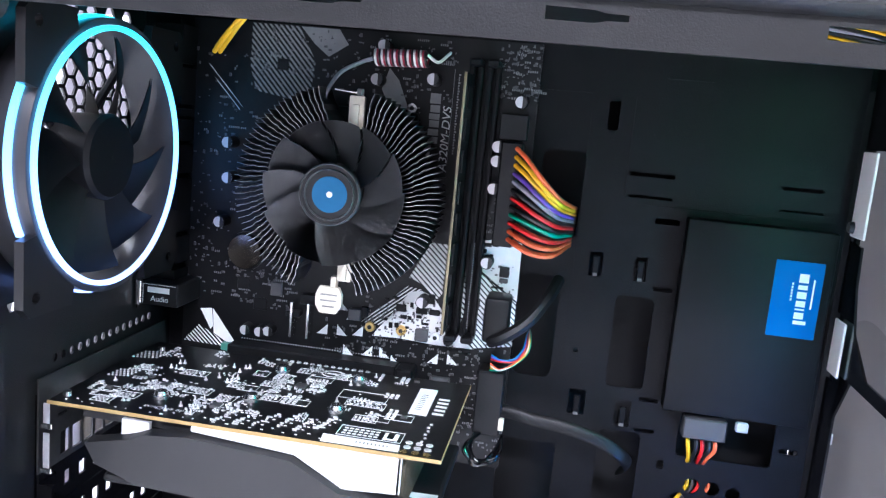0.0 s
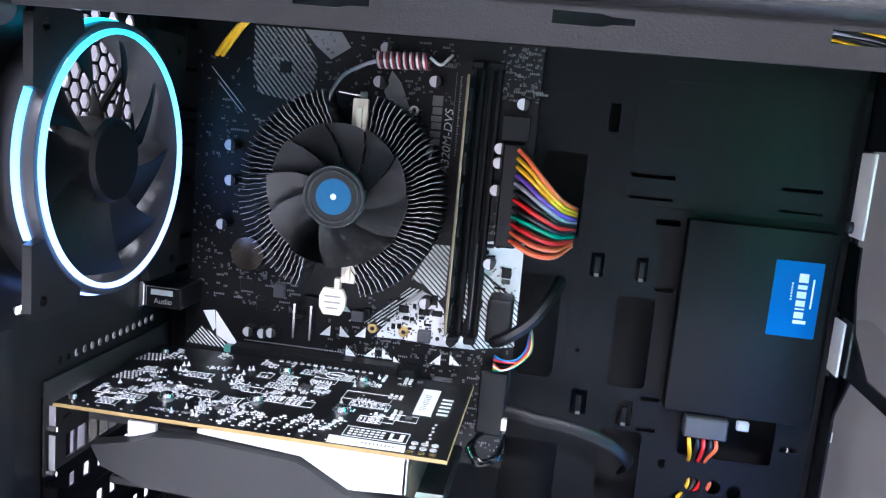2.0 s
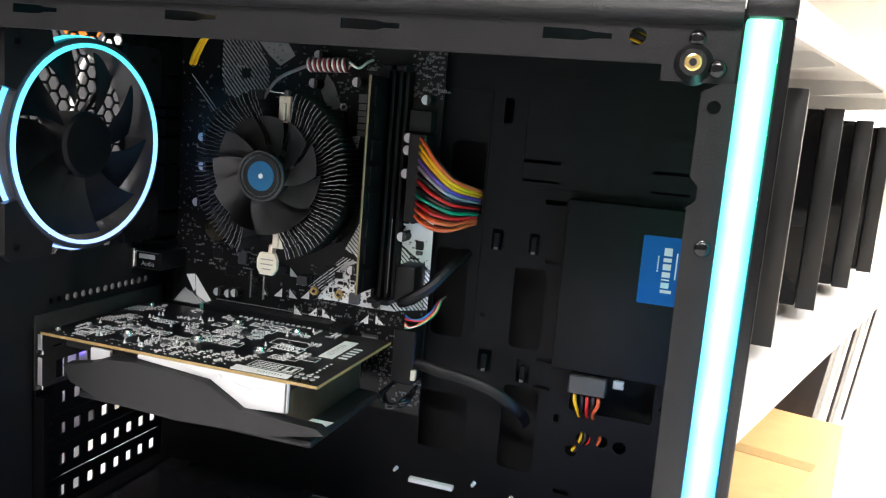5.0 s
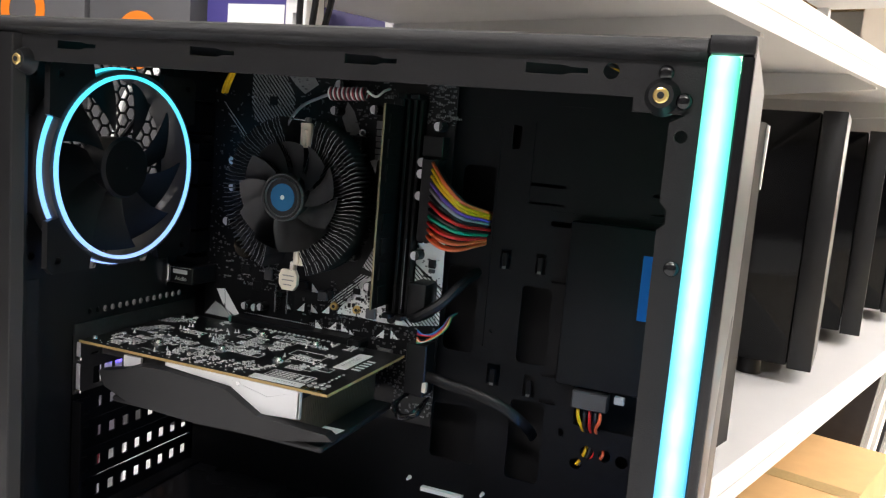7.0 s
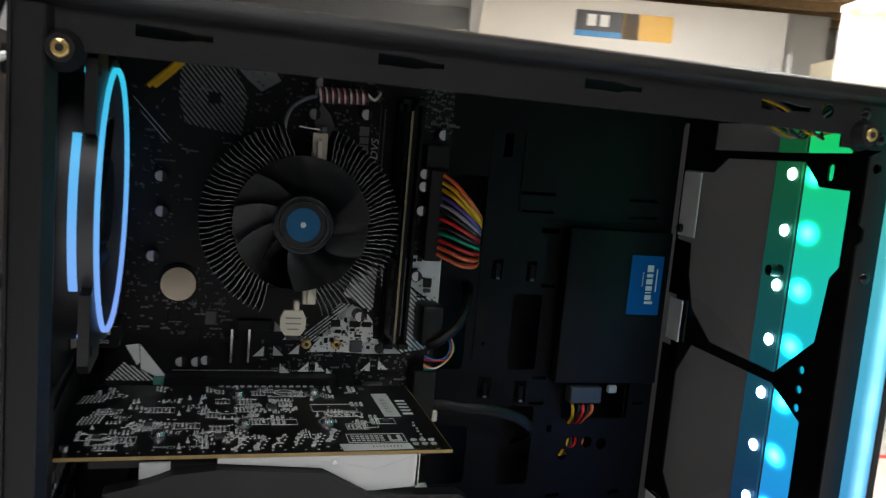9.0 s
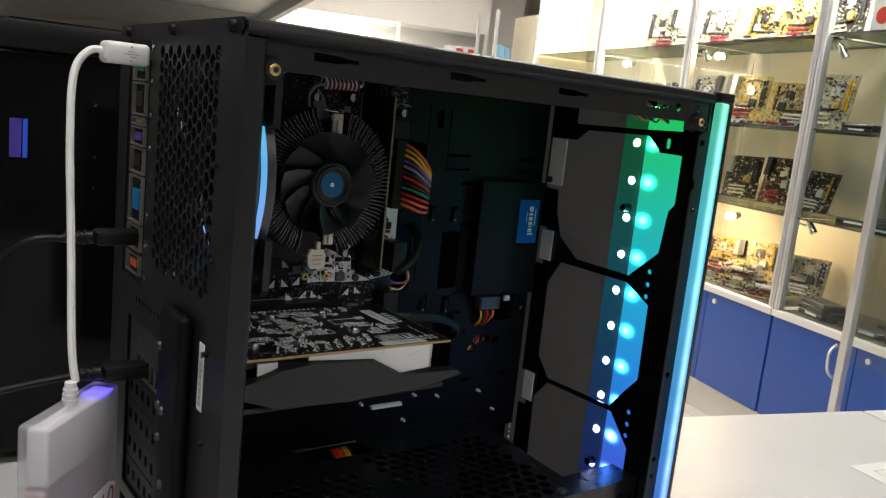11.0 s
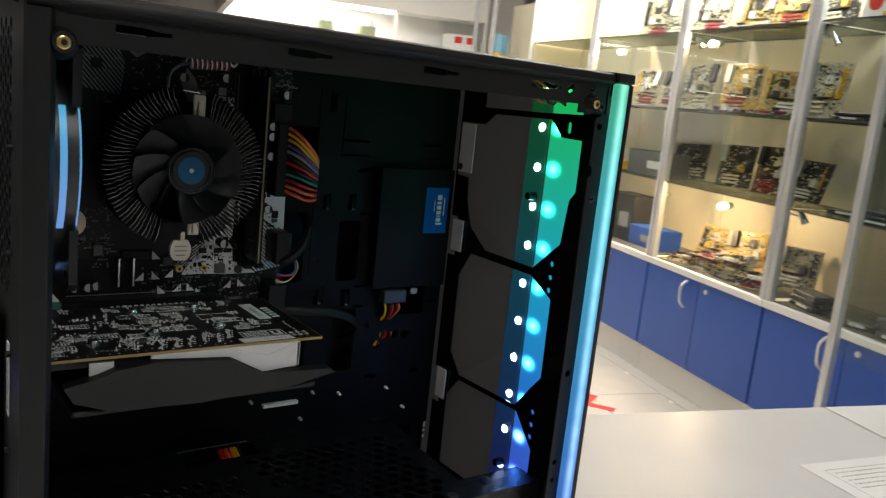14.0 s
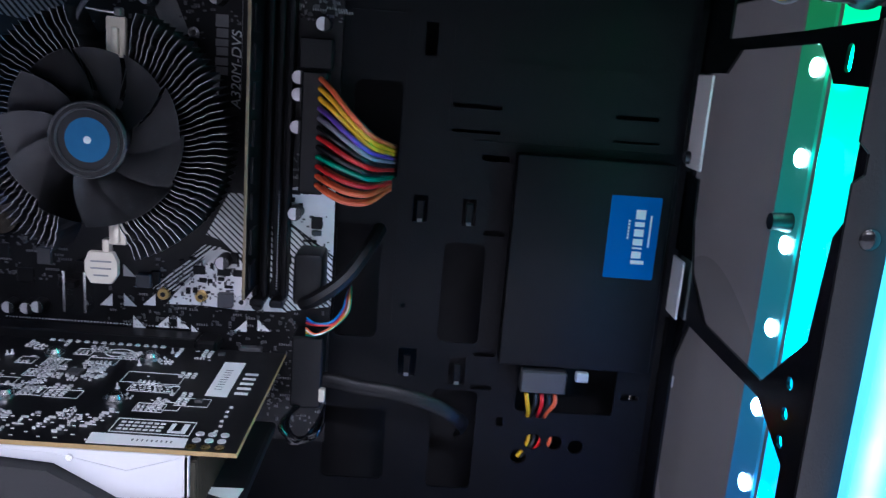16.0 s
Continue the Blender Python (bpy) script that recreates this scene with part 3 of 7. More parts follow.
# tray with cut-outs
cuts = [rrect(0.2010, 0.2225, 0.2385, 0.2950, 0.004), rrect(0.2525, 0.2725, 0.2385, 0.2888, 0.003), rrect(0.2940, 0.3435, 0.2050, 0.2316, 0.002), rrect(0.2367, 0.2425, 0.3745, 0.3895, 0.0006),
        rrect(0.2512, 0.2743, 0.3524, 0.3546, 0.001), rrect(0.2518, 0.2744, 0.3412, 0.3428, 0.0007), rrect(0.2671, 0.2800, 0.3286, 0.3318, 0.001), rrect(0.3270, 0.3475, 0.3526, 0.3547, 0.001), rrect(0.3268, 0.3489, 0.3418, 0.3431, 0.0006),
        rrect(0.2362, 0.2433, 0.2976, 0.3105, 0.0006), rrect(0.2597, 0.2663, 0.2974, 0.3103, 0.0006), rrect(0.2704, 0.2809, 0.2932, 0.2958, 0.0012), rrect(0.2709, 0.2817, 0.2322, 0.2346, 0.0011), rrect(0.2708, 0.2816, 0.2147, 0.2172, 0.0011),
        rrect(0.2341, 0.2431, 0.2200, 0.2340, 0.0006), rrect(0.2594, 0.2678, 0.2168, 0.2313, 0.0006), rrect(0.2853, 0.2890, 0.1957, 0.2007, 0.001), rrect(0.3467, 0.3560, 0.2139, 0.2168, 0.001), ngon(0.2346, 0.2559, 0.0013, 12),
        rrect(0.2525, 0.2750, 0.1600, 0.2140, 0.003), rrect(0.1985, 0.2300, 0.1625, 0.2010, 0.003), ngon(0.3050, 0.1885, 0.0045, 14), ngon(0.3160, 0.1885, 0.0040, 14), ngon(0.3270, 0.1870, 0.0040, 14), ngon(0.2985, 0.1800, 0.004, 14), rrect(0.336, 0.345, 0.150, 0.154, 0.0015), rrect(0.29, 0.30, 0.150, 0.153, 0.001),
        rrect(0.2060, 0.2290, 0.3170, 0.3620, 0.004)]
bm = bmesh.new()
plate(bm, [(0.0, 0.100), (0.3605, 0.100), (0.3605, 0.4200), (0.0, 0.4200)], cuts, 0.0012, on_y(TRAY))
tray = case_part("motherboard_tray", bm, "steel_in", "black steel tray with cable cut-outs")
bm = bmesh.new()
for x0, x1, z0, z1 in ((0.2285, 0.2292, 0.245, 0.393), (0.2503, 0.2510, 0.341, 0.392), (0.2615, 0.3467, 0.3738, 0.3744), (0.2647, 0.2868, 0.4028, 0.4034), (0.2620, 0.3550, 0.3375, 0.3381), (0.203, 0.2285, 0.3925, 0.3931)):
    box(bm, x0 - 0.0003, x1 + 0.0003, TRAY - 0.0007, TRAY, z0, z1)
part("pressed_rib", bm, "steel_in", tray, "", False)
for hx, hz in ((0.2386, 0.2215), (0.2636, 0.2186), (0.2397, 0.2990), (0.2630, 0.2988)):
    bm = bmesh.new()
    box(bm, hx - 0.0017, hx + 0.0017, TRAY - 0.0022, TRAY - 0.0002, hz - 0.0012, hz + 0.0095, 0.0004, 1)
    part("tie_loop", bm, "steel_in", tray, "", False)
    # paler strip along the loop's lower end
    bm = bmesh.new()
    box(bm, hx - 0.0012, hx + 0.0012, TRAY - 0.0028, TRAY - 0.0022, hz - 0.0010, hz + 0.0006)
    part("pale_edge", bm, "grey_steel", tray, "", False)
for x0, x1, z0, z1 in ((0.1958, 0.2260, 0.1376, 0.1402),):
    bm = bmesh.new()
    box(bm, x0, x1, TRAY - 0.004, TRAY, z0, z1)
    part("folded_lip", bm, "tab", tray, "bright folded lip", False)
for hx, hz in ((0.1858, 0.1436), (0.2394, 0.1447), (0.2644, 0.1405), (0.3116, 0.1397), (0.3311, 0.1193), (0.2300, 0.1230)):
    bm = bmesh.new()
    rod(bm, (hx, TRAY, hz), (hx, TRAY - 0.0045, hz), 0.0014, 0.0010, 10)
    part("standoff_peg", bm, "tab", tray)
# power supply shroud with round holes
sh_holes = []
for r in range(11):
    for c in range(17):
        hx, hy = 0.2850 - 0.0123 * c - (r % 2) * 0.0062, 0.0315 + 0.0103 * r
        if hx > 0.173 and not (r == 0 and c == 0) and not (r < 6 and hx < 0.200 - 0.002 * r):
            sh_holes.append(ngon(hx, hy, 0.0050, 6, 0))
        elif 0.088 < hx < 0.150 and 2 < r < 9:
            sh_holes.append(ngon(hx, hy, 0.0046, 6, 0))
sh_holes.append(rrect(0.1280, 0.1860, 0.1460, 0.1680, 0.003))
bm = bmesh.new()
plate(bm, [(0.0, 0.0190), (0.3605, 0.0190), (0.3605, 0.0455), (0.3020, 0.0455), (0.3060, 0.1050), (0.3135, 0.1500), (0.3140, TRAY), (0.0, TRAY)], sh_holes, 0.0012, on_z(0.1110))
box(bm, 0.0, 0.3605, 0.0190, 0.0202, 0.012, 0.1110)
box(bm, 0.3020, 0.3032, 0.0455, TRAY, 0.012, 0.1104)
case_part("power_supply_shroud", bm, "shroud_steel", "perforated satin black shroud with a cut-back front edge")
# paler strip along the cut-out's far edge
bm = bmesh.new()
box(bm, 0.1275, 0.1830, 0.1682, 0.1688, 0.1122, 0.1130)
case_part("cutout_lip", bm, "grey_steel", "thin pale lip on the far edge of the cable cut-out")
for px, py in ((0.2830, 0.0270), (0.1790, 0.0270)):
    bm = bmesh.new()
    rod(bm, (px, py, 0.1122), (px, py, 0.1136), 0.0042, 0.0036, 20)
    sc = case_part("shroud_screw", bm, "dim_steel", "", True)
    bm = bmesh.new()
    rod(bm, (px, py, 0.1134), (px, py, 0.1138), 0.0018, 0.0018, 6)
    part("screw_recess", bm, "w_black", sc)
for z0, z1 in ((0.0935, 0.0995), (0.0895, 0.0915), (0.0835, 0.0865)):
    bm = bmesh.new()
    box(bm, 0.3590, 0.3612, 0.1745, 0.1755, z0, z1, 0.0004, 1)
    case_part("bare_edge", bm, "tab", "", False)

# front plate with three openings and gussets
ports = [[(0.0238, 0.3740), (0.0238, 0.336), (0.0290, 0.330), (0.0325, 0.296), (0.0590, 0.2720), (0.1200, 0.2730), (0.1430, 0.2890), (0.1510, 0.310), (0.1530, 0.3300), (0.1690, 0.3310), (0.1690, 0.3765), (0.1380, 0.3765), (0.1250, 0.3858), (0.0580, 0.3868), (0.0475, 0.3772), (0.0455, 0.3745)],
         [(0.0594, 0.2660), (0.0348, 0.2525), (0.0343, 0.1900), (0.0450, 0.1775), (0.0600, 0.1585), (0.1360, 0.1575), (0.1515, 0.1750), (0.1515, 0.2449), (0.1380, 0.2665)],
         [(0.0570, 0.1545), (0.0352, 0.1300), (0.0352, 0.070), (0.1500, 0.070), (0.1510, 0.1350), (0.1350, 0.1535)],
         [(0.0260, 0.3925), (0.0700, 0.3912), (0.1400, 0.3905), (0.1400, 0.4100), (0.0260, 0.4100)]]
gus = []
for gz in (0.2690, 0.150):
    gus += [ngon(0.0400, gz + 0.0105, 0.0022, 10), ngon(0.0400, gz, 0.0022, 10), ngon(0.0400, gz - 0.0100, 0.0022, 10)]
gus = [g for g in gus if g[0][1] > 0.122]
gus = [[(0.0385 + (a - 0.0400), b) for a, b in g] if g[0][0] < 0.1 else g for g in gus] + [rrect(0.0365, 0.0405, 0.3780, 0.3865, 0.0018, 3)]
bm = bmesh.new()
rim = [(0.0045, 0.055), (0.1700, 0.055)]
for z0, z1 in ((0.123, 0.156), (0.260, 0.2945)):
    rim += [(0.1700, z0), (0.1602, z0), (0.1602, z1), (0.1700, z1)]
rim += [(0.1700, 0.4200), (0.0045, 0.4200)]
plate(bm, rim, ports + gus, 0.0012, on_x(0.3625))
case_part("front_plate", bm, "gloss", "black front plate with fan openings and gussets")
for z0, z1, y0, y1, x0, x1 in ((0.3340, 0.3755, 0.1460, 0.1650, 0.3600, 0.3612), (0.2650, 0.2925, 0.1490, 0.1640, 0.3600, 0.3612), (0.1295, 0.1570, 0.1505, 0.1640, 0.3600, 0.3612), (0.2250, 0.2310, 0.1665, 0.1677, 0.3640, 0.3700)):
    bm = bmesh.new()
    box(bm, x0, x1, y0, y1, z0, z1, 0.0004, 1)
    case_part("folded_tab", bm, "tab", "pale bent metal tab", False)
bm = bmesh.new()
rod(bm, (0.3600, 0.1615, 0.3385), (0.3578, 0.1615, 0.3385), 0.0030, 0.0026, 14)
case_part("tab_screw", bm, "w_black", "", True)

# diode strip, and an added glowing panel for its reflection, behind the front plate
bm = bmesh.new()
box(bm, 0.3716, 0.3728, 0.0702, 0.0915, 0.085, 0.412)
strip_pcb = case_part("diode_strip", bm, "strip_board", "grey-green strip carrying coloured diodes, their light painted on as a glow")
for k in range(11):
    z = 0.4113 - 0.0313 * k
    bm = bmesh.new()
    vs = bmesh.ops.create_uvsphere(bm, u_segments=14, v_segments=8, radius=0.0033)["verts"]
    bmesh.ops.scale(bm, verts=vs, vec=(0.45, 1, 1))
    bmesh.ops.translate(bm, verts=vs, vec=(0.3712, 0.0772, z))
    part("diode", bm, "led", strip_pcb)
# panel added to carry the diodes' reflection as painted glow and bright spots
bm = bmesh.new()
box(bm, 0.3740, 0.3752, 0.0210, 0.0700, 0.085, 0.412)
case_part("reflection_panel", bm, "mirror_glow", "added glowing panel with the diodes' reflections painted on as spots")
for kz in (0.3258, 0.1010):
    bm = bmesh.new()
    rod(bm, (0.3714, 0.0765, kz), (0.3640, 0.0765, kz), 0.0036, 0.0030, 18)
    case_part("front_knob", bm, "plastic", "", True)

# front bezel with glass
bm = bmesh.new()
plate(bm, [(0.0, 0.008), (FAR, 0.008), (FAR, 0.4235), (0.0, 0.4235)], [rrect(0.012, FAR - 0.012, 0.03, 0.408, 0.004)], 0.0020, on_x(0.3757))
box(bm, 0.3630, 0.3757, FAR - 0.010, FAR, 0.008, 0.4235)
box(bm, 0.3630, 0.3757, 0.0, FAR - 0.010, 0.4165, 0.4235)
box(bm, 0.3630, 0.3757, 0.0, FAR - 0.010, 0.008, 0.016)
case_part("front_bezel", bm, "gloss", "black plastic front frame")
bm = bmesh.new()
box(bm, 0.3779, 0.3799, 0.0, FAR, 0.010, 0.4215, 0.0006, 1)
case_part("front_glass", bm, "inner_pane", "smoked glass front pane")
bm = bmesh.new()
box(bm, 0.3634, 0.3750, -0.0030, 0.0028, 0.0160, 0.4160, 0.0014, 2)
case_part("light_strip", bm, "strip", "bright glowing light strip along the front edge", True)
bm = bmesh.new()
box(bm, 0.3752, 0.3796, -0.0026, -0.0002, 0.010, 0.4163, 0.0006, 1)
case_part("strip_trim", bm, "gloss")
bm = bmesh.new()
box(bm, 0.3634, 0.3798, -0.0030, 0.004, 0.4164, 0.4235, 0.0012, 2)
case_part("corner_cap", bm, "steel", "black corner cap above the light strip", True)

# ---- rear fan ----
fan = thing("case_fan", "black rear case fan with a white-cyan glowing ring, at rest", "fan", (0.011, 0.0725, 0.2825))
FY, FZ = 0.0725, 0.3425
bm = bmesh.new()
NF = 96


def lathe(bm, prof, cy, cz, n, a0=0.0, a1=360.0):
    """Turns a profile of (x, radius) about the fan's axis."""
    full = a1 - a0 > 359
    cols = n if full else n + 1
    rows = []
    for i in range(cols):
        a = radians(a0 + (a1 - a0) * i / n)
        rows.append([bm.verts.new((x, cy + r * math.cos(a), cz + r * math.sin(a))) for x, r in prof])
    for i in range(n):
        A, B = rows[i], rows[(i + 1) % cols]
        for k in range(len(prof)):
            j = (k + 1) % len(prof)
            bm.faces.new((A[k], A[j], B[j], B[k]))
    if not full:
        bm.faces.new(rows[0])
        bm.faces.new(rows[-1][::-1])
    bmesh.ops.recalc_face_normals(bm, faces=bm.faces[:])
    return bm


lathe(bm, [(-0.0020, 0.0570), (-0.0020, 0.0595), (0.0225, 0.0595), (0.0225, 0.0570)], FY, FZ, NF)
part("frame_barrel", bm, "barrel_grey", fan, "satin dark grey frame barrel")
for sy in (-1, 1):
    for sz in (-1, 1):
        for x0, x1 in ((-0.0026, 0.0020), (0.0185, 0.0225)):
            bm = bmesh.new()
            pts = [(FY + sy * 0.0600, FZ + sz * 0.0295), (FY + sy * 0.0600, FZ + sz * 0.0560), (FY + sy * 0.0560, FZ + sz * 0.0600), (FY + sy * 0.0295, FZ + sz * 0.0600)]
            pts += [(FY + sy * 0.0592 * math.cos(radians(a)), FZ + sz * 0.0592 * math.sin(radians(a))) for a in (62, 54, 45, 36, 28)]
            plate(bm, pts, [ngon(FY + sy * 0.0525, FZ + sz * 0.0525, 0.0024, 12)], x1 - x0, on_x(x0))
            # one frame: near lugs coloured as lit, far lugs as shaded
            part("corner_lug", bm, "fan_plastic" if sy < 0 else "fan_dark", fan, "", False)
bm = bmesh.new()
lathe(bm, [(0.0222, 0.0544), (0.0222, 0.0565), (0.0238, 0.0565), (0.0243, 0.0555), (0.0238, 0.0544)], FY, FZ, NF)
part("ring_light", bm, "ring", fan, "glowing white-cyan ring")
for a in (90, 180, 270, 0):
    bm = bmesh.new()
    lathe(bm, [(0.0140, 0.0594), (0.0140, 0.0606), (0.0170, 0.0606), (0.0170, 0.0594)], FY, FZ, 20, a - 29, a + 29)
    part("edge_light", bm, "ring", fan, "glowing light band on the fan's edge")
bm = bmesh.new()
lathe(bm, [(0.0010, 0.0005), (0.0010, 0.0180), (0.0195, 0.0190), (0.0215, 0.0175), (0.0215, 0.0005)], FY, FZ, 40)
part("hub", bm, "fan_dark", fan)
blade = bmesh.new()
NB, NR = 7, 7
grid = []
for side in (0, 1):
    for i in range(NR + 1):
        r = 0.0178 + (0.0525 - 0.0178) * i / NR
        row = []
        for k in range(NB + 1):
            a = radians(-19 + 38 * k / NB + 17 * (i / NR))
            x = 0.0035 + 0.0140 * k / NB + (0.0010 if side else 0.0)
            row.append(blade.verts.new((x, r * math.cos(a), r * math.sin(a))))
        grid.append(row)
for s in (0, NR + 1):
    for i in range(NR):
        for k in range(NB):
            blade.faces.new((grid[s + i][k], grid[s + i][k + 1], grid[s + i + 1][k + 1], grid[s + i + 1][k]))
bmesh.ops.recalc_face_normals(blade, faces=blade.faces[:])
bme = mesh_of(blade, "blade", True)
bme.materials.append(M["fan_dark"])
for k in range(9):
    piece("blade", bme, fan, Matrix.Translation((0, FY, FZ)) @ Matrix.Rotation(radians(40 * k + 8), 4, "X"))
for k in range(4):
    a = radians(45 + 90 * k)
    bm = bmesh.new()
    rod(bm, (0.0, FY + 0.015 * math.cos(a), FZ + 0.015 * math.sin(a)), (0.0, FY + 0.058 * math.cos(a), FZ + 0.058 * math.sin(a)), 0.0020, seg=8)
    part("strut", bm, "fan_plastic", fan)

# ---- motherboard ----
BY = 0.1655
BATX, BATZ = 0.0490, 0.2900
board = thing("motherboard", "black motherboard with white printed stripes and triangles, screwed to the tray", "motherboard", (0.105, BY, 0.19))
bm = bmesh.new()
box(bm, 0.0120, 0.2002, BY, BY + 0.0016, 0.1850, 0.4140)
part("circuit_board", bm, "pcb", board, "", False)
SY = BY - 0.00015


def print_patch(poly, ink_="silk"):
    part("printed_patch", flat(bmesh.new(), poly, SY), ink_, board, "", False)


def striped_patch(poly, angle, pitch, duty, ink="silk"):
    part("printed_stripe_field", stripes(bmesh.new(), poly, angle, pitch, duty, SY), ink, board, "", False)


print_patch([(0.1233, 0.2508), (0.1269, 0.2560), (0.1330, 0.2635), (0.1376, 0.2715), (0.1430, 0.2781), (0.1488, 0.2794), (0.1556, 0.2770), (0.1607, 0.2703), (0.1617, 0.2598), (0.1703, 0.2583), (0.1799, 0.2506), (0.1579, 0.2502), (0.1393, 0.2513)])
print_patch([(0.1888, 0.3126), (0.2002, 0.3114), (0.2006, 0.2799), (0.1777, 0.2960), (0.1774, 0.3101)])
striped_patch([(0.1414, 0.2858), (0.1517, 0.3062), (0.1610, 0.3063), (0.1603, 0.2789), (0.1576, 0.2759), (0.1471, 0.2839)], -43, 0.0021, 0.68)
striped_patch([(0.1772, 0.2946), (0.2004, 0.2790), (0.2006, 0.2549), (0.1801, 0.2513), (0.1757, 0.2563), (0.1765, 0.2749)], -43, 0.0021, 0.68)
striped_patch([(0.1628, 0.3046), (0.1702, 0.3080), (0.1737, 0.2706), (0.1685, 0.2567)], -43, 0.0021, 0.62)
striped_patch([(0.1167, 0.2578), (0.1408, 0.2809), (0.1487, 0.2801), (0.1362, 0.2653), (0.1268, 0.2574)], 40, 0.0017, 0.45)
# two prints dimmed in colour for the shade of the top rail
print_patch([(0.0720, 0.4135), (0.0930, 0.4135), (0.0985, 0.4060), (0.0880, 0.3990), (0.0800, 0.4050)], "silk_dim")
print_patch([(0.1215, 0.3960), (0.1270, 0.3900), (0.1330, 0.3760), (0.1240, 0.3720), (0.1180, 0.3850)], "silk_dim")
print_patch([(0.0225, 0.2534), (0.0295, 0.2545), (0.0305, 0.2440), (0.0290, 0.2420)])
print_patch([(0.0300, 0.2545), (0.0440, 0.2365), (0.0440, 0.2330), (0.0310, 0.2400)])
print_patch([(0.1412, 0.3580), (0.1470, 0.3600), (0.1460, 0.3500)])
for tx, tz, s in ((0.0948, 0.2500, 1), (0.1062, 0.2505, -1), (0.1150, 0.2515, 1), (0.1105, 0.2400, -1), (0.1212, 0.2409, 1), (0.1312, 0.2410, -1), (0.1379, 0.2372, -1), (0.1582, 0.2415, 1), (0.1692, 0.2424, -1), (0.1110, 0.2600, 1), (0.1060, 0.2650, -1)):
    print_patch([(tx - 0.003 * s, tz - 0.002), (tx + 0.003 * s, tz - 0.002), (tx + 0.003 * s, tz + 0.004)])
# stripes dimmed in colour for the shade under the top panel
striped_patch([(0.0450, 0.4135), (0.0710, 0.4135), (0.0810, 0.3960), (0.0785, 0.3740), (0.0490, 0.3780), (0.0450, 0.3900)], -48, 0.0022, 0.5, "silk_dim")
striped_patch([(0.0090 + 0.004, 0.2335), (0.0220, 0.2440), (0.0300, 0.2400), (0.0420, 0.2330)], -43, 0.0018, 0.45)
striped_patch([(0.0200, 0.3900), (0.0230, 0.3900), (0.0420, 0.3680), (0.0380, 0.3660)], -47, 0.0022, 0.15)
bm = bmesh.new()
for k in range(30):
    z = 0.3950 - 0.0014 * k
    box(bm, 0.1583, 0.1590 + 0.0004 * (k % 3 == 0), SY, SY + 0.0001, z, z + 0.0009)
box(bm, 0.1560, 0.1562, SY, SY + 0.0001, 0.349, 0.398)
part("fine_print", bm, "silk_dim", board, "", False)
words("board_model_text", "A320M-DVS", 0.0062, (0.1540, SY, 0.3615), (0, 0, 1), (-1, 0, 0), "silk", board, "", 1.08, 0.2)
bm = bmesh.new()
for k, (a, b) in enumerate(((0.3590, 0.3625), (0.3632, 0.3665), (0.3675, 0.3710), (0.3715, 0.3745), (0.3752, 0.3790), (0.3797, 0.3850))):
    box(bm, 0.1448 - 0.0004 * (k % 2), 0.1500, SY, SY + 0.0001, a, b, 0.0)
part("logo_mark", bm, "silk_dim", board, "", False)


def cap(x, z, r=0.0033, h=0.0095, y=BY):
    bm = bmesh.new()
    rod(bm, (x, y, z), (x, y - h, z), r, r, 20)
    c = part("capacitor", bm, "plastic", board)
    bm = bmesh.new()
    rod(bm, (x, y - h + 0.0004, z), (x, y - h - 0.0002, z), r * 0.93, r * 0.86, 20)
    part("capacitor_top", bm, "cap_top", c, "pale metal top")
    bm = bmesh.new()
    vs = [bm.verts.new((x + r * 0.9 * math.cos(radians(a)), y - h - 0.0003, z + r * 0.9 * math.sin(radians(a)))) for a in range(-75, 76, 15)]
    bm.faces.new(vs)
    part("polarity_mark", bm, "w_black", c, "", False)


for x, z in ((0.1194, 0.4065), (0.1169, 0.3893), (0.1463, 0.3917), (0.1923, 0.3842), (0.1829, 0.3609), (0.1829, 0.3535), (0.1827, 0.3393), (0.1831, 0.3003), (0.1509, 0.2749), (0.0376, 0.3492), (0.0385, 0.3302), (0.0349, 0.3057)):
    cap(x, z)
for x, z in ((0.0521, 0.2462), (0.0605, 0.2462), (0.0655, 0.2472)):
    cap(x, z, 0.0031, 0.0070)
# chips and connectors
for x0, x1, z0, z1, h, mt in ((0.0640, 0.0705, 0.2665, 0.2745, 0.0020, "grey_plastic"), (0.0440, 0.0510, 0.2680, 0.2750, 0.001, "plastic"), (0.1357, 0.1413, 0.2666, 0.2707, 0.0012, "plastic"), (0.1469, 0.1532, 0.2666, 0.2701, 0.0012, "plastic"), (0.1542, 0.1600, 0.2667, 0.2699, 0.0012, "plastic"), (0.1477, 0.1549, 0.2518, 0.2587, 0.0035, "grey_plastic"), (0.1098, 0.1168, 0.2588, 0.2652, 0.0035, "grey_plastic"), (0.1162, 0.1204, 0.2606, 0.2668, 0.0015, "plastic"), (0.1899, 0.1950, 0.2923, 0.2979, 0.0014, "plastic"), (0.1902, 0.1948, 0.2891, 0.2916, 0.0012, "grey_plastic"), (0.0600, 0.0665, 0.3900, 0.3960, 0.001, "plastic"), (0.1590, 0.1690, 0.2270, 0.2330, 0.004, "grey_plastic"), (0.0540, 0.0620, 0.2570, 0.2640, 0.001, "plastic"), (0.0750, 0.0830, 0.2570, 0.2600, 0.006, "plastic"), (0.1830, 0.1970, 0.3650, 0.3780, 0.010, "plastic"), (0.0820, 0.1010, 0.2640, 0.2700, 0.003, "plastic")):
    bm = bmesh.new()
    box(bm, x0, x1, BY - h, BY, z0, z1, 0.0004, 1)
    part("chip" if h < 0.005 else "socket", bm, mt, board, "", False)
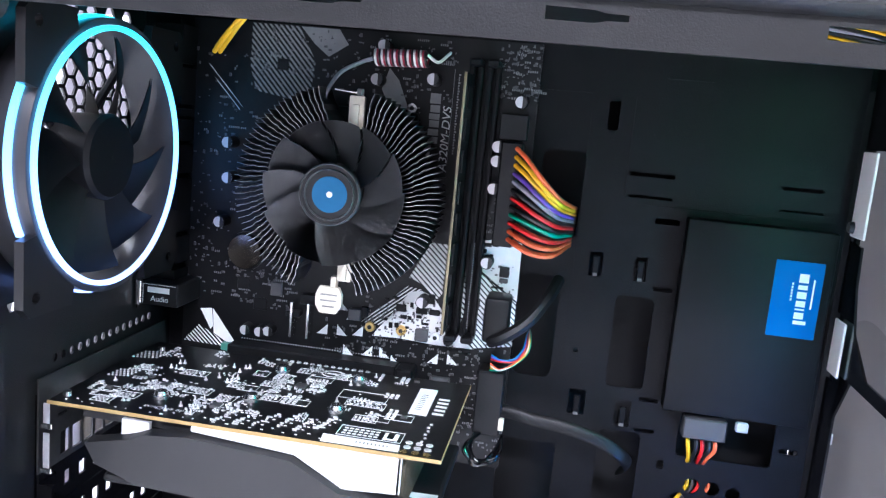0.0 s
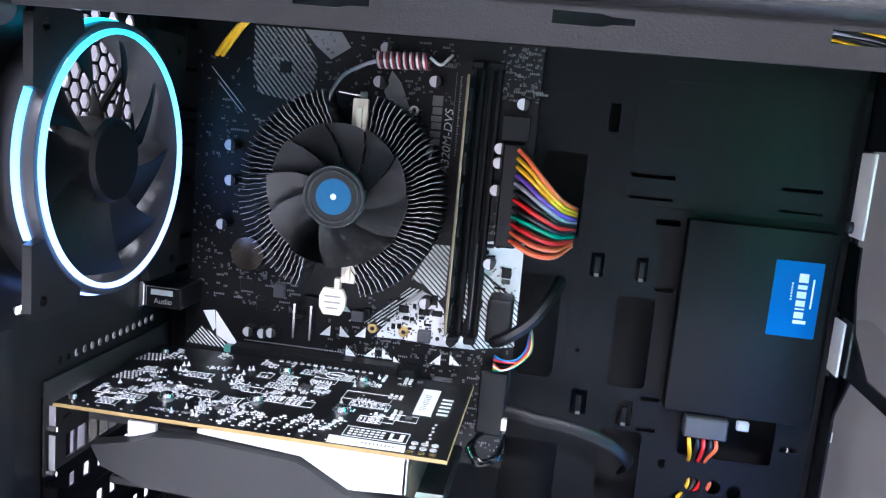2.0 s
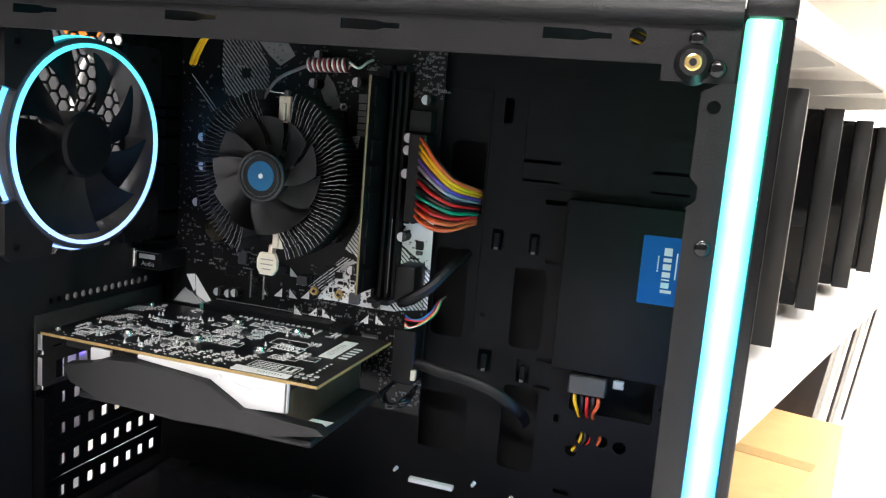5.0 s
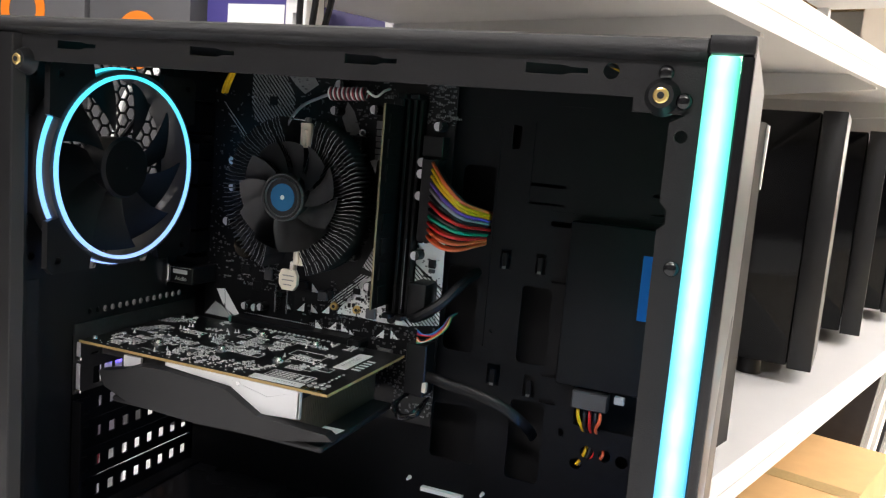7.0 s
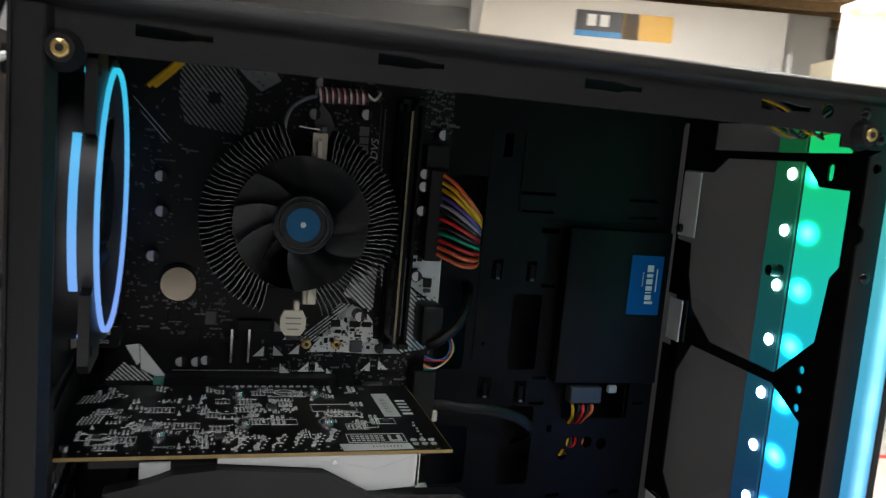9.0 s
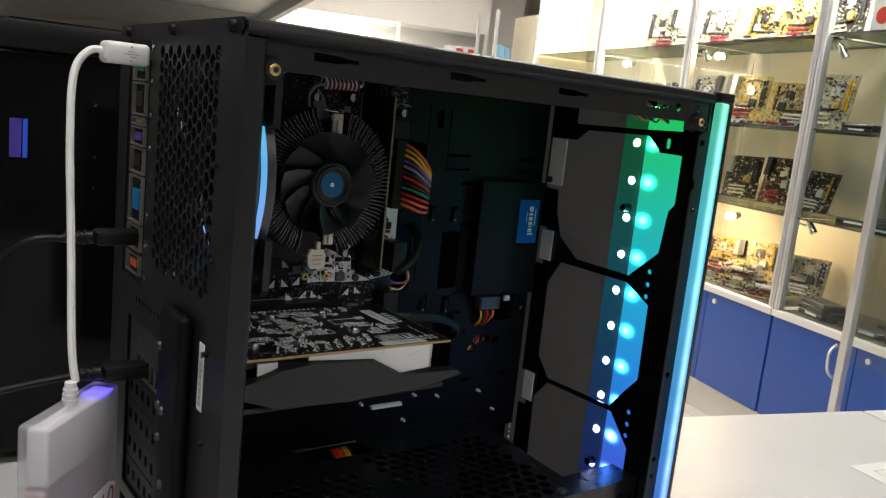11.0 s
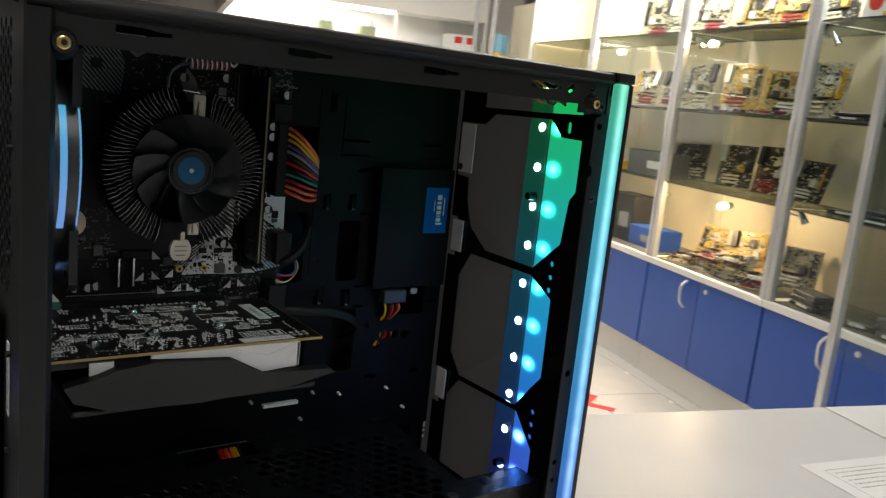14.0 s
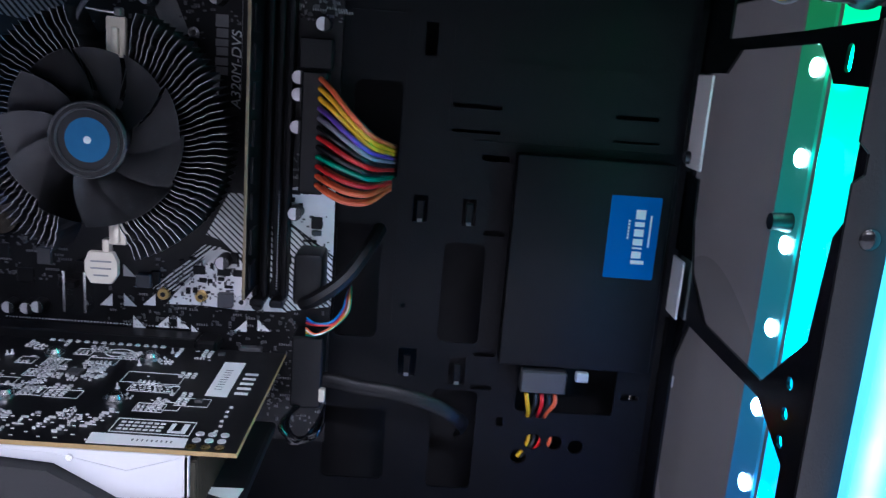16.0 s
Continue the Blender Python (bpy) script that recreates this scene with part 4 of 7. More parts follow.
for x0, x1, z0, z1, h, mt in ((0.1532, 0.1568, 0.2729, 0.2783, 0.0015, "plastic"), (0.1472, 0.1503, 0.2640, 0.2657, 0.0010, "plastic"), (0.1384, 0.1421, 0.2627, 0.2649, 0.0010, "plastic"), (0.1424, 0.1447, 0.2625, 0.2646, 0.0010, "plastic"), (0.1323, 0.1345, 0.2566, 0.2598, 0.0010, "plastic"), (0.1295, 0.1315, 0.2604, 0.2620, 0.0010, "plastic"), (0.1355, 0.1379, 0.2573, 0.2600, 0.0010, "plastic"), (0.1503, 0.1544, 0.2606, 0.2620, 0.0010, "plastic"), (0.1416, 0.1438, 0.2574, 0.2587, 0.0010, "plastic"), (0.1434, 0.1452, 0.2696, 0.2723, 0.0010, "plastic"), (0.1337, 0.1372, 0.2731, 0.2746, 0.0010, "plastic"), (0.1290, 0.1315, 0.2719, 0.2732, 0.0010, "plastic"), (0.1799, 0.1844, 0.3077, 0.3097, 0.0010, "plastic"), (0.1851, 0.1880, 0.3081, 0.3116, 0.0010, "plastic"), (0.1792, 0.1820, 0.3042, 0.3064, 0.0010, "plastic"), (0.1836, 0.1857, 0.3026, 0.3039, 0.0010, "plastic"), (0.1863, 0.1927, 0.2858, 0.2869, 0.0010, "plastic"), (0.1778, 0.1813, 0.2742, 0.2790, 0.0010, "plastic")):
    bm = bmesh.new()
    box(bm, x0, x1, BY - h, BY, z0, z1, 0.0003, 1)
    part("chip", bm, mt, board, "", False)
for x in (0.0785, 0.0880):
    bm = bmesh.new()
    box(bm, x, x + 0.0012, BY - 0.009, BY, 0.2465, 0.2660)
    part("header_wall", bm, "chrome", board, "", False)
bm = bmesh.new()
box(bm, 0.0005, 0.0215, 0.1385, BY, 0.2590, 0.2715, 0.0006, 1)
jack = part("audio_jack_block", bm, "plastic", board, "black audio jack block with white lettering")
words("audio_word", "Audio", 0.0042, (0.0115, 0.1383, 0.2628), (1, 0, 0), (0, 0, 1), "silk", jack)
bm = bmesh.new()
box(bm, 0.0045, 0.0170, 0.1382, 0.1384, 0.2662, 0.2692)
box(bm, 0.0018, 0.0020, 0.1382, 0.1384, 0.2600, 0.2705)
box(bm, 0.0018, 0.0205, 0.1382, 0.1384, 0.2705, 0.2707)
part("maker_mark", bm, "silk", jack, "", False)
bm = bmesh.new()
box(bm, -0.0015, 0.0008, 0.1370, BY, 0.2590, 0.2725)
box(bm, 0.0008, 0.0013, 0.1376, 0.142, 0.260, 0.2718)
part("jack_shield", bm, "chrome", board, "", False)
bm = bmesh.new()
box(bm, -0.0028, -0.0020, 0.1400, 0.1920, 0.2560, 0.4180)
part("port_shield", bm, "steel", board, "dark port shield", False)
for z0, z1, mouth in ((0.3882, 0.4090, "w_green"), (0.3665, 0.3870, "w_black"), (0.3602, 0.3652, "gold"), (0.3472, 0.3592, "w_purple"), (0.3295, 0.3460, "w_black"), (0.2975, 0.3280, "w_blue"), (0.2800, 0.2960, "w_black"), (0.2645, 0.2775, "w_orange")):
    bm = bmesh.new()
    box(bm, -0.0034, 0.0140, 0.1492, BY + 0.0090, z0 + 0.0006, z1 - 0.0006)
    pb = part("port_block", bm, "fan_dark", board, "dark rear port in a metal rim", False)
    bm = bmesh.new()
    plate(bm, [(0.1480, z0), (0.1755, z0), (0.1755, z1), (0.1480, z1)], [[(0.1494, z0 + 0.0011), (0.1741, z0 + 0.0011), (0.1741, z1 - 0.0011), (0.1494, z1 - 0.0011)]], 0.0022, on_x(-0.0058))
    part("port_rim", bm, "port_metal", pb, "worn bright metal rim", False)
    bm = bmesh.new()
    zm = (z0 + z1) / 2
    box(bm, -0.0050, -0.0034, 0.1560, 0.1690, zm - 0.22 * (z1 - z0), zm + 0.22 * (z1 - z0), 0.0003, 1)
    part("port_mouth", bm, mouth, pb, "", False)
for gx in (0.1680, 0.1770):
    bm = bmesh.new()
    box(bm, gx - 0.0032, gx - 0.0008, BY - 0.0085, BY, 0.2600, 0.4000, 0.0004, 1)
    box(bm, gx + 0.0012, gx + 0.0035, BY - 0.0085, BY, 0.2600, 0.4000, 0.0004, 1)
    box(bm, gx - 0.0032, gx + 0.0035, BY - 0.0030, BY, 0.2600, 0.4000)
    sl = part("memory_slot", bm, "fan_dark", board, "black memory slot", False)
    for lz in (0.2570, 0.4000):
        bm = bmesh.new()
        box(bm, gx - 0.0030, gx + 0.0033, BY - 0.0150, BY, lz, lz + 0.0035, 0.0008, 1)
        part("slot_latch", bm, "plastic", sl, "", False)
bm = bmesh.new()
for k in range(36):
    box(bm, 0.1758, 0.1764, BY - 0.0089, BY - 0.0085, 0.2640 + 0.0013 * k, 0.2647 + 0.0013 * k)
part("slot_marks", bm, "silk_dim", board, "", False)
bm = bmesh.new()
rod(bm, (BATX, BY, BATZ), (BATX, BY - 0.0030, BATZ), 0.0108, 0.0106, 32)
holder = part("battery_holder", bm, "plastic", board)
bm = bmesh.new()
rod(bm, (BATX, BY - 0.0028, BATZ), (BATX, BY - 0.0056, BATZ), 0.0098, 0.0094, 36)
part("coin_battery", bm, "battery_metal", holder, "silver coin battery")
# slot for the graphics card
bm = bmesh.new()
box(bm, 0.0440, 0.1400, BY - 0.011, BY, 0.2305, 0.2380, 0.0006, 1)
box(bm, 0.1400, 0.1500, BY - 0.013, BY, 0.2310, 0.2380, 0.0012, 1)
ps = part("card_slot", bm, "plastic", board, "", False)
bm = bmesh.new()
for k in range(60):
    box(bm, 0.0480 + 0.00152 * k, 0.0486 + 0.00152 * k, BY - 0.0003, BY, 0.2391, 0.2397)
part("slot_pins", bm, "solder", ps, "", False)
bm = bmesh.new()
box(bm, 0.1850, 0.1995, BY - 0.0150, BY, 0.2090, 0.2440, 0.0008, 1)
part("header_block", bm, "plastic", board, "", False)
bm = bmesh.new()
box(bm, 0.1985, 0.2015, BY - 0.0165, BY - 0.013, 0.2130, 0.2195, 0.0004, 1)
part("header_tab", bm, "cream", board, "", False)
for sx, sz, mt in ((0.1220, 0.2559, "gold"), (0.1396, 0.2560, "gold"), (0.1587, 0.2547, "white"), (0.1354, 0.3762, "chrome"), (0.1660, 0.2536, "w_black")):
    bm = bmesh.new()
    rod(bm, (sx, BY, sz), (sx, BY - 0.0022, sz), 0.0030, 0.0026, 18)
    s = part("board_screw", bm, mt, board)
    bm = bmesh.new()
    rod(bm, (sx, BY - 0.0020, sz), (sx, BY - 0.0024, sz), 0.0012, 0.0012, 10)
    part("screw_recess", bm, "w_black", s)
# small soldered parts, past counting
rng = random.Random(4)
bm_a, bm_b, bm_c = bmesh.new(), bmesh.new(), bmesh.new()


def small(zone, n, dens=0.5):
    x0, x1, z0, z1 = zone
    for _ in range(n):
        x, z = rng.uniform(x0, x1), rng.uniform(z0, z1)
        a, b = rng.choice(((0.0010, 0.0005), (0.0005, 0.0010), (0.0014, 0.0008), (0.0008, 0.0014), (0.0005, 0.0005)))
        t = rng.random()
        if t < 0.45:
            box(bm_a, x, x + a, BY - 0.0005, BY, z, z + b)
        elif t < 0.88:
            box(bm_b, x, x + a * 1.4, BY - 0.0007, BY, z, z + b * 1.4)
        else:
            for k in range(rng.randint(2, 6)):
                box(bm_c, x + 0.0011 * k, x + 0.0011 * k + 0.0006, BY - 0.0001, BY, z, z + 0.0011)


for zone, n in (((0.178, 0.199, 0.385, 0.412), 120), ((0.178, 0.1985, 0.312, 0.334), 60), ((0.118, 0.166, 0.252, 0.272), 140), ((0.040, 0.075, 0.258, 0.300), 130), ((0.150, 0.184, 0.205, 0.250), 150), ((0.014, 0.045, 0.262, 0.330), 90), ((0.050, 0.120, 0.386, 0.412), 110), ((0.125, 0.160, 0.380, 0.412), 50), ((0.185, 0.199, 0.250, 0.300), 40), ((0.095, 0.15, 0.238, 0.256), 70), ((0.014, 0.05, 0.335, 0.400), 80), ((0.170, 0.199, 0.190, 0.215), 60), ((0.06, 0.14, 0.355, 0.39), 60)):
    small(zone, n)
for nm, b, mt in (("solder_pads", bm_a, "grey_steel"), ("tiny_chips", bm_b, "grey_plastic"), ("tiny_print", bm_c, "silk_dim")):
    tagged(part(nm, b, mt, board, "", False), kind="stuff")

# ---- memory module ----
ram = thing("memory_module", "black memory module upright in its slot", "memory module", (0.168, 0.15, 0.262))
bm = bmesh.new()
box(bm, 0.1660, 0.1672, 0.1310, 0.1600, 0.2660, 0.3955)
part("module_board", bm, "pcb", ram, "", False)
bm = bmesh.new()
box(bm, 0.16595, 0.16725, 0.1305, 0.1312, 0.2660, 0.3955)
part("module_edge", bm, "dull_edge", ram, "raw tan board edge", False)
for k in range(8):
    for x0, x1 in ((0.1672, 0.1682), (0.1650, 0.1660)):
        bm = bmesh.new()
        z = 0.2690 + 0.0156 * k
        box(bm, x0, x1, 0.1370, 0.1480, z, z + 0.0110)
        part("memory_chip", bm, "plastic", ram, "", False)

# ---- processor cooler ----
CX, CZ = 0.1095, 0.3322
cool = thing("processor_cooler", "round aluminium-finned processor cooler with grey fan and blue hub sticker", "cpu cooler", (CX, 0.1600, CZ))
bm = bmesh.new()
rod(bm, (CX, 0.162, CZ), (CX, 0.120, CZ), 0.0185, 0.0185, 40)
part("core", bm, "alu_shade", cool)
bm = bmesh.new()
box(bm, CX - 0.030, CX + 0.030, 0.1560, BY, CZ - 0.042, CZ + 0.042, 0.002)
part("mounting_bracket", bm, "plastic", cool)
# fins: only the front edge is bright, the other faces carry painted shade
fin = bmesh.new()
prev = None
TH = 0.00017
for i in range(25):
    u = i / 24
    r = 0.0180 + 0.0335 * u
    a = 0.13 * math.sin(u * 1.7) + 0.034 * min(1, max(0, (u - 0.60) / 0.12)) - 0.020 * max(0, 1 - abs(u - 0.74) / 0.07)
    y0 = 0.1205 + 0.0030 * max(0, 0.55 - u)
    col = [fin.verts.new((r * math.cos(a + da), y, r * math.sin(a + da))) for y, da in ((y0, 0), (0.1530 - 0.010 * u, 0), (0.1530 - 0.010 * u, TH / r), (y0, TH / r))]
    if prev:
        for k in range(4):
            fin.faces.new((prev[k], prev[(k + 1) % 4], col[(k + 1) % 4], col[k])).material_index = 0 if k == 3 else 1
    prev = col
bmesh.ops.recalc_face_normals(fin, faces=fin.faces[:])
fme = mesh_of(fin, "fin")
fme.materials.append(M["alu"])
fme.materials.append(M["alu_shade"])
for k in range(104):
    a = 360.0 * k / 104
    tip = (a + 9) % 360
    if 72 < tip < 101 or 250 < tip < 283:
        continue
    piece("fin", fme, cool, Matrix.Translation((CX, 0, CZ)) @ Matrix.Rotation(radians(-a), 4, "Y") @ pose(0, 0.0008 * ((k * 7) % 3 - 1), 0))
bm = bmesh.new()
for r0, r1, y in ((0.0150, 0.0141, 0.1112), (0.0124, 0.0118, 0.1108)):
    n = 48
    for rr0, rr1, yy0, yy1 in ((r0, r1, y, y - 0.0008),):
        rows = [[bm.verts.new((CX + q * math.cos(2 * math.pi * i / n), w, CZ + q * math.sin(2 * math.pi * i / n))) for q, w in ((rr0, 0.1125), (rr0, yy0), ((rr0 + rr1) / 2, yy1), (rr1, yy0), (rr1, 0.1125))] for i in range(n)]
        for i in range(n):
            for k in range(4):
                bm.faces.new((rows[i][k], rows[i][k + 1], rows[(i + 1) % n][k + 1], rows[(i + 1) % n][k]))
bmesh.ops.recalc_face_normals(bm, faces=bm.faces[:])
part("hub_ring", bm, "blade_grey", cool)
bm = bmesh.new()
rod(bm, (CX, 0.1220, CZ), (CX, 0.1118, CZ), 0.0150, 0.0148, 40)
part("fan_hub", bm, "fan_plastic", cool)
bm = bmesh.new()
rod(bm, (CX, 0.1120, CZ), (CX, 0.1115, CZ), 0.0087, 0.0087, 36)
hs = part("hub_sticker", bm, "hub_blue", cool, "round blue sticker")
bm = bmesh.new()
rod(bm, (CX, 0.1116, CZ), (CX, 0.11135, CZ), 0.0015, 0.0015, 14)
part("sticker_dot", bm, "silk", hs)
cb = bmesh.new()
grid = []
for i in range(7):
    r = 0.0145 + 0.0205 * i / 6
    row = []
    for k in range(7):
        a = radians(-17 + 34 * k / 6 + 22 * i / 6)
        row.append(cb.verts.new((r * math.cos(a), 0.1135 + 0.0066 * k / 6, r * math.sin(a))))
    grid.append(row)
for i in range(6):
    for k in range(6):
        cb.faces.new((grid[i][k], grid[i][k + 1], grid[i + 1][k + 1], grid[i + 1][k]))
bmesh.ops.solidify(cb, geom=cb.faces[:], thickness=0.0009)
bmesh.ops.recalc_face_normals(cb, faces=cb.faces[:])
cbm = mesh_of(cb, "fan_blade", True)
cbm.materials.append(M["blade_grey"])
for k in range(11):
    piece("fan_blade", cbm, cool, Matrix.Translation((CX, 0, CZ)) @ Matrix.Rotation(radians(360 / 11 * k), 4, "Y"))
for x0, x1, z0, z1, nm in ((0.1128, 0.1205, 0.3640, 0.3795, "upper_clip"), (0.1128, 0.1200, 0.2885, 0.3130, "lower_clip")):
    bm = bmesh.new()
    box(bm, x0, x1, 0.1225, 0.1255, z0, z1, 0.0008, 2)
    box(bm, x0 + 0.0022, x1 - 0.0022, 0.1205, 0.1235, z0 + 0.001, z1 - 0.004, 0.0008, 2)
    part(nm, bm, "cream", cool, "cream plastic clip")
bm = bmesh.new()
plate(bm, [(0.1040, 0.2846), (0.1138, 0.2846), (0.1157, 0.2805), (0.1156, 0.2750), (0.1132, 0.2712), (0.1048, 0.2712), (0.1023, 0.2750), (0.1022, 0.2805)], [], 0.0030, on_y(0.1240))
lever = part("clip_lever", bm, "cream", cool, "cream lever end", False)
bm = bmesh.new()
for k in range(3):
    box(bm, 0.1048 + 0.0012 * (k == 0), 0.1132 - 0.0012 * (k == 0), 0.1236, 0.1240, 0.2744 + 0.0030 * k, 0.2750 + 0.0030 * k)
part("lever_rib", bm, "silk_dim", lever, "", False)
bm = bmesh.new()
box(bm, 0.1090, 0.1120, 0.1250, 0.1300, 0.2830, 0.2900, 0.0008)
part("lever_neck", bm, "cream", cool)
tube("retention_wire", [(0.1055, 0.1230, 0.3818), (0.1120, 0.1225, 0.3812), (0.1175, 0.1230, 0.3810)], 0.0006, "chrome", cool)
bm = bmesh.new()
box(bm, 0.1165, 0.1195, 0.1210, 0.1250, 0.3795, 0.3830, 0.0006, 1)
part("wire_end", bm, "grey_plastic", cool, "", False)
pts = [(0.1000, 0.1260, 0.3660), (0.0985, 0.1300, 0.3780), (0.1020, 0.1400, 0.3900), (0.1100, 0.1480, 0.3965), (0.1165, 0.1480, 0.3990)]
fan_cable = thing("cooler_fan_cable", "grey and red cooler fan wire coiled near the board's top", "cable", (0.13, 0.1500, 0.3950))
tube("lead", pts, 0.0010, "w_grey", fan_cable)
coil = []
for k in range(8 * 12 + 1):
    a = 2 * math.pi * k / 12
    coil.append((0.1165 + 0.0265 * k / 96, 0.1490 + 0.0038 * math.cos(a), 0.3998 + 0.0038 * math.sin(a) + 0.0012 * k / 96))
for off, mt in ((0.0, "w_white"), (0.0011, "w_maroon"), (0.0022, "w_black")):
    tube("coiled_wire", [(x + off, y, z) for x, y, z in coil[::2]], 0.00075, mt, fan_cable, "", 2)
tube("tail", [(0.1440, 0.1490, 0.4030), (0.1490, 0.1520, 0.4000), (0.1530, 0.1560, 0.4040), (0.1530, 0.1640, 0.4060)], 0.0008, "w_white", fan_cable)

# ---- graphics card ----
gpu = thing("graphics_card", "black graphics card lying back side up above its pearl grey cooler", "graphics card", (0.09, 0.11, 0.21))
GZ = 0.2335
bm = bmesh.new()
plate(bm, [(0.0030, 0.0560), (0.1815, 0.0560), (0.1815, 0.1560), (0.1450, 0.1560), (0.1420, 0.1620), (0.0470, 0.1620), (0.0440, 0.1560), (0.0030, 0.1560)], [], 0.0014, on_z(GZ - 0.0016))
part("card_board", bm, "pcb", gpu, "", False)
bm = bmesh.new()
box(bm, 0.0030, 0.1815, 0.0556, 0.0560, GZ - 0.0017, GZ - 0.0001)
box(bm, 0.1815, 0.1818, 0.0556, 0.1560, GZ - 0.0017, GZ - 0.0001)
part("board_edge", bm, "pcb_edge", gpu, "tan board edge", False)
for nm, poly in (("white_label", [(0.1573, 0.1400), (0.1665, 0.1403), (0.1669, 0.1025), (0.1580, 0.1026)]), ("white_label", [(0.1280, 0.0650), (0.1624, 0.0646), (0.1630, 0.0575), (0.1290, 0.0570)])):
    bm = bmesh.new()
    plate(bm, poly, [], 0.0002, on_z(GZ - 0.0001))
    lb = part(nm, bm, "label_white", gpu, "white paper label", False)
    bm = bmesh.new()
    cx, cy = sum(p[0] for p in poly) / 4, sum(p[1] for p in poly) / 4
    for k in range(9):
        if poly[0][0] > 0.15:
            box(bm, cx - 0.0020, cx + 0.0010, cy - 0.0120 + 0.0026 * k, cy - 0.0117 + 0.0026 * k, GZ + 0.0001, GZ + 0.0002)
        else:
            box(bm, cx - 0.0020 + 0.0017 * k, cx - 0.0015 + 0.0017 * k, cy - 0.0007, cy + 0.0007, GZ + 0.0001, GZ + 0.0002)
    part("label_print", bm, "grey_plastic", lb, "", False)
words("origin_text", "Made in China", 0.0042, (0.0560, 0.0655, GZ), (-1, 0, 0), (0, -1, 0), "silk", gpu)


def ink(*boxes):
    bm = bmesh.new()
    for x0, x1, y0, y1 in boxes:
        box(bm, x0, x1, y0, y1, GZ - 0.0002, GZ)
    ob = part("printed_mark", bm, "silk", gpu, "", False)
    if len(boxes) > 1:
        tagged(ob, kind="stuff")


ink((0.1330, 0.1620, 0.0668, 0.0671), (0.1330, 0.1620, 0.0778, 0.0781), (0.1330, 0.1333, 0.0668, 0.0781), (0.1617, 0.1620, 0.0668, 0.0781))
for k in range(3):
    ink(*[(0.1350 + 0.0024 * j, 0.1367 + 0.0024 * j, 0.0690 + 0.0028 * k, 0.0702 + 0.0028 * k) for j in range(7)])
ink((0.1535, 0.1600, 0.0685, 0.0700), (0.1535, 0.1550, 0.0700, 0.0760), (0.1580, 0.1600, 0.0700, 0.0760))
for k in range(5):
    ink((0.1690, 0.1745, 0.1060 + 0.0052 * k, 0.1082 + 0.0052 * k))
n = 28
bm = bmesh.new()
ring = [(0.1090 + 0.0062 * math.cos(2 * math.pi * i / n), 0.1432 + 0.0050 * math.sin(2 * math.pi * i / n)) for i in range(n)]
plate(bm, ring, [[(0.1090 + 0.0056 * math.cos(2 * math.pi * i / n), 0.1432 + 0.0044 * math.sin(2 * math.pi * i / n)) for i in range(n)]], 0.0002, on_z(GZ - 0.0002))
part("printed_ring", bm, "silk", gpu, "", False)
ink((0.1060, 0.1115, 0.1425, 0.1442))
for x, y in ((0.0832, 0.1365), (0.1244, 0.1385), (0.1256, 0.0929), (0.0844, 0.0913), (0.0454, 0.0785)):
    bm = bmesh.new()
    rod(bm, (x, y, GZ - 0.0002), (x, y, GZ + 0.0012), 0.0044, 0.0042, 22)
    rod(bm, (x, y, GZ + 0.0012), (x, y, GZ + 0.0030), 0.0033, 0.0026, 18)
    part("spring_screw", bm, "chrome", gpu)
for x, y in ((0.0075, 0.0640), (0.0120, 0.1420)):
    bm = bmesh.new()
    rod(bm, (x, y, GZ), (x, y, GZ + 0.002), 0.0022, 0.0018, 12)
    part("bracket_screw", bm, "chrome", gpu)
for k in range(6):
    bm = bmesh.new()
    x, y = 0.1655 + 0.0045 * (k % 3), 0.0640 + 0.0050 * (k // 3)
    rod(bm, (x, y, GZ - 0.0002), (x, y, GZ + 0.0002), 0.0016, 0.0016, 12)
    part("solder_dot", bm, "solder", gpu)
for k in range(3):
    bm = bmesh.new()
    rod(bm, (0.1650 + 0.0050 * k, 0.0590, GZ - 0.0002), (0.1650 + 0.0050 * k, 0.0590, GZ + 0.0002), 0.0018, 0.0018, 12)
    part("gold_pad", bm, "gold", gpu)
rng = random.Random(11)
bm_a, bm_b, bm_c = bmesh.new(), bmesh.new(), bmesh.new()


def pad(x, y, a, b, h=0.0005):
    box(bm_a, x - a / 2, x + a / 2, y - b / 2, y + b / 2, GZ - 0.0003, GZ + h)


def dash(x, y, a, b):
    box(bm_c, x - a / 2, x + a / 2, y - b / 2, y + b / 2, GZ - 0.0003, GZ + 0.00004)


def outline(x0, x1, y0, y1, w=0.00018):
    for q in ((x0, x1, y0, y0 + w), (x0, x1, y1 - w, y1), (x0, x0 + w, y0, y1), (x1 - w, x1, y0, y1)):
        box(bm_c, *q, GZ - 0.0003, GZ + 0.00003)


def pin(x, y, h=0.0020):
    rod(bm_a, (x, y, GZ - 0.0003), (x, y, GZ + 0.0004), 0.0010, 0.0009, 9)
    rod(bm_a, (x, y, GZ + 0.0004), (x, y, GZ + h), 0.0005, 0.0003, 8)


def field(x, y, nx, ny, px, py, skew=0.0, s=0.0009):
    for i in range(nx):
        for j in range(ny):
            pad(x + px * i + skew * j, y + py * j + skew * i, s, s)


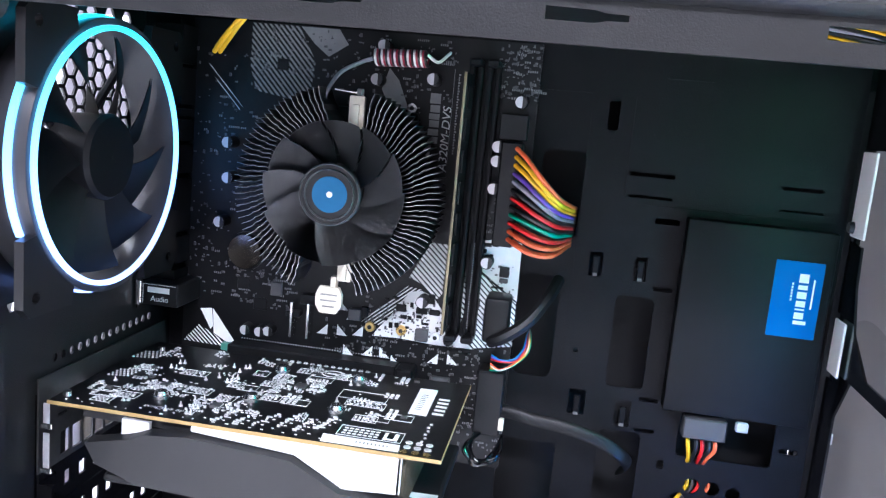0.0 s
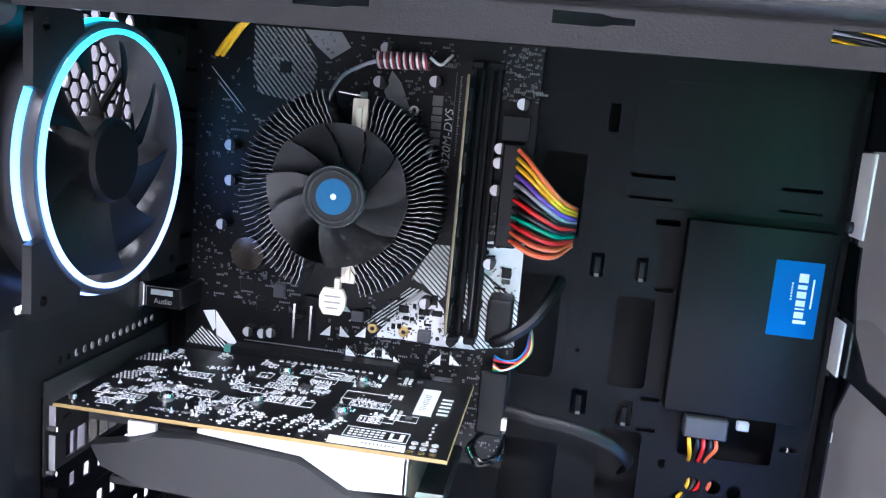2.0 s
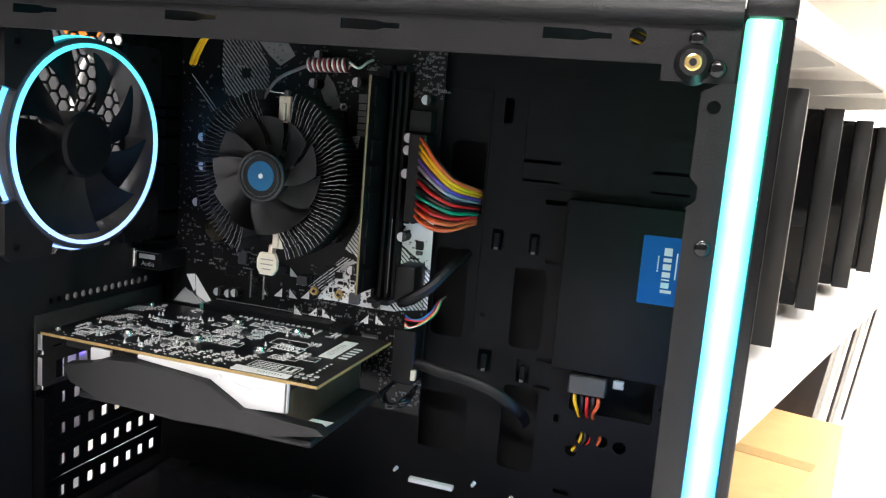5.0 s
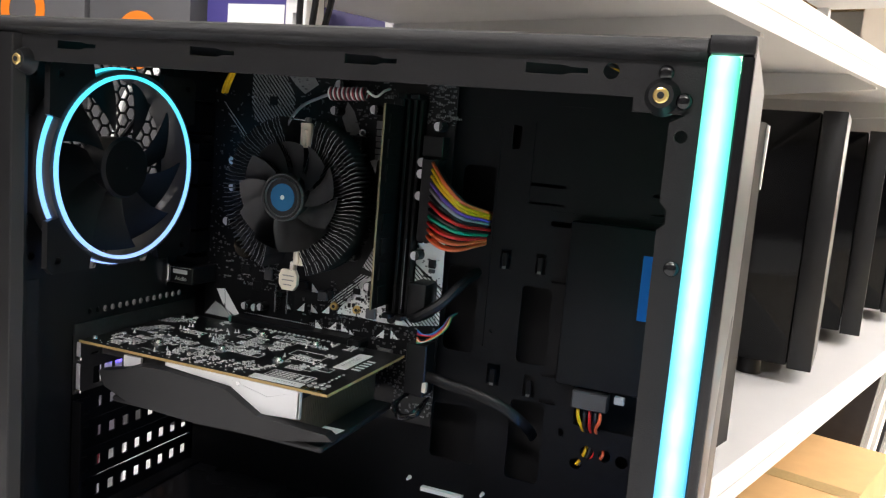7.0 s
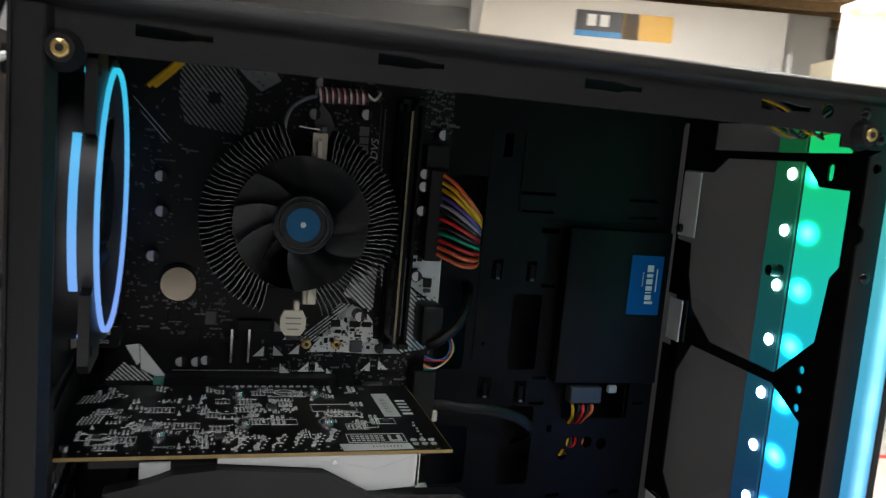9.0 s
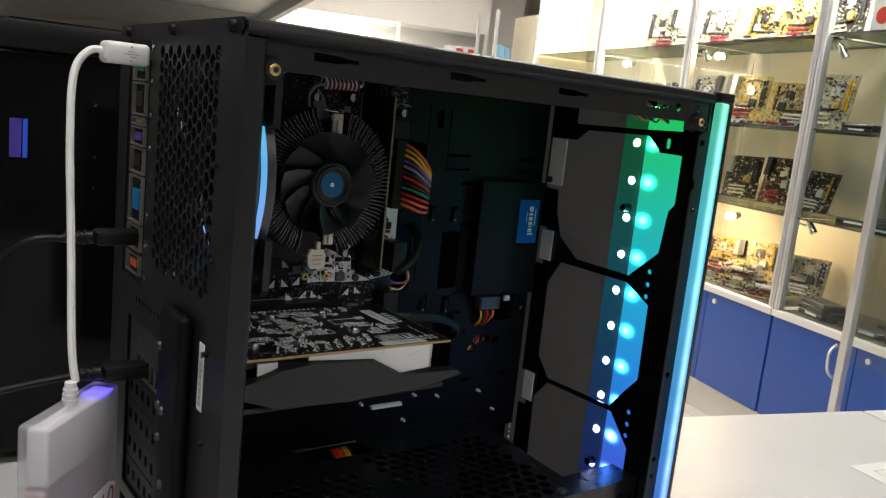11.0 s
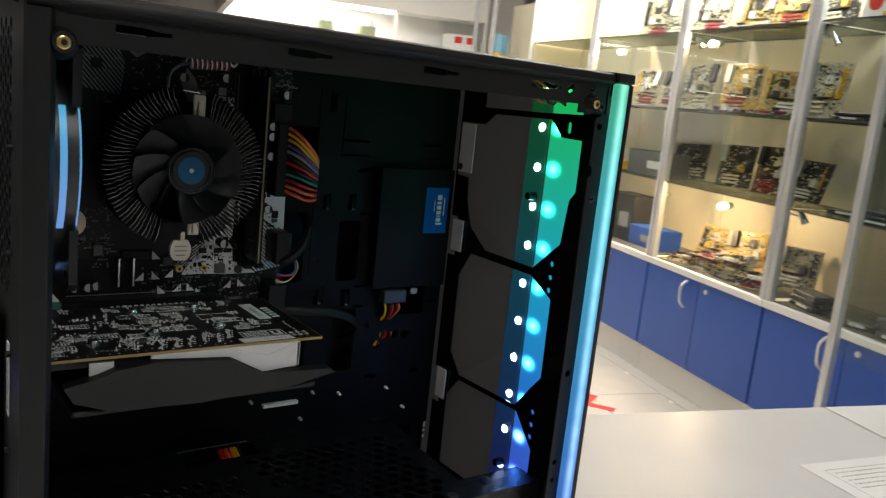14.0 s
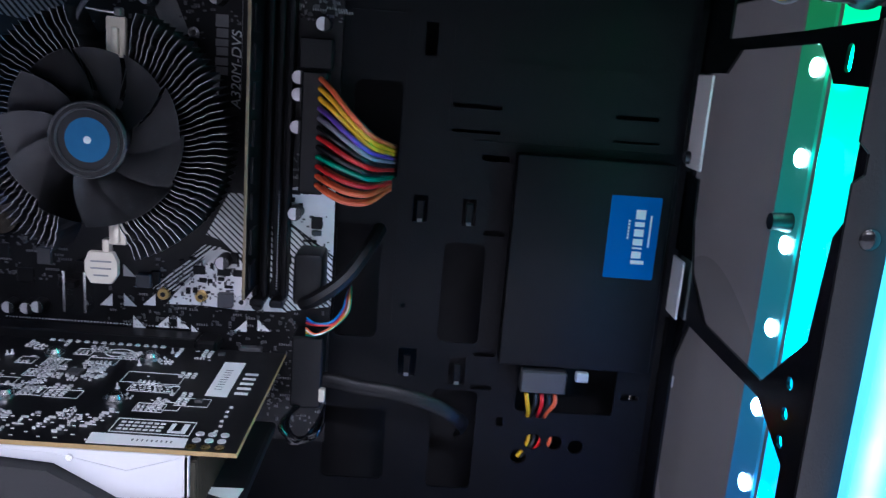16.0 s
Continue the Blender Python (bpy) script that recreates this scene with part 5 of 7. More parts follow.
# through-hole pins in loose pairs
for x, y in ((0.030, 0.118), (0.033, 0.1178), (0.031, 0.126), (0.033, 0.127), (0.0536, 0.108), (0.058, 0.114), (0.0583, 0.132), (0.065, 0.115), (0.0666, 0.117), (0.064, 0.1257), (0.0645, 0.1326), (0.066, 0.134), (0.053, 0.127), (0.0156, 0.090)):
    pin(x, y)
for x, y in ((0.0325, 0.068), (0.0345, 0.069), (0.055, 0.0643), (0.0587, 0.0714), (0.0652, 0.0641), (0.067, 0.0642), (0.0615, 0.080), (0.0652, 0.082), (0.0652, 0.0708), (0.067, 0.0715), (0.1224, 0.1047), (0.1223, 0.1304), (0.1315, 0.1477), (0.1378, 0.104), (0.1453, 0.1017), (0.0646, 0.1087), (0.0663, 0.1095)):
    pin(x, y, 0.0022)
# connector pad fields
field(0.0045, 0.1260, 7, 4, 0.0019, 0.0034, 0.0005)
field(0.0085, 0.0960, 6, 4, 0.0018, 0.0030, 0.0004)
field(0.0350, 0.0860, 7, 5, 0.0016, 0.0022, 0.0003, 0.0011)
field(0.0130, 0.1080, 9, 2, 0.0016, 0.0040, 0.0004)
# square chips ringed by small parts
for x, y, s in ((0.1000, 0.1176, 0.0055), (0.0731, 0.0769, 0.0045), (0.0400, 0.0930, 0.0040)):
    box(bm_b, x - s / 2, x + s / 2, y - s / 2, y + s / 2, GZ - 0.0003, GZ + 0.0010)
    for k in range(int(s * 9000)):
        q = rng.uniform(0, 2 * math.pi)
        r = s * rng.uniform(0.75, 1.7)
        pad(x + r * math.cos(q) * 1.5, y + r * math.sin(q), *rng.choice(((0.0014, 0.0007), (0.0007, 0.0014), (0.0010, 0.0010))), rng.uniform(0.0004, 0.0011))
# small circuits: short rows of parts with their printed frames
for x, y in ((0.0435, 0.116), (0.046, 0.098), (0.0717, 0.108), (0.0766, 0.129), (0.0776, 0.106), (0.0858, 0.116), (0.1085, 0.124), (0.0957, 0.1426), (0.116, 0.1406), (0.1385, 0.1475), (0.150, 0.149), (0.1474, 0.123), (0.154, 0.0964), (0.1044, 0.133), (0.0736, 0.0885), (0.0928, 0.0976), (0.1032, 0.097), (0.1459, 0.0916), (0.1404, 0.0893), (0.0196, 0.114), (0.0282, 0.0864), (0.0252, 0.101), (0.0238, 0.0677), (0.0200, 0.0740), (0.0150, 0.0800), (0.0300, 0.0760), (0.088, 0.128), (0.1330, 0.1150), (0.0560, 0.0930)):
    n = rng.randint(3, 6)
    along = rng.random() < 0.6
    for row in range(rng.randint(1, 3)):
        for k in range(n):
            if rng.random() < 0.12:
                continue
            ox, oy = (0.0019 * k, 0.0026 * row) if along else (0.0026 * row, 0.0019 * k)
            pad(x + ox - 0.004, y + oy - 0.003, 0.0009 if along else 0.0016, 0.0017 if along else 0.0009, rng.uniform(0.0003, 0.0009))
            if rng.random() < 0.5:
                dash(x + ox - 0.004, y + oy - 0.0044, 0.0014, 0.0004)
    if rng.random() < 0.45:
        outline(x - 0.0052, x + 0.0019 * n - 0.0035, y - 0.0046, y + 0.0030)
    if rng.random() < 0.3:
        box(bm_b, x + 0.002, x + 0.0048, y - 0.001, y + 0.0014, GZ - 0.0003, GZ + 0.0008)
    for k in range(rng.randint(0, 4)):
        dash(x + rng.uniform(-0.006, 0.006), y + rng.uniform(0.0034, 0.0050), rng.uniform(0.0006, 0.0022), 0.0005)
# finer filler circuits
for _ in range(44):
    x, y = rng.uniform(0.014, 0.162), rng.uniform(0.064, 0.148)
    if (0.125 < x < 0.168 and y < 0.083) or (0.150 < x and 0.098 < y < 0.146):
        continue
    along = rng.random() < 0.5
    for k in range(rng.randint(3, 7)):
        for row in range(rng.randint(1, 3)):
            ox, oy = (0.0013 * k, 0.0019 * row) if along else (0.0019 * row, 0.0013 * k)
            if rng.random() < 0.75:
                pad(x + ox, y + oy, 0.0006 if along else 0.0012, 0.0012 if along else 0.0006, rng.uniform(0.0002, 0.0007))
    for k in range(3):
        dash(x + rng.uniform(-0.003, 0.008), y + rng.uniform(-0.003, 0.006), rng.uniform(0.0004, 0.0016), 0.0004)
# slanting power stages along the near edge
for k, (x, y) in enumerate(((0.0823, 0.0686), (0.0911, 0.0683), (0.0997, 0.0700), (0.1094, 0.0727), (0.1180, 0.0711), (0.1259, 0.0768))):
    for j in range(9):
        o = -0.0075 + 0.0019 * j
        pad(x + o * 0.35 + rng.uniform(-0.0009, 0.0009), y + o, rng.choice((0.0010, 0.0018, 0.0026)), 0.0007, rng.uniform(0.0003, 0.0009))
        if j % 2:
            dash(x + o * 0.35 + 0.0026, y + o, 0.0012, 0.0004)
# printed frames, lettering blocks and the pads along the slot edge
outline(0.1208, 0.1450, 0.1115, 0.1228)
outline(0.1265, 0.1462, 0.1030, 0.1100)
for j in range(3):
    x = 0.1280
    while x < 0.1440:
        w = rng.uniform(0.0006, 0.0022)
        dash(x, 0.1046 + 0.0020 * j, w, 0.0007)
        x += w + 0.0009
for k in range(14):
    outline(0.0735 + 0.0039 * k, 0.0757 + 0.0039 * k, 0.1530, 0.1550, 0.0002)
    pad(0.0741 + 0.0039 * k, 0.1540, 0.0006, 0.0012)
    pad(0.0751 + 0.0039 * k, 0.1540, 0.0006, 0.0012)
for k in range(26):
    dash(0.012 + 0.0052 * k + rng.uniform(0, 0.002), 0.0595 if k % 3 else 0.0625, rng.uniform(0.0006, 0.0016), 0.0005)
for k in range(6):
    pad(0.1705 + 0.0006 * (k % 2), 0.0720 + 0.0042 * k, 0.0012, 0.0012, 0.0002)
for nm, b, mt in (("solder_joints", bm_a, "solder"), ("tiny_chips", bm_b, "grey_plastic"), ("tiny_print", bm_c, "silk")):
    tagged(part(nm, b, mt, gpu, "", False), kind="stuff")
# aluminium under the card, its shade put into the dark colour
bm = bmesh.new()
box(bm, 0.0180, 0.1640, 0.0600, 0.1500, 0.2265, GZ - 0.0020)
part("heat_spreader", bm, "alu_shade", gpu, "", False)
fm = bmesh.new()
box(fm, 0.1330, 0.1660, -0.0002, 0.0002, 0.2010, 0.2264)
fmm = mesh_of(fm, "cooling_fin")
fmm.materials.append(M["fin_brass"])
for k in range(44):
    piece("cooling_fin", fmm, gpu, Matrix.Translation((0, 0.0610 + 0.0020 * k, 0)))
bm = bmesh.new()
plate(bm, [(0.0720, 0.2315), (0.1200, 0.2300), (0.1440, 0.2250), (0.1650, 0.2318), (0.1650, 0.2160), (0.1410, 0.2143), (0.1190, 0.2268), (0.0720, 0.2300)], [], 0.0030, on_y(0.0545))
plate(bm, [(0.1640, 0.2318), (0.1655, 0.2318), (0.1655, 0.2160), (0.1640, 0.2160)], [], 0.002, on_y(0.0545))
ss = part("shroud_panel", bm, "shroud_white", gpu, "pearl grey plastic side panel", False)
bm = bmesh.new()
plate(bm, [(0.0720, 0.2318), (0.1650, 0.2318), (0.1650, 0.2160), (0.1408, 0.2143), (0.1188, 0.2262), (0.0720, 0.2296)], [], 0.0020, on_y(0.0548))
part("shroud_face", bm, "shroud_white", gpu, "", False)
bm = bmesh.new()
rod(bm, (0.1245, 0.0550, 0.2290), (0.1245, 0.0538, 0.2290), 0.0012, 0.0012, 12)
part("shroud_screw", bm, "chrome", gpu)
bm = bmesh.new()
plate(bm, [(0.0390, 0.2300), (0.0520, 0.2300), (0.0520, 0.2262), (0.0440, 0.2240), (0.0390, 0.2205)], [], 0.0020, on_y(0.0560))
part("shroud_end", bm, "shroud_white", gpu, "", False)
bm = bmesh.new()
prof = [(0.0250, 0.2190), (0.0450, 0.2235), (0.0525, 0.2266), (0.0720, 0.2285), (0.1185, 0.2255), (0.1405, 0.2142), (0.1640, 0.2135), (0.1850, 0.2130), (0.1900, 0.2100), (0.1600, 0.2040), (0.1000, 0.2010), (0.0500, 0.2030), (0.0300, 0.2100)]
plate(bm, prof, [], 0.0025, on_y(0.0500))
for (a, b), (c, d) in zip(prof[:8], prof[1:9]):
    q = [bm.verts.new(p) for p in ((a, 0.0500, b), (c, 0.0500, d), (c, 0.0570, d + 0.0006), (a, 0.0570, b + 0.0006))]
    bm.faces.new(q)
box(bm, 0.0300, 0.1800, 0.0560, 0.1480, 0.1985, 0.2030, 0.002)
bmesh.ops.recalc_face_normals(bm, faces=bm.faces[:])
part("fan_shroud", bm, "shroud_black", gpu, "matte black angled fan shroud", False)
bm = bmesh.new()
plate(bm, [(0.1560, 0.0840), (0.1785, 0.0850), (0.1772, 0.0745), (0.1700, 0.0780)], [], 0.0003, on_z(0.2032))
part("white_label", bm, "label_white", gpu, "pale label on the fan shroud's end", False)
bm = bmesh.new()
vent = [rrect(0.0722 + 0.0094 * i, 0.0797 + 0.0094 * i, 0.1995, 0.2112, 0.0006, 2) for i in range(9)] + [rrect(0.0700, 0.0770, 0.2195, 0.2212, 0.0005, 2)]
plate(bm, [(0.0560, 0.1968), (0.1712, 0.1968), (0.1712, 0.2420), (0.0560, 0.2420)], vent, 0.0010, on_x(-0.0020))
# plain steel bracket, darkened in colour for the shade it stands in
bk = part("bracket", bm, "dim_steel", gpu, "metal mounting bracket with its shade put into the colour", False)
for z0, z1 in ((0.2205, 0.2318), (0.1992, 0.2178)):
    bm = bmesh.new()
    box(bm, 0.0014, 0.0046, 0.0553, 0.0561, z0, z1, 0.0003, 1)
    part("bracket_fold", bm, "tag_grey", bk, "bright folded edge", False)
    bm = bmesh.new()
    box(bm, 0.0008, 0.0062, 0.0545, 0.0553, z0 - 0.0004, z0 + 0.0022, 0.0003, 1)
    part("fold_lug", bm, "chrome", bk, "", False)
bm = bmesh.new()
box(bm, 0.0030, 0.0180, 0.1000, 0.1380, 0.2170, 0.2310, 0.0008, 1)
part("video_port", bm, "chrome", gpu, "", False)
bm = bmesh.new()
box(bm, 0.0380, 0.0560, 0.1595, 0.1640, GZ - 0.0012, GZ + 0.0030, 0.0006, 1)
part("edge_guard", bm, "green_pcb", gpu, "", False)

# ---- solid-state drive ----
ssd = thing("solid_state_drive", "black solid-state drive with a blue label, fixed on the tray", "drive", (0.319, TRAY, 0.283))
bm = bmesh.new()
box(bm, 0.2825, 0.3555, 0.1615, TRAY - 0.0008, 0.2330, 0.3345, 0.0012, 2)
part("drive_body", bm, "drive_black", ssd)
bm = bmesh.new()
plate(bm, rrect(0.3272, 0.3506, 0.2800, 0.3190, 0.0005, 2), [], 0.0003, on_y(0.1612))
lb = part("blue_label", bm, "blue", ssd, "bright blue label with white mark", False)
for k, (a, b) in enumerate(((0.3130, 0.3085), (0.3072, 0.3050), (0.3038, 0.3004), (0.2992, 0.2962), (0.2952, 0.2944), (0.2932, 0.2900), (0.2890, 0.2872))):
    x1 = 0.3438 if k not in (6,) else 0.3455
    z0, z1 = min(a, b), max(a, b)
    bm = bmesh.new()
    box(bm, 0.3393, x1, 0.1610, 0.1612, z0, z1, 0.0)
    part("white_mark", bm, "silk", lb, "", False)
bm = bmesh.new()
box(bm, 0.3462, 0.3470, 0.1610, 0.1612, 0.2955, 0.3105)
part("white_bar", bm, "silk", lb, "", False)
bm = bmesh.new()
for k in range(6):
    box(bm, 0.3362, 0.3370, 0.1610, 0.1612, 0.2990 + 0.0016 * k, 0.3001 + 0.0016 * k)
tagged(part("small_print", bm, "silk", lb, "", False), kind="stuff")
bm = bmesh.new()
box(bm, 0.2940, 0.3162, 0.1600, 0.1695, 0.2198, 0.2312, 0.0008, 1)
plug = single("power_plug", bm, "plug_grey", "dark grey power plug on the drive's edge", "connector")
drive_wires = thing("drive_power_cable", "yellow and red drive power wires", "cable", (0.305, 0.168, 0.2))
for x0, x1, mt in ((0.2978, 0.3005, "w_yellow"), (0.3051, 0.3058, "w_red"), (0.3115, 0.3095, "w_orange"), (0.3020, 0.3022, "w_black"), (0.3085, 0.3076, "w_black")):
    tube("wire", [(x0, 0.1660, 0.2200), (x0 + 0.0008, 0.1640, 0.2140), (x1, 0.1690, 0.2060), (x1 + 0.001, 0.1790, 0.1970), ((x0 + x1) / 2 + 0.004, 0.1765, 0.1880), (x1 - 0.002, 0.1770, 0.1780)], 0.0011, mt, drive_wires)
bm = bmesh.new()
box(bm, 0.3200, 0.3262, 0.1590, 0.1625, 0.2272, 0.2322, 0.0006, 1)
single("cable_tag", bm, "tag_grey", "small pale grey plug tip beside the drive", "connector")

# ---- cables ----
atx = thing("main_power_cable", "bundle of orange, yellow, red and green wires plugged into the board", "cable", (0.207, 0.160, 0.336))
bm = bmesh.new()
box(bm, 0.1850, 0.1960, BY - 0.0140, BY, 0.3105, 0.3640, 0.0008, 1)
part("plug", bm, "plastic", atx, "black 24-way plug", False)
cols = ["w_orange", "w_yellow", "w_yellow", "w_purple", "w_grey", "w_black", "w_red", "w_black", "w_green", "w_red", "w_orange", "w_orange"]
for k, c in enumerate(cols):
    z0 = 0.3612 - 0.0042 * k
    z1 = 0.3330 - 0.0019 * k
    for row in (0, 1):
        cc = c if row == 0 else ("w_orange" if k > 8 else ("w_red" if k == 7 else "w_black"))
        y0 = BY - 0.0145 + 0.0050 * row
        dz = z0 - z1
        low = 0.0 if k < 9 else 0.0014 * (k - 8)
        tube("wire", [(0.1930, y0, z0), (0.1990, y0 - 0.006, z0 - 0.16 * dz - low * 0.5), (0.2070, y0 - 0.009 + 0.001 * (k % 3), z0 - 0.46 * dz - low), (0.2165, y0 - 0.003, z0 - 0.80 * dz - low * 0.8), (0.2240, 0.1700 + 0.003 * row, z1 - 0.0004 * row), (0.2260, 0.185, z1 - 0.002)], 0.00118, cc, atx)
bm = bmesh.new()
box(bm, 0.1855, 0.1985, BY - 0.0220, BY - 0.002, 0.2610, 0.2850, 0.0020, 2)
usb = thing("front_usb_cable", "thick black cable with a moulded plug at the board's edge", "cable", (0.20, 0.150, 0.27))
part("plug", bm, "plastic", usb)
tube("cord", [(0.1900, BY - 0.0200, 0.2620), (0.1960, BY - 0.0230, 0.2650), (0.2080, BY - 0.0190, 0.2740), (0.2170, BY - 0.0080, 0.2860), (0.2215, BY + 0.010, 0.2930), (0.2230, 0.19, 0.2940)], 0.0034, "plastic", usb)
fp = thing("front_panel_leads", "thin coloured front panel leads", "cable", (0.2, 0.155, 0.25))
for k, c in enumerate(("w_blue", "w_purple", "w_red", "w_black", "w_orange", "w_white", "w_yellow", "w_green")):
    z0 = 0.2528 - 0.0012 * k
    tube("lead", [(0.1911, BY - 0.0130, z0), (0.1965, BY - 0.0165 - 0.0008 * (k % 3), z0 - 0.0012 + 0.0010 * (k % 4)), (0.2030 + 0.0006 * (k % 3), BY - 0.0170 + 0.0010 * (k % 2), 0.2532 - 0.0005 * k), (0.2072 + 0.0004 * k, BY - 0.0110, 0.2575 - 0.0002 * k), (0.2080 + 0.0003 * k, BY - 0.0020, 0.2622), (0.2090, BY + 0.010, 0.2630)], 0.00042, c, fp, "", 2)
tube("flat_black_cable", [(0.1960, 0.1540, 0.2230), (0.2080, 0.1500, 0.2235), (0.2160, 0.1490, 0.2222), (0.2330, 0.1480, 0.2208), (0.2510, 0.1490, 0.2160), (0.2640, 0.1520, 0.2080), (0.2690, 0.1620, 0.1990), (0.2670, 0.1850, 0.1860)], 0.0035, "plastic", None, "flat satin black cable curving into the tray", 6, 0.3)
shroud_wires = thing("power_supply_wires", "red, orange and yellow wires rising below the shroud's cut-out", "cable", (0.168, 0.158, 0.06))
for k, c in enumerate(("w_black", "w_red", "w_red", "w_orange", "w_red", "w_yellow", "w_yellow", "w_black")):
    tube("wire", [(0.1570 + 0.0026 * k, 0.1720, 0.0800), (0.1575 + 0.0026 * k, 0.1600, 0.0900), (0.1590 + 0.0025 * k, 0.1600, 0.1030), (0.1600 + 0.0025 * k, 0.1760, 0.1070)], 0.0012, c, shroud_wires, "", 2)
wires = thing("black_wire_bundle", "loose loop of thin black wires under the board", "cable", (0.19, 0.14, 0.2))
rng = random.Random(3)
for k in range(9):
    o = [rng.uniform(-0.002, 0.002) for _ in range(9)]
    tube("wire", [(0.1880 + o[0], 0.1500, 0.2100), (0.1840 + o[1], 0.1420 + o[2], 0.2040), (0.1900 + o[3], 0.1380 + o[4], 0.1985 + o[5]), (0.1990 + o[6], 0.1430, 0.2010 + o[7]), (0.2010, 0.1550 + o[8], 0.2080)], 0.0008, "gloss", wires, "", 2)
eps = thing("processor_power_wires", "yellow power wires at the board's upper corner", "cable", (0.05, 0.14, 0.4))
for k in range(2):
    tube("wire", [(0.0300 + 0.003 * k, 0.1520, 0.3960), (0.0380 + 0.003 * k, 0.1450, 0.4030), (0.0480 + 0.002 * k, 0.1400, 0.4120), (0.0560, 0.145, 0.4200)], 0.0013, "w_yellow", eps)
fx = thing("front_panel_wires", "thin wires gathered at the upper front corner", "cable", (0.34, 0.05, 0.4))
rng = random.Random(8)
for k in range(8):
    o = [rng.uniform(-0.006, 0.006) for _ in range(6)]
    tube("wire", [(0.3560, 0.020 + 0.004 * k, 0.4160), (0.3480 + o[0], 0.022 + 0.004 * k + o[1], 0.4050 + o[2] * 0.4), (0.3420 + o[3], 0.028 + 0.004 * k, 0.4000 + o[4] * 0.4), (0.3300 + o[5], 0.035 + 0.006 * k, 0.4120), (0.3100, 0.05 + 0.008 * k, 0.4195)], 0.0007, ("w_black", "w_yellow", "w_black", "w_grey")[k % 4], fx, "", 2)

# ---- the shop: room shell ----
FRAME[0] = ROOM
FLOOR = -0.90


def structure(name, bm, material, label, smooth=False):
    return single(name, bm, material, label, "structure", "", "structure", smooth)


bm = bmesh.new()
box(bm, -3.0, 4.2, -3.0, 9.0, FLOOR - 0.1, FLOOR - 0.004)
floor = structure("floor", bm, "grout", "pale tiled shop floor with grey joints")
bm = bmesh.new()
box(bm, 0.0015, 0.3985, 0.0015, 0.3985, 0.0, 0.004, 0.0008, 1)
tile_me = mesh_of(bm, "floor_tile")
tile_me.materials.append(M["tile"])
rest = bmesh.new()
for i in range(-8, 11):
    for j in range(-8, 23):
        u, v = 0.4 * i, 0.4 * j
        if 1.1 < u < 3.0 and 0.6 < v < 8.0:
            piece("floor_tile", tile_me, floor, Matrix.Translation((u, v, FLOOR - 0.004)))
        else:
            box(rest, u + 0.0015, u + 0.3985, v + 0.0015, v + 0.3985, FLOOR - 0.004, FLOOR)
tagged(part("far_floor_tiles", rest, "tile", floor, "", False), kind="stuff")
for nm, b in (("wall_west", (-3.1, -3.0, -3.1, 9.1)), ("wall_east", (4.2, 4.3, -3.1, 9.1)), ("wall_south", (-3.0, 4.2, -3.1, -3.0)), ("wall_north", (-3.0, 4.2, 9.0, 9.1))):
    bm = bmesh.new()
    box(bm, *b, FLOOR - 0.1, 2.0)
    # south and west are never seen, greyed to send less light back
    structure(nm, bm, "low_bounce_wall" if nm in ("wall_south", "wall_west") else "wall", "plain painted wall added to close the room")
bm = bmesh.new()
box(bm, -3.1, 4.3, -3.1, 9.1, 2.0, 2.1)
structure("ceiling", bm, "ceil", "cream ceiling with pine slats")
bm = bmesh.new()
for k in range(16):
    box(bm, -3.0, 4.2, 2.2 + 0.42 * k, 2.28 + 0.42 * k, 1.93, 1.999)
structure("ceiling_slats", bm, "wood", "pine slats under the ceiling")
fix = thing("ceiling_light", "flat white ceiling light panel", "ceiling light", (0, 0, 1.95), "ceiling lights")
bm = bmesh.new()
plate(bm, [(-0.64, -0.19), (0.64, -0.19), (0.64, 0.19), (-0.64, 0.19)], [[(-0.6, -0.15), (0.6, -0.15), (0.6, 0.15), (-0.6, 0.15)]], 0.05, on_z(1.945))
part("frame", bm, "white", fix, "", False)
bm = bmesh.new()
box(bm, -0.6, 0.6, -0.15, 0.15, 1.96, 1.97)
part("diffuser", bm, "panel_light", fix, "", False)
spots = ((-1.0, -1.9), (1.1, -1.9), (-0.3, -0.1), (1.5, 1.4), (2.0, 3.2), (1.9, 5.0))
for k, (lu, lv) in enumerate(spots):
    m = ROOM @ Matrix.Translation((lu, lv, 1.95))
    if k == 0:
        fix.matrix_basis = m
    else:
        copy_thing(fix, m)

# ---- counter and what lies on it ----
counter = thing("counter", "white laminate shop counter", "counter", (0.2, -0.3, FLOOR))
bm = bmesh.new()
box(bm, -0.375, 1.008, -1.3, 0.505, -0.032, 0.0, 0.002, 2)
part("worktop", bm, "table", counter)
bm = bmesh.new()
box(bm, 1.012, 2.05, -1.3, 0.505, -0.032, 0.0, 0.002, 2)
part("worktop", bm, "table", counter)
bm = bmesh.new()
box(bm, -0.335, 2.0, -1.25, 0.46, FLOOR, -0.032)
part("base", bm, "cab_white", counter, "", False)
bm = bmesh.new()
plate(bm, [(0.804, 0.330), (1.10, 0.350), (1.12, 0.140), (0.823, 0.122)], [], 0.0004, on_z(0.0004))
sheet = thing("paper_sheet", "printed white paper sheet lying on the counter", "paper", (0.95, 0.24, 0.0))
part("sheet", bm, "paper", sheet, "", False)
bm = bmesh.new()


def sheet_pt(a, b):
    p = Vector((0.804, 0.330)) + a * Vector((0.296, 0.020)) + b * Vector((0.019, -0.208))
    return p


def sheet_bar(a0, a1, b0, b1):
    vs = [bm.verts.new((*sheet_pt(a, b), 0.0010)) for a, b in ((a0, b0), (a0, b1), (a1, b1), (a1, b0))]
    bm.faces.new(vs)


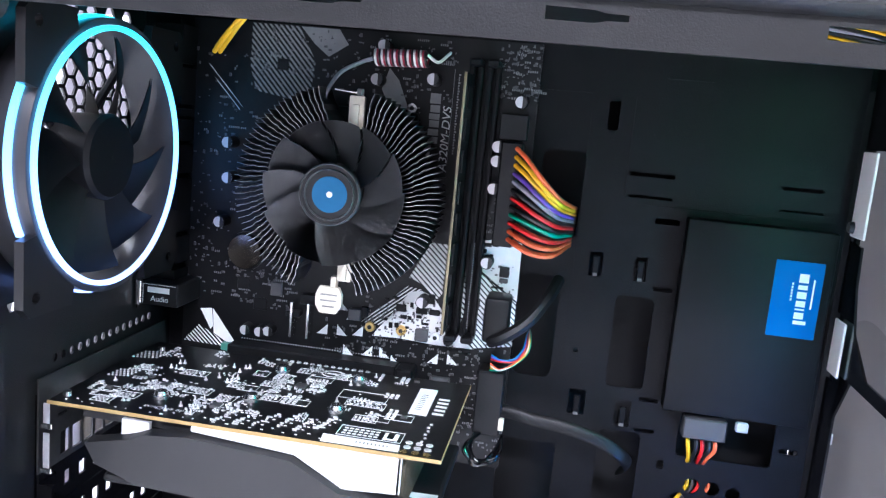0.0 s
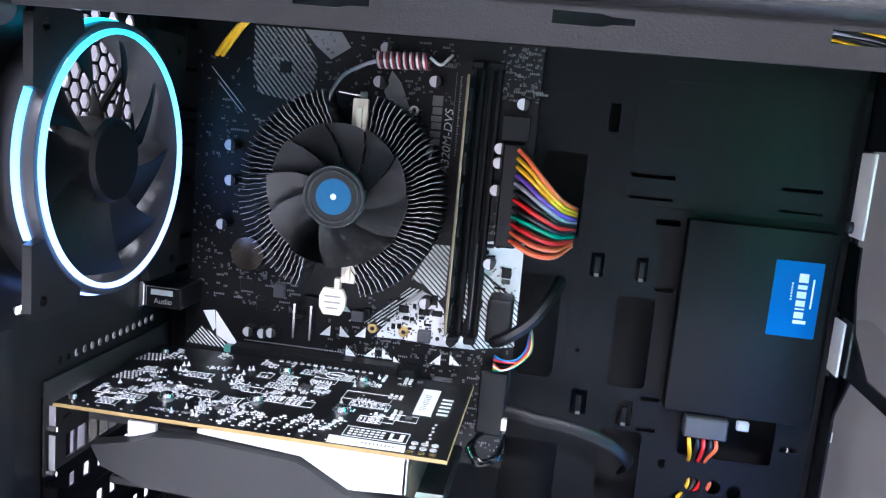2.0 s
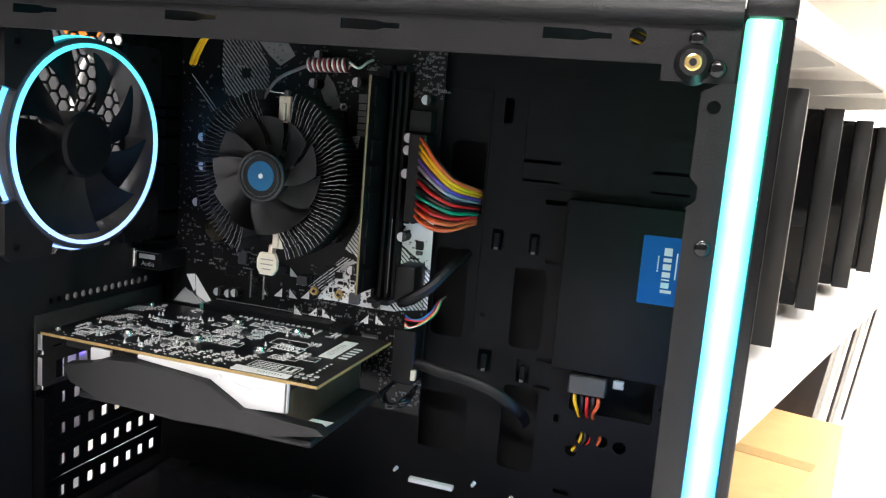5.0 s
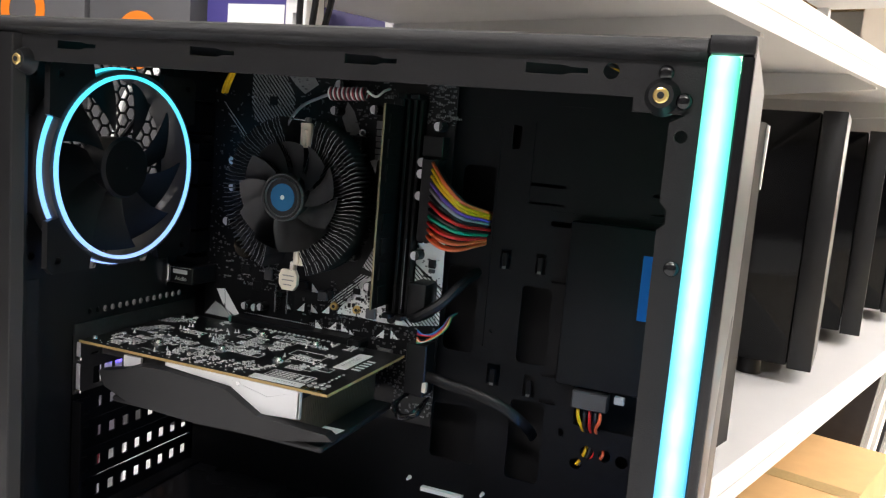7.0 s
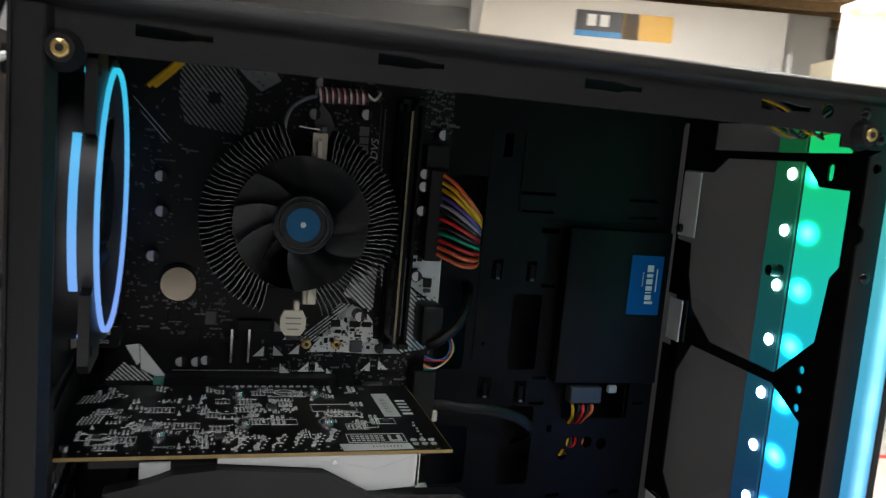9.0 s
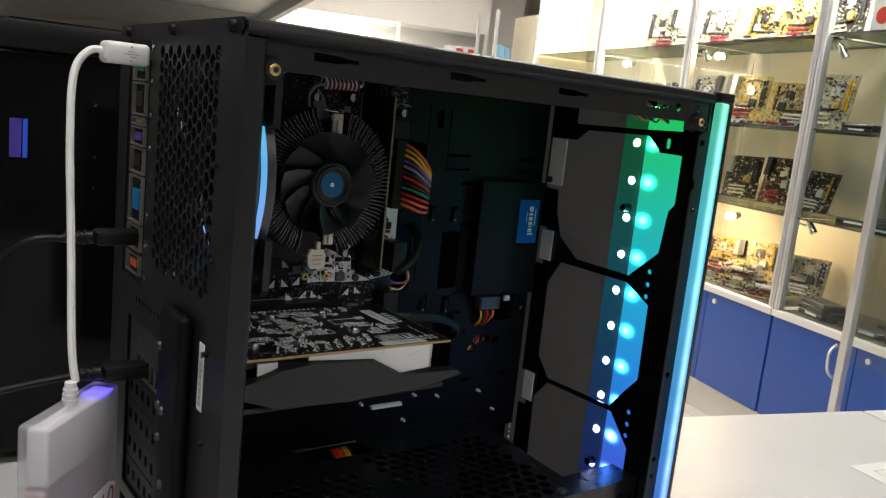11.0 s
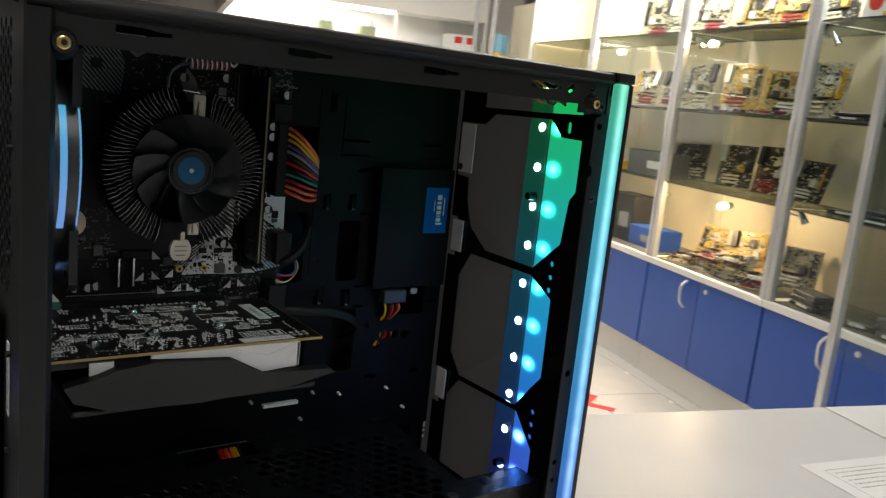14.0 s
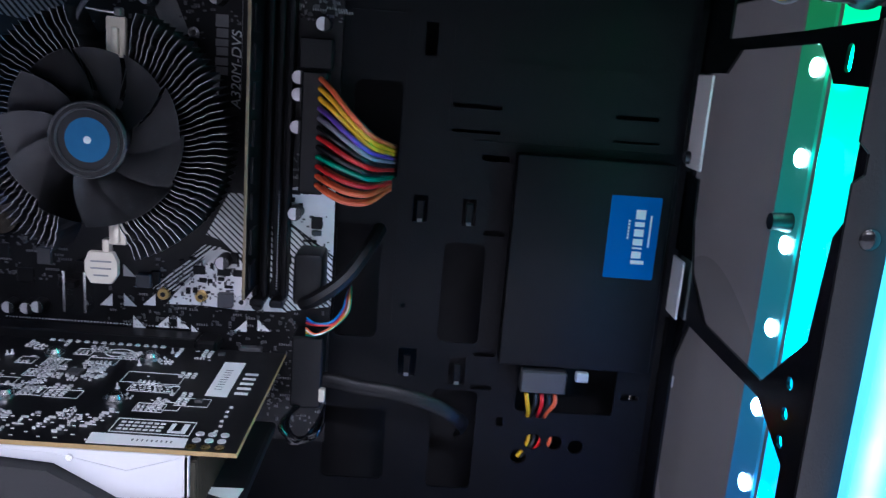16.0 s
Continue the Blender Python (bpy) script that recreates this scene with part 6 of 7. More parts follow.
for b0, b1 in ((0.09, 0.0935), (0.50, 0.5035), (0.94, 0.9435)):
    sheet_bar(0.07, 0.95, b0, b1)
for a in (0.07, 0.948):
    sheet_bar(a, a + 0.0022, 0.09, 0.94)
prng = random.Random(4)
for r in range(18):
    a, end = 0.10, (0.55 if r < 5 else prng.uniform(0.6, 0.9))
    if r in (5, 6):
        a, end = 0.34, 0.62
    while a < end:
        w = prng.uniform(0.008, 0.03)
        sheet_bar(a, min(a + w, 0.92), 0.13 + 0.045 * r, 0.137 + 0.045 * r + (0.012 if r in (5, 6) else 0))
        a += w + 0.007
part("printed_text", bm, "grey_plastic", sheet, "", False)

FRAME[0] = HERE
ext = thing("drive_enclosure", "frosted white and pink drive enclosure with handwritten label behind the case", "external drive", (-0.05, 0.10, 0.0))
EM = pose(-0.0532, 0.1004, 0.0, 0, 0, 47.8)


def epart(name, bm, material, parent=None, label=""):
    return part(name, bm, material, parent or ext, label, True, EM)


bm = bmesh.new()
box(bm, -0.0386, 0.0386, -0.0088, 0.0088, 0.0, 0.2030, 0.0028, 3)
epart("shell", bm, "shell", None, "frosted see-through shell")
bm = bmesh.new()
box(bm, -0.0335, 0.0362, -0.0066, 0.0066, 0.1660, 0.1990, 0.0020, 2)
epart("upper_core", bm, "frost", None, "white upper block inside the shell")
bm = bmesh.new()
box(bm, -0.0335, 0.0362, -0.0062, 0.0062, 0.003, 0.1658, 0.0020, 2)
epart("lower_core", bm, "violet_core", None, "lilac lower block inside the shell")
bm = bmesh.new()
box(bm, -0.0350, -0.0338, -0.0055, 0.0060, 0.003, 0.1640, 0.0002, 1)
epart("side_insert", bm, "pink", None, "pale pink side insert")
bm = bmesh.new()
box(bm, 0.0200, 0.0355, -0.0060, 0.0060, 0.1993, 0.2003)
epart("status_light", bm, "status_light", None, "violet light glowing through the shell")
bm = bmesh.new()
plate(bm, [(-0.0280, 0.078), (0.0350, 0.074), (0.0358, 0.1395), (0.0290, 0.1425), (0.0050, 0.1400), (-0.0250, 0.1330)], [], 0.0006, on_y(-0.0092))
epart("label_strip", bm, "paper", None, "white hand-lettered label")
wm = words("handwriting", "Win 10", 0.0215, (0, 0, 0), (1, 0, 0), (0, 1, 0), "w_maroon", ext, "", 0.86, 0.25)
wm.matrix_basis = EM @ pose(0.0055, -0.00945, 0.1270, 90, 0, 0) @ pose(0, 0, 0, 0, 0, 8)
bm = bmesh.new()
rod(bm, (-0.002, 0, 0.2028), (-0.002, 0, 0.2160), 0.0040, 0.0032, 16)
epart("cable_boot", bm, "white")
for k in range(3):
    bm = bmesh.new()
    rod(bm, (-0.002, 0, 0.2050 + 0.0030 * k), (-0.002, 0, 0.2064 + 0.0030 * k), 0.0046 - 0.0003 * k, seg=16)
    epart("boot_ring", bm, "white")
cable = thing("white_usb_cable", "white cable plugged into a rear port and hanging down", "cable", (-0.03, 0.16, 0.4))
bm = bmesh.new()
box(bm, -0.0320, -0.0055, 0.1400, 0.1560, 0.3965, 0.4095, 0.0030, 3)
part("plug", bm, "white", cable)
bm = bmesh.new()
for x, z in ((-0.0170, 0.4071), (-0.0170, 0.3989)):
    rod(bm, (x, 0.1402, z), (x, 0.1397, z), 0.0006, 0.0006, 10)
box(bm, -0.0215, -0.0125, 0.1397, 0.1402, 0.4026, 0.4030)
box(bm, -0.0190, -0.0150, 0.1397, 0.1402, 0.4042, 0.4046)
box(bm, -0.0175, -0.0140, 0.1397, 0.1402, 0.4010, 0.4014)
part("moulded_mark", bm, "tag_grey", cable, "", False)
bm = bmesh.new()
box(bm, -0.0085, -0.0040, 0.1420, 0.1540, 0.4010, 0.4060)
part("plug_shell", bm, "chrome", cable, "", False)
tube("cord", [(-0.0290, 0.1480, 0.4035), (-0.0390, 0.1480, 0.4022), (-0.0480, 0.1430, 0.3880), (-0.0510, 0.1340, 0.3500), (-0.0520, 0.1190, 0.2900), (-0.0530, 0.1060, 0.2350), (-0.0515, 0.1010, 0.2150)], 0.0023, "white", cable)
for nm, y, z in (("display_cable", 0.120, 0.212), ("keyboard_cable", 0.150, 0.290)):
    c = thing(nm, "black cable plugged into the back of the computer", "cable", (-0.03, y, z))
    bm = bmesh.new()
    box(bm, -0.0330, -0.0065, y - 0.008, y + 0.008, z - 0.0045, z + 0.0050, 0.003, 2)
    rod(bm, (-0.033, y, z), (-0.050, y + 0.003, z - 0.001), 0.0042, 0.0028, 12)
    part("plug", bm, "plastic", c)
    for k in range(4):
        bm = bmesh.new()
        rod(bm, (-0.0370 - 0.0033 * k, y + 0.0008 * k, z), (-0.0386 - 0.0033 * k, y + 0.0008 * k, z), 0.0046 - 0.0003 * k, seg=12)
        part("strain_ring", bm, "plastic", c)
    if z > 0.25:
        pts = [(-0.0490, y + 0.003, z - 0.001), (-0.0720, y + 0.008, z - 0.006), (-0.1050, y + 0.024, z - 0.045), (-0.1300, y + 0.040, z - 0.120), (-0.1500, y + 0.060, 0.004)]
    else:
        pts = [(-0.0490, y + 0.003, z - 0.001), (-0.0900, y + 0.012, z - 0.010), (-0.1400, y + 0.030, z - 0.030), (-0.1900, y + 0.050, z - 0.090), (-0.2300, y + 0.080, 0.004)]
    tube("cord", pts, 0.0021, "plastic", c)

# second tower and cartons behind
tower = thing("black_tower_computer", "glossy black tower computer standing on the counter", "computer case", (0.05, 0.50, 0.0))
TM = pose(0.06, 0.46, 0.0, 0, 0, -8)
bm = bmesh.new()
box(bm, -0.17, 0.19, 0.0, 0.19, 0.012, 0.405, 0.004, 2)
part("body", bm, "pc_gloss", tower, "", True, TM)
bm = bmesh.new()
box(bm, -0.175, 0.195, -0.004, 0.195, 0.405, 0.432, 0.004, 2)
part("top", bm, "plastic", tower, "", True, TM)
for fx_ in (-0.14, 0.14):
    bm = bmesh.new()
    box(bm, fx_, fx_ + 0.03, 0.01, 0.18, 0.0, 0.012)
    part("foot", bm, "plastic", tower, "", False, TM)
bm = bmesh.new()
box(bm, -0.082, -0.078, -0.0022, -0.0002, 0.306, 0.342)
part("blue_indicator", bm, "indicator", tower, "small blue light behind the panel", False, TM)
bm = bmesh.new()
box(bm, -0.093, -0.083, -0.0022, -0.0002, 0.306, 0.342)
part("violet_window", bm, "indicator_dim", tower, "faint violet glow behind the panel", False, TM)
for hz_ in (0.28, 0.31, 0.36):
    bm = bmesh.new()
    rod(bm, (-0.02, 0.0, hz_), (-0.02, -0.002, hz_), 0.0015, 0.0015, 10)
    part("panel_screw", bm, "chrome", tower, "", True, TM)


def carton(name, x0, x1, y0, y1, z0, z1, material, label, marks=()):
    c = thing(name, label, "box", ((x0 + x1) / 2, (y0 + y1) / 2, z0), "cartons behind the computer")
    bm = bmesh.new()
    box(bm, x0, x1, y0, y1, z0, z1, 0.002, 2)
    part("carton_body", bm, material, c)
    for kind, a, b, s, mt in marks:
        bm = bmesh.new()
        if kind == "disc":
            plate(bm, ngon(a, b, s, 36), [ngon(a, b, s * 0.62, 30)], 0.001, on_y(y0 - 0.0012))
        else:
            plate(bm, [(a - s, b - s * 0.3), (a + s, b - s * 0.3), (a + s, b + s * 0.3), (a - s, b + s * 0.3)], [], 0.001, on_y(y0 - 0.0012))
        part("printed_mark", bm, mt, c, "", False)
    return c


carton("dark_carton", -1.00, -0.665, 0.70, 1.0, -0.19, 0.64, "slate", "dark grey carton with an orange round mark", (("disc", -0.80, 0.53, 0.05, "orange_mark"), ("bar", -0.80, 0.38, 0.06, "silk"), ("bar", -0.82, 0.10, 0.03, "paper"), ("bar", -0.80, 0.28, 0.02, "tape")))
carton("dark_carton", -0.655, -0.455, 0.70, 1.0, -0.19, 0.64, "slate", "dark grey carton with an orange round mark", (("disc", -0.555, 0.488, 0.045, "orange_mark"), ("bar", -0.55, 0.2, 0.05, "paper")))
carton("white_carton", -0.445, -0.20, 0.72, 0.95, 0.0, 0.475, "pale_carton", "plain pale grey carton under the navy one")
carton("navy_carton", -0.440, -0.25, 0.72, 0.95, 0.475, 0.62, "navy", "navy blue carton stacked behind the computer", (("bar", -0.35, 0.535, 0.05, "silk"),))
stand = thing("low_shelf", "low white shelf under the dark cartons", "shelf", (-0.80, 0.85, FLOOR))
bm = bmesh.new()
box(bm, -1.40, -0.452, 0.685, 1.05, -0.245, -0.1905, 0.002, 1)
part("board", bm, "table", stand)
bm = bmesh.new()
for k, w in enumerate((0.030, 0.012, 0.022, 0.016, 0.026)):
    box(bm, -0.90 + 0.036 * k, -0.90 + 0.036 * k + w, 0.6842, 0.6849, -0.228, -0.212)
part("board_print", bm, "grey_plastic", stand, "faint grey print", False)
for x in (-1.38, -0.765, -0.475):
    bm = bmesh.new()
    box(bm, x, x + 0.024, 0.655, 0.684, FLOOR, -0.072, 0.002, 1)
    part("post", bm, "white", stand)
bm = bmesh.new()
box(bm, -1.36, -0.50, 0.90, 1.04, FLOOR, -0.246)
part("dark_back", bm, "slate", stand, "", False)
FRAME[0] = ROOM
# white rack upright with slots, on the counter's far side
bm = bmesh.new()
sl = []
for k in range(-6, 15):
    sl += [rrect(-0.006, 0.004, 0.442 + 0.062 * k, 0.460 + 0.062 * k, 0.001, 2), rrect(-0.004, 0.001, 0.428 + 0.062 * k, 0.434 + 0.062 * k, 0.001, 2)]
plate(bm, [(-0.020, -0.032), (0.020, -0.032), (0.020, 1.4), (-0.020, 1.4)], sl, 0.030, lambda a, b, d: (-0.377 + a, 0.52 + d, b))
plate(bm, [(-0.020, -0.9), (0.020, -0.9), (0.020, -0.032), (-0.020, -0.032)], [], 0.03, lambda a, b, d: (-0.377 + a, 0.52 + d, b))
upright = thing("rack_upright", "white slotted steel rack upright", "shelf rack", (-0.377, 0.52, FLOOR))
part("slotted_face", bm, "white", upright, "", False)
# dark sheet added behind the slots in place of the hollow's shade
bm = bmesh.new()
box(bm, -0.395, -0.359, 0.5505, 0.553, -0.03, 1.4)
part("slot_shade_sheet", bm, "dark_board", upright, "added dark sheet standing in for shade behind the slots", False)
bm = bmesh.new()
box(bm, -2.2, -0.43, 1.10, 1.14, FLOOR, 1.6)
single("rack_back_panel", bm, "white", "white back panel of the shelf rack", "panel", smooth=False)
for k in range(3):
    tube("hanging_cable", [(-0.30 + 0.02 * k, 0.49, 0.9), (-0.31 + 0.03 * k, 0.47, 0.55), (-0.29 - 0.02 * k, 0.46, 0.30), (-0.33 + 0.02 * k, 0.47, 0.12), (-0.36, 0.48, 0.006 + 0.003 * k)], 0.004, "plastic", None, "black cable hanging down the rack")

# shelf rack with tower computers
rack = thing("shelf_rack", "white shelf rack with tower computers on its lower shelf", "shelf rack", (-0.15, 1.4, FLOOR))
for z0, z1, e in ((-0.03, 0.0, 0.16), (0.545, 0.575, 0.16), (-0.52, -0.50, 0.12)):
    bm = bmesh.new()
    box(bm, -0.42, e, 0.515, 3.0, z0, z1, 0.002, 1)
    box(bm, e - 0.012, e, 0.515, 3.0, z0 - 0.022, z0)
    part("shelf", bm, "table" if z0 < 0 else "shelf_under", rack)
for v in (0.75, 1.35, 1.95, 2.55):
    bm = bmesh.new()
    plate(bm, [(-0.42, 0.545), (0.145, 0.545), (0.145, 0.520), (-0.42, 0.470)], [], 0.012, lambda a, b, d, v=v: (a, v + d, b))
    part("shelf_bracket", bm, "shelf_under", rack, "", False)
for v in (1.75, 2.97):
    bm = bmesh.new()
    box(bm, -0.42, -0.38, v - 0.015, v + 0.015, FLOOR, 1.4)
    part("upright", bm, "white", rack, "", False)
bm = bmesh.new()
box(bm, -0.42, 0.15, 0.515, 3.0, 0.95, 0.975)
part("upper_shelf", bm, "table", rack, "", False)


def tower_pc(v, w, h, fu, label):
    t = thing("tower_computer", label, "computer case", (-0.1, v, 0.0), "tower computers on the shelf")
    m = pose(fu, v, 0, 0, 0, 11.5)
    bm = bmesh.new()
    box(bm, -0.42, -0.041, 0, w, 0.030, h, 0.004, 2)
    part("body", bm, "pc_gloss", t, "", True, m)
    bm = bmesh.new()
    box(bm, -0.040, 0, -0.003, w + 0.003, 0.026, h + 0.003, 0.002, 2)
    part("front_panel", bm, "tower_front", t, "satin black front panel", True, m)
    for a in (-0.40, -0.12):
        for b in (0.02, w - 0.05):
            bm = bmesh.new()
            rod(bm, (a + 0.015, b + 0.015, 0.0), (a + 0.015, b + 0.015, 0.030), 0.022, 0.020, 18)
            part("foot", bm, "plastic", t, "", True, m)
    return t


for v, w, h, fu in ((1.296, 0.20, 0.474, 0.123), (1.735, 0.20, 0.465, 0.108), (2.15, 0.2, 0.46, 0.11), (2.55, 0.2, 0.46, 0.11)):
    tower_pc(v, w, h, fu, "black tower computer with a glossy side, on the white shelf")
lean = thing("removed_side_panel", "black side panel with a pale edge leaning beside the shelf", "panel", (0.12, 0.8, 0.0))
bm = bmesh.new()
plate(bm, [(0.098, 0.0), (0.114, 0.432), (0.118, 0.432), (0.122, 0.0)], [], 0.20, lambda a, b, d: (a, 0.70 + d, b))
part("sheet", bm, "void", lean, "", False)
bm = bmesh.new()
plate(bm, [(0.1150, 0.345), (0.1165, 0.430), (0.1215, 0.428), (0.1200, 0.345)], [], 0.003, lambda a, b, d: (a, 0.9005 + d, b))
part("edge_foam", bm, "paper", lean, "", False)
bm = bmesh.new()
box(bm, -0.35, 0.19, 1.22, 1.86, -0.50, -0.252, 0.003, 2)
cb1 = thing("cardboard_box", "plain brown cardboard box on the rack's bottom shelf", "box", (-0.08, 1.5, -0.5))
part("box_body", bm, "carton", cb1)
bm = bmesh.new()
box(bm, -0.35, 0.19, 1.50, 1.55, -0.2518, -0.2512)
part("packing_tape", bm, "pcb_edge", cb1, "", False)
for k in range(7):
    bm = bmesh.new()
    v = 1.95 + 0.13 * k
    plate(bm, [(-0.30, -0.50), (0.08, -0.50), (0.12, -0.10), (-0.26, -0.10)], [], 0.05, lambda a, b, d, v=v: (a, v + d + 0.15 * (b + 0.5), b))
    single("leaning_panel", bm, ("dark_board", "cab_white", "profile")[k % 3], "flat case panel leaning on the rack's bottom shelf", "panel", "leaning panels", smooth=False)

# ---- glass showcases along the aisle ----
SU, SD = 2.46, 0.42


def showcase(v0, v1, base, label, back):
    s = thing("glass_showcase", label, "showcase", (SU + SD / 2, (v0 + v1) / 2, FLOOR), "showcases along the aisle")
    vm = (v0 + v1) / 2
    bm = bmesh.new()
    box(bm, SU + 0.03, SU + SD, v0, v1, FLOOR, FLOOR + 0.145)
    part("plinth", bm, "cab_white", s, "", False)
    bm = bmesh.new()
    box(bm, SU + 0.02, SU + SD, v0, v1, FLOOR + 0.145, -0.315)
    part("base_cabinet", bm, "cab_white", s, "", False)
    for a, b in ((v0 + 0.004, vm - 0.002), (vm + 0.002, v1 - 0.004)):
        bm = bmesh.new()
        box(bm, SU, SU + 0.018, a, b, FLOOR + 0.148, -0.318, 0.0015, 1)
        d = part("cabinet_door", bm, base, s, "", False)
        if base == "cab_blue":
            hv_ = b - 0.06 if a < vm - 0.1 else a + 0.06
            if a > vm - 0.01:
                tube("door_handle", [(SU, hv_ + 0.03, -0.335), (SU - 0.028, hv_ + 0.03, -0.36), (SU - 0.034, hv_ + 0.028, -0.40), (SU - 0.028, hv_ + 0.025, -0.44), (SU, hv_ + 0.025, -0.465)], 0.007, "profile", d)
            else:
                bm = bmesh.new()
                rod(bm, (SU + 0.002, hv_, -0.352), (SU - 0.008, hv_, -0.352), 0.012, 0.011, 16)
                part("door_lock", bm, "profile", d)
    bm = bmesh.new()
    box(bm, SU - 0.012, SU + SD, v0, v1, -0.315, -0.285, 0.002, 1)
    part("ledge", bm, "cab_white", s)
    bm = bmesh.new()
    box(bm, SU + 0.02, SU + SD - 0.016, v0 + 0.031, v1 - 0.031, -0.2848, -0.2815)
    part("inner_floor", bm, "dark_floor", s, "", False)
    bm = bmesh.new()
    box(bm, SU + SD - 0.015, SU + SD, v0, v1, -0.285, 1.40)
    part("back_panel", bm, back, s, "", False)
    if base == "cab_grey":
        bm = bmesh.new()
        box(bm, SU + 0.02, SU + SD - 0.016, v1 - 0.018, v1 - 0.002, -0.2815, 1.40)
        part("end_panel", bm, back, s, "", False)
    for v in (v0, v1 - 0.03):
        bm = bmesh.new()
        box(bm, SU - 0.005, SU + 0.028, v, v + 0.030, -0.285, 1.40, 0.003, 1)
        box(bm, SU - 0.008, SU - 0.004, v + 0.010, v + 0.020, -0.285, 1.40)
        part("profile_post", bm, "profile", s)
    for z in (0.110, 0.478, 0.855):
        bm = bmesh.new()
        box(bm, SU + 0.01, SU + SD - 0.016, v0 + 0.031, v1 - 0.031, z - 0.006, z)
        part("glass_shelf", bm, "shelf_glass", s, "", False)
        bm = bmesh.new()
        box(bm, SU + 0.0096, SU + 0.0100, v0 + 0.031, v1 - 0.031, z - 0.006, z)
        part("shelf_edge", bm, "dark_board", s, "", False)
    for x0, a, b in ((SU + 0.002, v0 + 0.031, vm + 0.01), (SU + 0.010, vm - 0.01, v1 - 0.031)):
        if base == "cab_blue":
            bm = bmesh.new()
            box(bm, x0, x0 + 0.005, a, b, -0.284, 1.38)
            part("sliding_pane", bm, "glass", s, "", False).visible_shadow = False
    bm = bmesh.new()
    box(bm, SU - 0.01, SU + SD, v0, v1, 1.40, 1.44)
    part("top_board", bm, "cab_white", s, "", False)
    bm = bmesh.new()
    box(bm, SU + 0.08, SU + 0.11, v0 + 0.1, v1 - 0.1, 1.385, 1.399)
    part("tube_light", bm, "case_light", s, "", False)
    return s


showcase(4.065, 4.97, "cab_grey", "display case with a grey base and shelves of small parts", "cab_cream")
showcase(3.160, 4.060, "cab_blue", "glass display case with blue base doors", "cab_cream")
showcase(2.285, 3.155, "cab_blue", "glass display case with blue base doors, warmly lit inside", "cab_cream")
showcase(1.380, 2.280, "cab_blue", "glass display case with blue base doors and grey devices", "case_back")
showcase(0.480, 1.375, "cab_blue", "glass display case with blue base doors and grey devices", "case_back")

rng = random.Random(21)


def circuit(u, v, z, w, h, mt, lean, label, flat_down=False):
    """A second-hand board standing or lying on a shelf, its card slots in a stack near the lower edge."""
    t = thing("display_board", label, "circuit board", (u, v, z), "boards on show")
    m = pose(u, v, z + 0.002, 0, 0, rng.uniform(4, 34)) @ pose(0, 0, 0, 0, 90 if flat_down else lean, 0)
    if flat_down:
        m = pose(0, 0, 0.004) @ m
    m = m @ pose(0, 0, 0, rng.uniform(-4, 4), 0, 0)
    if not flat_down:
        m = pose(0, 0, w * 0.036) @ m
    bm = bmesh.new()
    box(bm, 0, 0.003, -w / 2, w / 2, 0, h)
    part("board", bm, mt, t, "", False, m)

    def bit(name, a0, a1, b0, b1, d, mat_):
        bm = bmesh.new()
        box(bm, -d, 0, a0, a1, b0, b1, min(0.001, d * 0.2), 1)
        part(name, bm, mat_, t, "", False, m)

    s = 1 if rng.random() < 0.5 else -1
    pale = rng.choice(("cab_cream", "white", "cab_cream", "w_maroon"))
    for k in range(4 if h > 0.18 else 2):
        c = h * (0.08 + 0.085 * k)
        bit("slot", -w * 0.34 * s - w * 0.02, -w * 0.34 * s + w * rng.uniform(0.40, 0.5) * s, c, c + 0.0085, 0.011, pale if k < 3 else "dark_board")
    bit("socket", s * w * 0.04 - 0.021, s * w * 0.04 + 0.021, h * 0.60, h * 0.60 + 0.044, 0.006, rng.choice(("cab_cream", "profile", "dark_board")))
    for k in range(2):
        c = s * (w * 0.40 - 0.013 * k)
        bit("memory_slot", c - 0.004, c + 0.004, h * 0.34, h * 0.90, 0.010, rng.choice(("dark_board", "w_yellow", "dark_board")))
    c = s * w * 0.16
    bit("heat_sink", c - 0.016, c + 0.016, h * 0.36, h * 0.36 + 0.034, 0.020, rng.choice(("profile", "gold_board", "dark_board")))
    bit("port_block", -s * w * 0.38 - 0.014, -s * w * 0.38 + 0.014, h * 0.58, h * 0.97, 0.028, rng.choice(("profile", "profile", "dark_board")))
    bit("chip", c - 0.052, c - 0.034, h * 0.42, h * 0.50, 0.004, "dark_board")
    bm = bmesh.new()
    for k in range(24):
        a, b = rng.uniform(-w * 0.45, w * 0.45), rng.uniform(h * 0.45, h * 0.96)
        rod(bm, (-0.014, a, b), (0, a, b), 0.004, 0.004, 8)
    tagged(part("capacitors", bm, rng.choice(("profile", "brown_board", "dark_board")), t, "", False, m), kind="stuff")
    for nm, mt2, n in (("soldered_parts", "dark_board", 60), ("pale_parts", rng.choice(("profile", "cab_cream")), 46), ("amber_parts", "w_yellow" if mt == "gold_board" else "brown_board", 22)):
        verts, faces = [], []
        for k in range(n):
            a, b = rng.uniform(-w * 0.47, w * 0.44), rng.uniform(h * 0.03, h * 0.94)
            da, db, d = rng.uniform(0.002, 0.010), rng.uniform(0.002, 0.010), rng.uniform(0.002, 0.012)
            o = len(verts)
            verts += [(x, y, z_) for x in (-d, 0.0) for y in (a, a + da) for z_ in (b, b + db)]
            faces += [tuple(o + i for i in q) for q in ((0, 1, 3, 2), (4, 6, 7, 5), (0, 4, 5, 1), (2, 3, 7, 6), (0, 2, 6, 4), (1, 5, 7, 3))]
        me = bpy.data.meshes.new(nm)
        me.from_pydata(verts, [], faces)
        me.materials.append(M[mt2])
